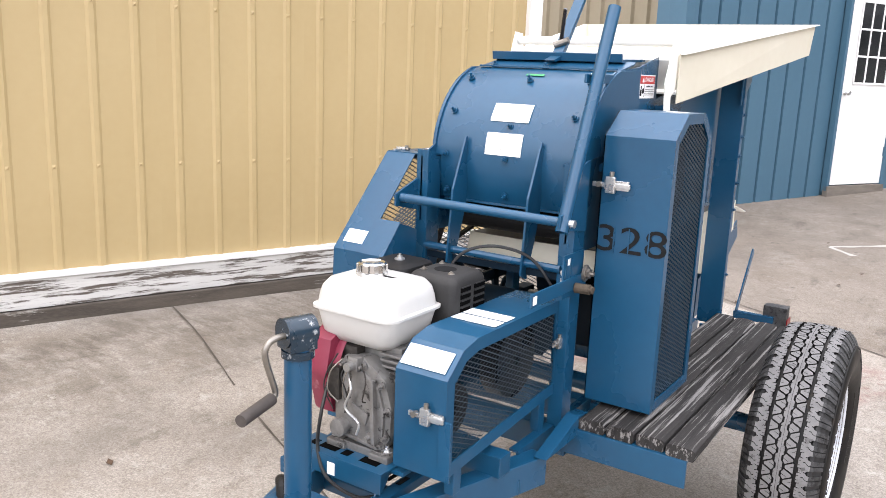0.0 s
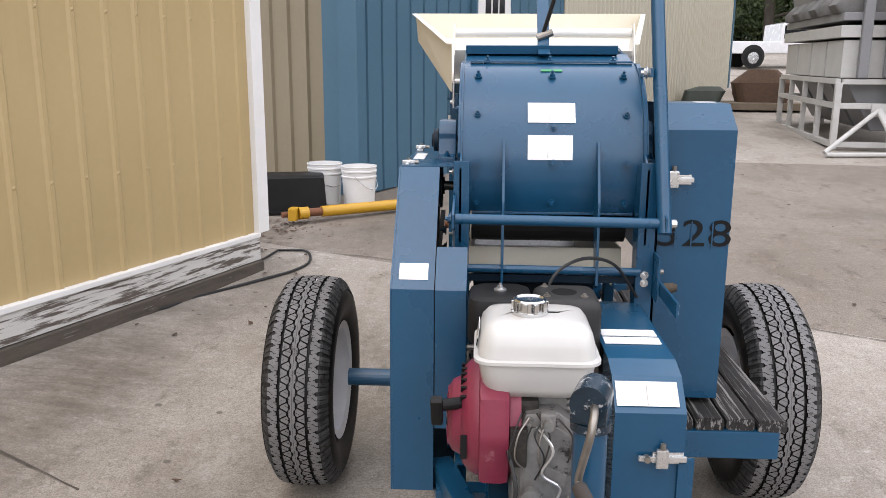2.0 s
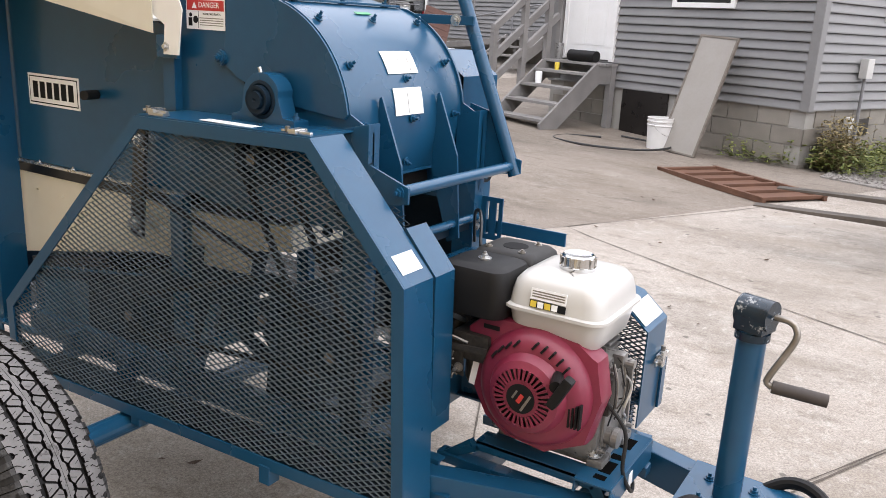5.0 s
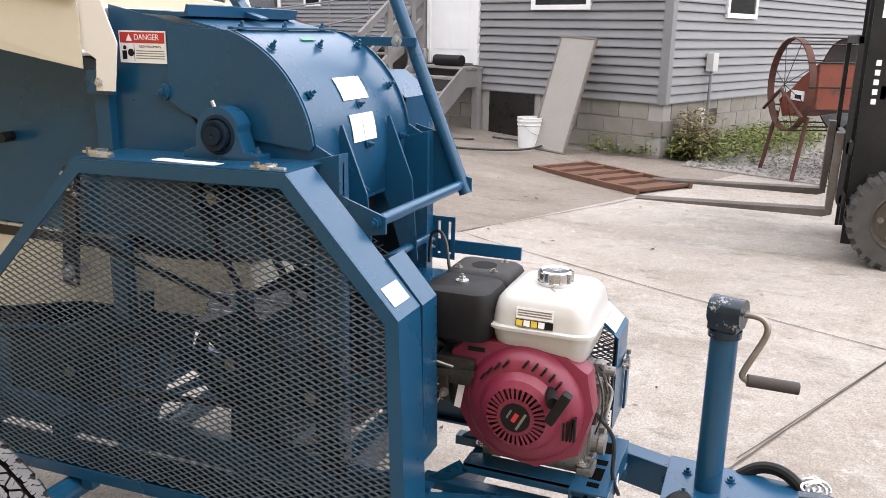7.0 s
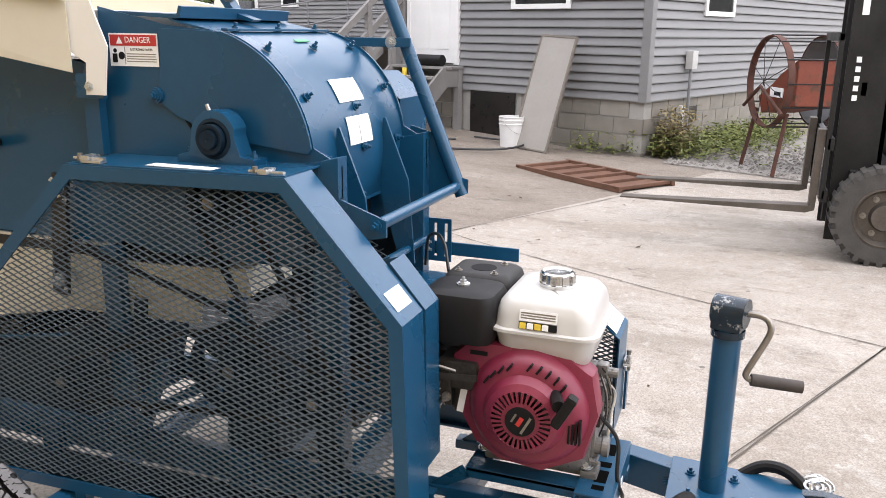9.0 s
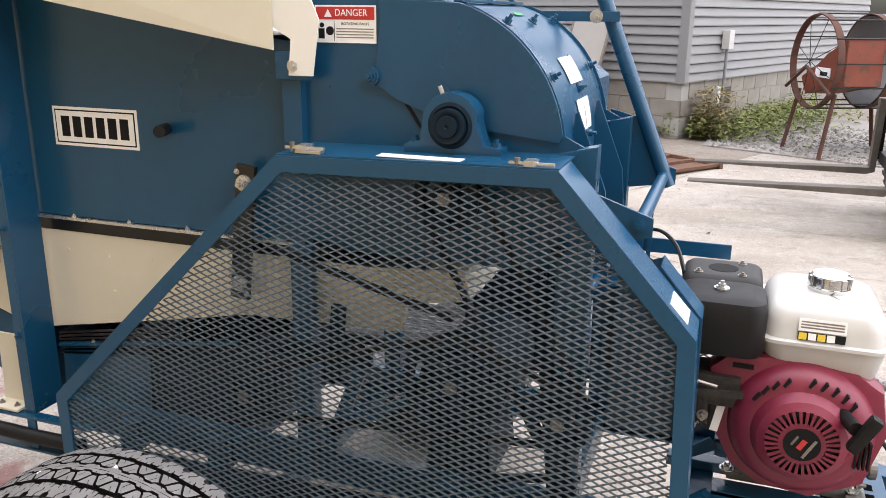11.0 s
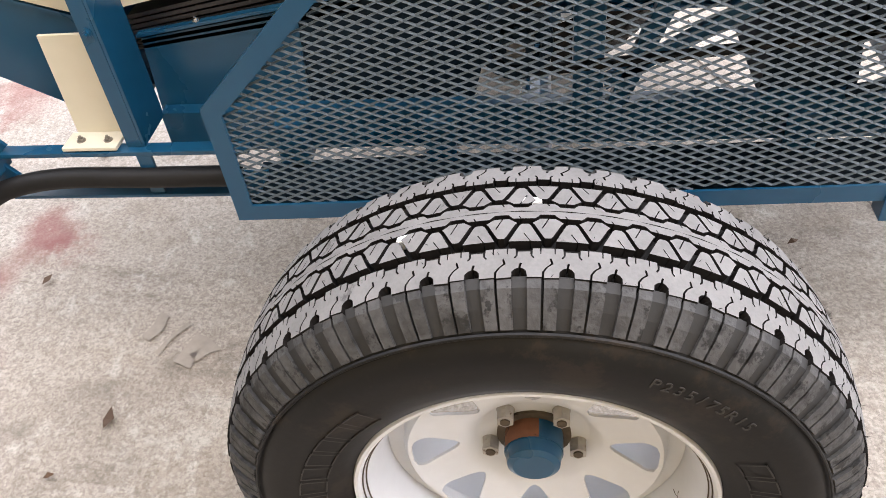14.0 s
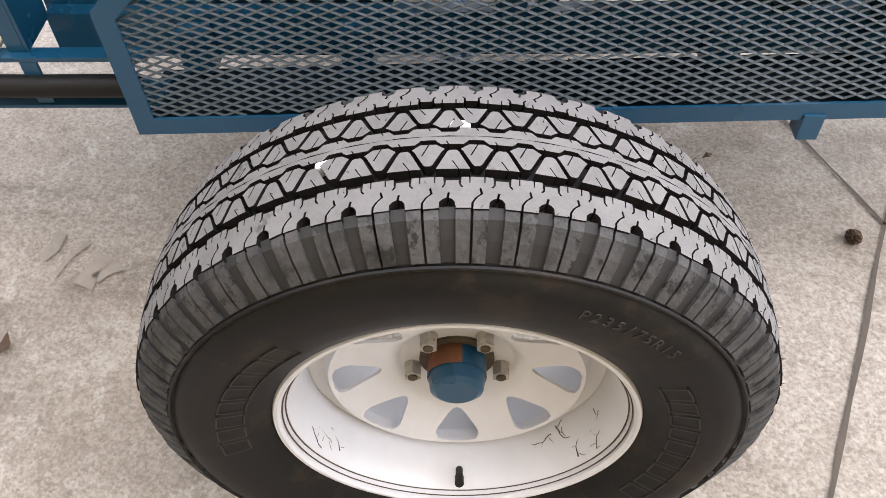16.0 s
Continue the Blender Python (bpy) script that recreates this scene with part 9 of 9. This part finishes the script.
# ---------------------------------------------------------------- vehicles
def car(label, paint_mat, at, turn, pickup=False, name="parked_car", size=1.0):
    c = thing(name, label, "truck" if pickup else "car")
    if pickup == "jeep":
        prof = [(-1.90, 0.50), (-1.95, 1.0), (-1.86, 1.82), (0.3, 1.86), (0.7, 1.2), (1.9, 1.1), (1.95, 0.5)]
        glass = [(-1.7, 1.2), (-1.66, 1.7), (0.2, 1.74), (0.5, 1.2)]
        wheels = (-1.2, 1.25)
        part("spare_wheel", lathe(bmesh.new(), [(-1.97, 0.0), (-1.97, 0.36), (-2.0, 0.38), (-2.16, 0.38), (-2.18, 0.35), (-2.18, 0.24)], 28, "x", (0, 0.1, 1.15)), BLACKP, c)
        part("spare_rim", lathe(bmesh.new(), [(-2.15, 0.24), (-2.19, 0.2), (-2.17, 0.06), (-2.2, 0.0)], 20, "x", (0, 0.1, 1.15)), ZINC, c)
    elif pickup:
        prof = [(-2.7, 0.55), (-2.72, 1.05), (-0.65, 1.05), (-0.62, 1.75), (-0.1, 1.85), (0.9, 1.82), (1.35, 1.15), (2.65, 1.05), (2.72, 0.6)]
        glass = [(-0.52, 1.16), (-0.5, 1.68), (0.85, 1.74), (1.22, 1.16)]
        wheels = (-1.75, 1.75)
    else:
        prof = [(-2.15, 0.4), (-2.2, 0.85), (-1.7, 0.98), (-1.1, 1.38), (0.3, 1.42), (1.0, 0.98), (2.0, 0.82), (2.15, 0.4)]
        glass = [(-1.4, 1.0), (-1.0, 1.32), (0.25, 1.36), (0.8, 1.0)]
        wheels = (-1.35, 1.35)
    part("body", P(prof, -0.85, 0.85, "y", 0.05), paint_mat, c)
    part("side_glass", P(glass, -0.856, 0.856, "y"), GLASS, c)
    r = 0.38 if pickup else 0.32
    for x in wheels:
        for y in (-0.78, 0.78):
            s = 1 if y > 0 else -1
            part("wheel_arch", C((x, y + s * 0.05, r + 0.05), (x, y + s * 0.078, r + 0.05), r + 0.10, 28), BLACKS, c)
            wh = part("wheel", C((x, y - s * 0.12, r), (x, y + s * 0.10, r), r, 28), BLACKP, c)
            part("wheel_rim", lathe(bmesh.new(), [(y + s * 0.102, 0.0), (y + s * 0.112, r * 0.2), (y + s * 0.104, r * 0.62)], 20, "y", (x, 0, r)), ZINC, wh)
    part("bumper", B((-2.82 if pickup else -2.26, -0.8, 0.45), (-2.70 if pickup else -2.14, 0.8, 0.65), 0.03), ZINC if pickup else paint_mat, c)
    for y in (-0.78, 0.62):
        part("tail_light", B((-2.74 if pickup else -2.22, y, 0.75), (-2.70 if pickup else -2.17, y + 0.16, 1.0), 0.01), REDLENS, c)
    c.matrix_basis = pose(at[0], at[1], rise(*at), 0, 0, turn) @ Matrix.Scale(size, 4)
    return c


WCAR = paint("white_car_paint", (0.630, 0.630, 0.630), (0.720, 0.720, 0.720), 0.25, bump=0.0, coat=0.5)
RCAR = paint("dark_red_car_paint", (0.060, 0.005, 0.008), (0.085, 0.008, 0.012), 0.25, bump=0.0, coat=0.5)
KCAR = paint("black_car_paint", (0.0079, 0.0079, 0.0092), (0.0132, 0.0132, 0.0145), 0.25, bump=0.0, coat=0.5)
car("white pickup truck parked by the trees", WCAR, (8.9, 23.4), 6, True, "pickup_truck", 0.72)
car("dark red car parked in the far yard", RCAR, (17.9, 18.6), -42, size=0.72)
car("black jeep parked behind the house", KCAR, (19.75, 13.0), 35, "jeep", "jeep", 0.68)
car("white car parked far off on the grass", WCAR, (39, 27.5), 70)

TARP = paint("black_tarpaulin", (0.0079, 0.0079, 0.0086), (0.0198, 0.0198, 0.0211), 0.5, scale=2, fine=20, bump=0.8, depth=0.05)
tp = thing("covered_load", "tall load under a black tarpaulin", "tarp")
part("tarp_cover", B((-1.2, -1.0, 0), (1.2, 1.0, 1.5), 0.12), TARP, tp)
tp.matrix_basis = pose(27.6, 25.0, rise(27.6, 25.0), 0, 0, 40) @ Matrix.Scale(0.85, 4)
BARR = paint("blue_barrel_plastic", (0.0198, 0.0528, 0.106), (0.033, 0.0792, 0.145), 0.45, bump=0.05)
for k in range(3):
    br = thing("plastic_barrel", "blue plastic barrel in the far yard", "barrel", "blue barrels")
    smooth(part("barrel_shell", lathe(bmesh.new(), [(0, 0), (0, 0.26), (0.05, 0.29), (0.42, 0.30), (0.46, 0.31), (0.5, 0.30), (0.85, 0.28), (0.88, 0.25), (0.88, 0)], 24, "z"), BARR, br), 40)
    x, y = 21.3 + 0.36 * k, 20.0 - 0.33 * k
    br.matrix_basis = pose(x, y, rise(x, y)) @ Matrix.Scale(0.68, 4)
wt = thing("storage_tank", "white plastic tank beside the parked car", "tank")
part("tank_body", B((-0.9, -0.5, 0.2), (0.9, 0.5, 1.3), 0.12), TRIM, wt)
part("tank_skid", B((-0.8, -0.45, 0.0), (0.8, 0.45, 0.2), 0.02), BLACKS, wt)
wt.matrix_basis = pose(18.4, 20.6, rise(18.4, 20.6), 0, 0, 40)
pole = thing("utility_pole", "tall grey wooden utility pole", "pole")
part("pole_shaft", C((0, 0, 0), (0.25, 0.1, 11), 0.16, 14, 0.11), GREYWOOD, pole)
pole.matrix_basis = pose(21.5, 22.6, rise(21.5, 22.6) - 0.1)
sp = thing("scrap_pile", "pallet with green tarp and dark scrap", "scrap")
part("scrap_pallet", B((-1.1, -0.5, 0.0), (1.3, 0.5, 0.14), 0.02), PALLETW, sp)
part("green_lump", stack([rounded(-0.9, -0.2, -0.3, 0.3, 0.12, 0.14), rounded(-0.85, -0.1, -0.25, 0.25, 0.12, 0.34), rounded(-0.6, -0.2, -0.12, 0.15, 0.1, 0.42)]), GREENC, sp)
part("dark_lump", stack([rounded(0.1, 1.0, -0.4, 0.4, 0.2, 0.14), rounded(0.0, 1.1, -0.35, 0.35, 0.2, 0.5), rounded(0.3, 0.8, -0.2, 0.2, 0.12, 0.75)]), LEAF, sp)
sp.matrix_basis = pose(4.55, 13.7, rise(4.6, 13.7), 0, 0, -10)
fnc = thing("pallet_stack", "low weathered pallet by the beige wall", "pallet")
part("stack_boards", B((-0.5, -0.4, 0.0), (0.5, 0.4, 0.22), 0.02), PALLETW, fnc)
fnc.matrix_basis = pose(5.9, 16.0, rise(5.9, 16), 0, 0, 30)

# ---------------------------------------------------------------- grass, road edge and trees
GRASS = paint("verge_grass", (0.0297, 0.0495, 0.0119), (0.0726, 0.0924, 0.0297), 0.9, scale=0.8, fine=25, bump=0.6, depth=0.03)
BLADE = paint("grass_blade", (0.033, 0.0594, 0.0132), (0.0858, 0.112, 0.033), 0.7, scale=3, fine=40, bump=0.0, island=0.6)
ground_strip("ground_verge", [(12.6, 15.1), (14.8, 13.9), (17.0, 12.6), (20.5, 9.6), (22, 7.5)], 1.7, GRASS, "rough grass verge beside the yard", 0.03, 2, 0.12, category="grass")
ground_strip("ground_lawn", [(6, 38), (16, 33), (25, 26.5), (33, 17.5), (38, 8)], 7.0, GRASS, "mown grass beyond the track", 0.03, 5, 0.06, category="grass")
rnd = random.Random(21)
V, F = [], []
line = [(12.6, 15.1), (14.8, 13.9), (17.0, 12.6), (20.5, 9.6)]
for _ in range(7000):
    k = rnd.randrange(3)
    f = rnd.random()
    x = line[k][0] + (line[k + 1][0] - line[k][0]) * f + rnd.gauss(0, 0.42)
    y = line[k][1] + (line[k + 1][1] - line[k][1]) * f + rnd.gauss(0, 0.42)
    a, h, w = rnd.uniform(0, 6.28), rnd.uniform(0.06, 0.22), 0.014
    z = rise(x, y) + 0.02
    i = len(V)
    V += [(x - w * math.cos(a), y - w * math.sin(a), z), (x + w * math.cos(a), y + w * math.sin(a), z), (x + rnd.gauss(0, 0.05), y + rnd.gauss(0, 0.05), z + h)]
    F.append((i, i + 1, i + 2))
tagged(raw("grass", V, F, BLADE), "rough green grass blades on the verge", "grass", kind="stuff")

LEAVES = paint("tree_leaf", (0.0200, 0.0380, 0.0110), (0.084, 0.112, 0.0360), 0.6, scale=0.6, fine=8, bump=0.0, island=0.9, spread=0.5)
PALE = paint("pale_tree_leaf", (0.066, 0.112, 0.0198), (0.172, 0.238, 0.0594), 0.6, scale=0.6, fine=8, bump=0.0, island=0.9, spread=0.5)
BARK = paint("tree_bark", (0.033, 0.0264, 0.0198), (0.0726, 0.0594, 0.0462), 0.9, scale=4, fine=30, bump=0.8, depth=0.03, stretch=(3, 3, 0.6))


def tree_mesh(seed, height, spread, clumps, per, leaf=None):
    """Trunk with limbs, and a crown of small leaves in uneven clumps."""
    rnd = random.Random(seed)
    bm = bmesh.new()
    cyl(bm, (0, 0, -0.3), (rnd.uniform(-0.2, 0.2), rnd.uniform(-0.2, 0.2), height * 0.55), 0.26, 10, 0.14)
    centres = []
    for k in range(clumps):
        f = (k + 0.5) / clumps
        z = height * (0.16 + 0.80 * f)
        r = spread * math.sin(math.pi * (0.18 + 0.76 * f)) * rnd.uniform(0.35, 1.0)
        a = k * 2.4 + rnd.uniform(-0.5, 0.5)
        c = Vector((r * math.cos(a), r * math.sin(a), z + rnd.uniform(-0.5, 0.5)))
        centres.append((c, rnd.uniform(0.7, 1.35)))
        if k % 3 == 0:
            base = Vector((0, 0, min(height * 0.55, z * 0.75)))
            cyl(bm, base, c, 0.085, 6, 0.02)
    wood = bpy.data.meshes.new("trunk")
    bm.to_mesh(wood)
    bm.free()
    wood.materials.append(BARK)
    V, F = [], []
    for c, r in centres:
        for _ in range(per):
            d = Vector((rnd.gauss(0, 1), rnd.gauss(0, 1), rnd.gauss(0, 0.75))).normalized() * r * rnd.random() ** 0.4
            p = c + d
            n = (d.normalized() + Vector((rnd.uniform(-1, 1), rnd.uniform(-1, 1), rnd.uniform(-0.2, 1.2)))).normalized()
            u = n.orthogonal().normalized()
            v = n.cross(u)
            s = rnd.uniform(0.045, 0.105)
            k = len(V)
            V += [p - u * s, p + v * s * 0.6, p + u * s * 1.2, p - v * s * 0.6]
            F.append((k, k + 1, k + 2, k + 3))
    crown = bpy.data.meshes.new("crown")
    crown.from_pydata([tuple(v) for v in V], [], F)
    crown.update()
    crown.materials.append(leaf or LEAVES)
    return wood, crown


KINDS = [tree_mesh(1, 13.0, 4.2, 64, 320), tree_mesh(2, 10.5, 3.8, 54, 330, PALE), tree_mesh(3, 15.0, 4.6, 70, 320)]
SHRUB = tree_mesh(9, 4.2, 2.9, 28, 420)


def plant_tree(kind, x, y, s, turn, label, name="tree", group="yard trees"):
    t = thing(name, label, "tree" if name == "tree" else "shrub", group)
    t.matrix_basis = pose(x, y, rise(x, y) - 0.1, 0, 0, turn) @ Matrix.Scale(s, 4)
    share("trunk", kind[0], t, Matrix())
    tagged(share("crown", kind[1], t, Matrix()), kind="stuff")


rnd = random.Random(77)
for k in range(30):
    az = radians(8 + 74 * k / 29 + rnd.uniform(-1.5, 1.5))
    d = (44 if k % 2 else 53) + rnd.uniform(-4, 4)
    plant_tree(KINDS[k % 3], d * math.sin(az), d * math.cos(az), rnd.uniform(0.9, 1.25), rnd.uniform(0, 360), "tall leafy deciduous tree at the yard's edge")
for k in range(24):
    az = radians(8 + 74 * k / 23 + rnd.uniform(-1, 1))
    d = 41 + rnd.uniform(-2, 2)
    if 53 < math.degrees(az) < 64:
        continue
    plant_tree(SHRUB, d * math.sin(az), d * math.cos(az), rnd.uniform(0.8, 1.25), rnd.uniform(0, 360), "dense dark green undergrowth below the trees", "shrub", "undergrowth")
plant_tree(KINDS[1], 26.5, 17.8, 0.62, 40, "young leafy tree beside the far track")
plant_tree(KINDS[0], 11.5, 33.0, 0.9, 10, "leafy tree behind the parked pickup")
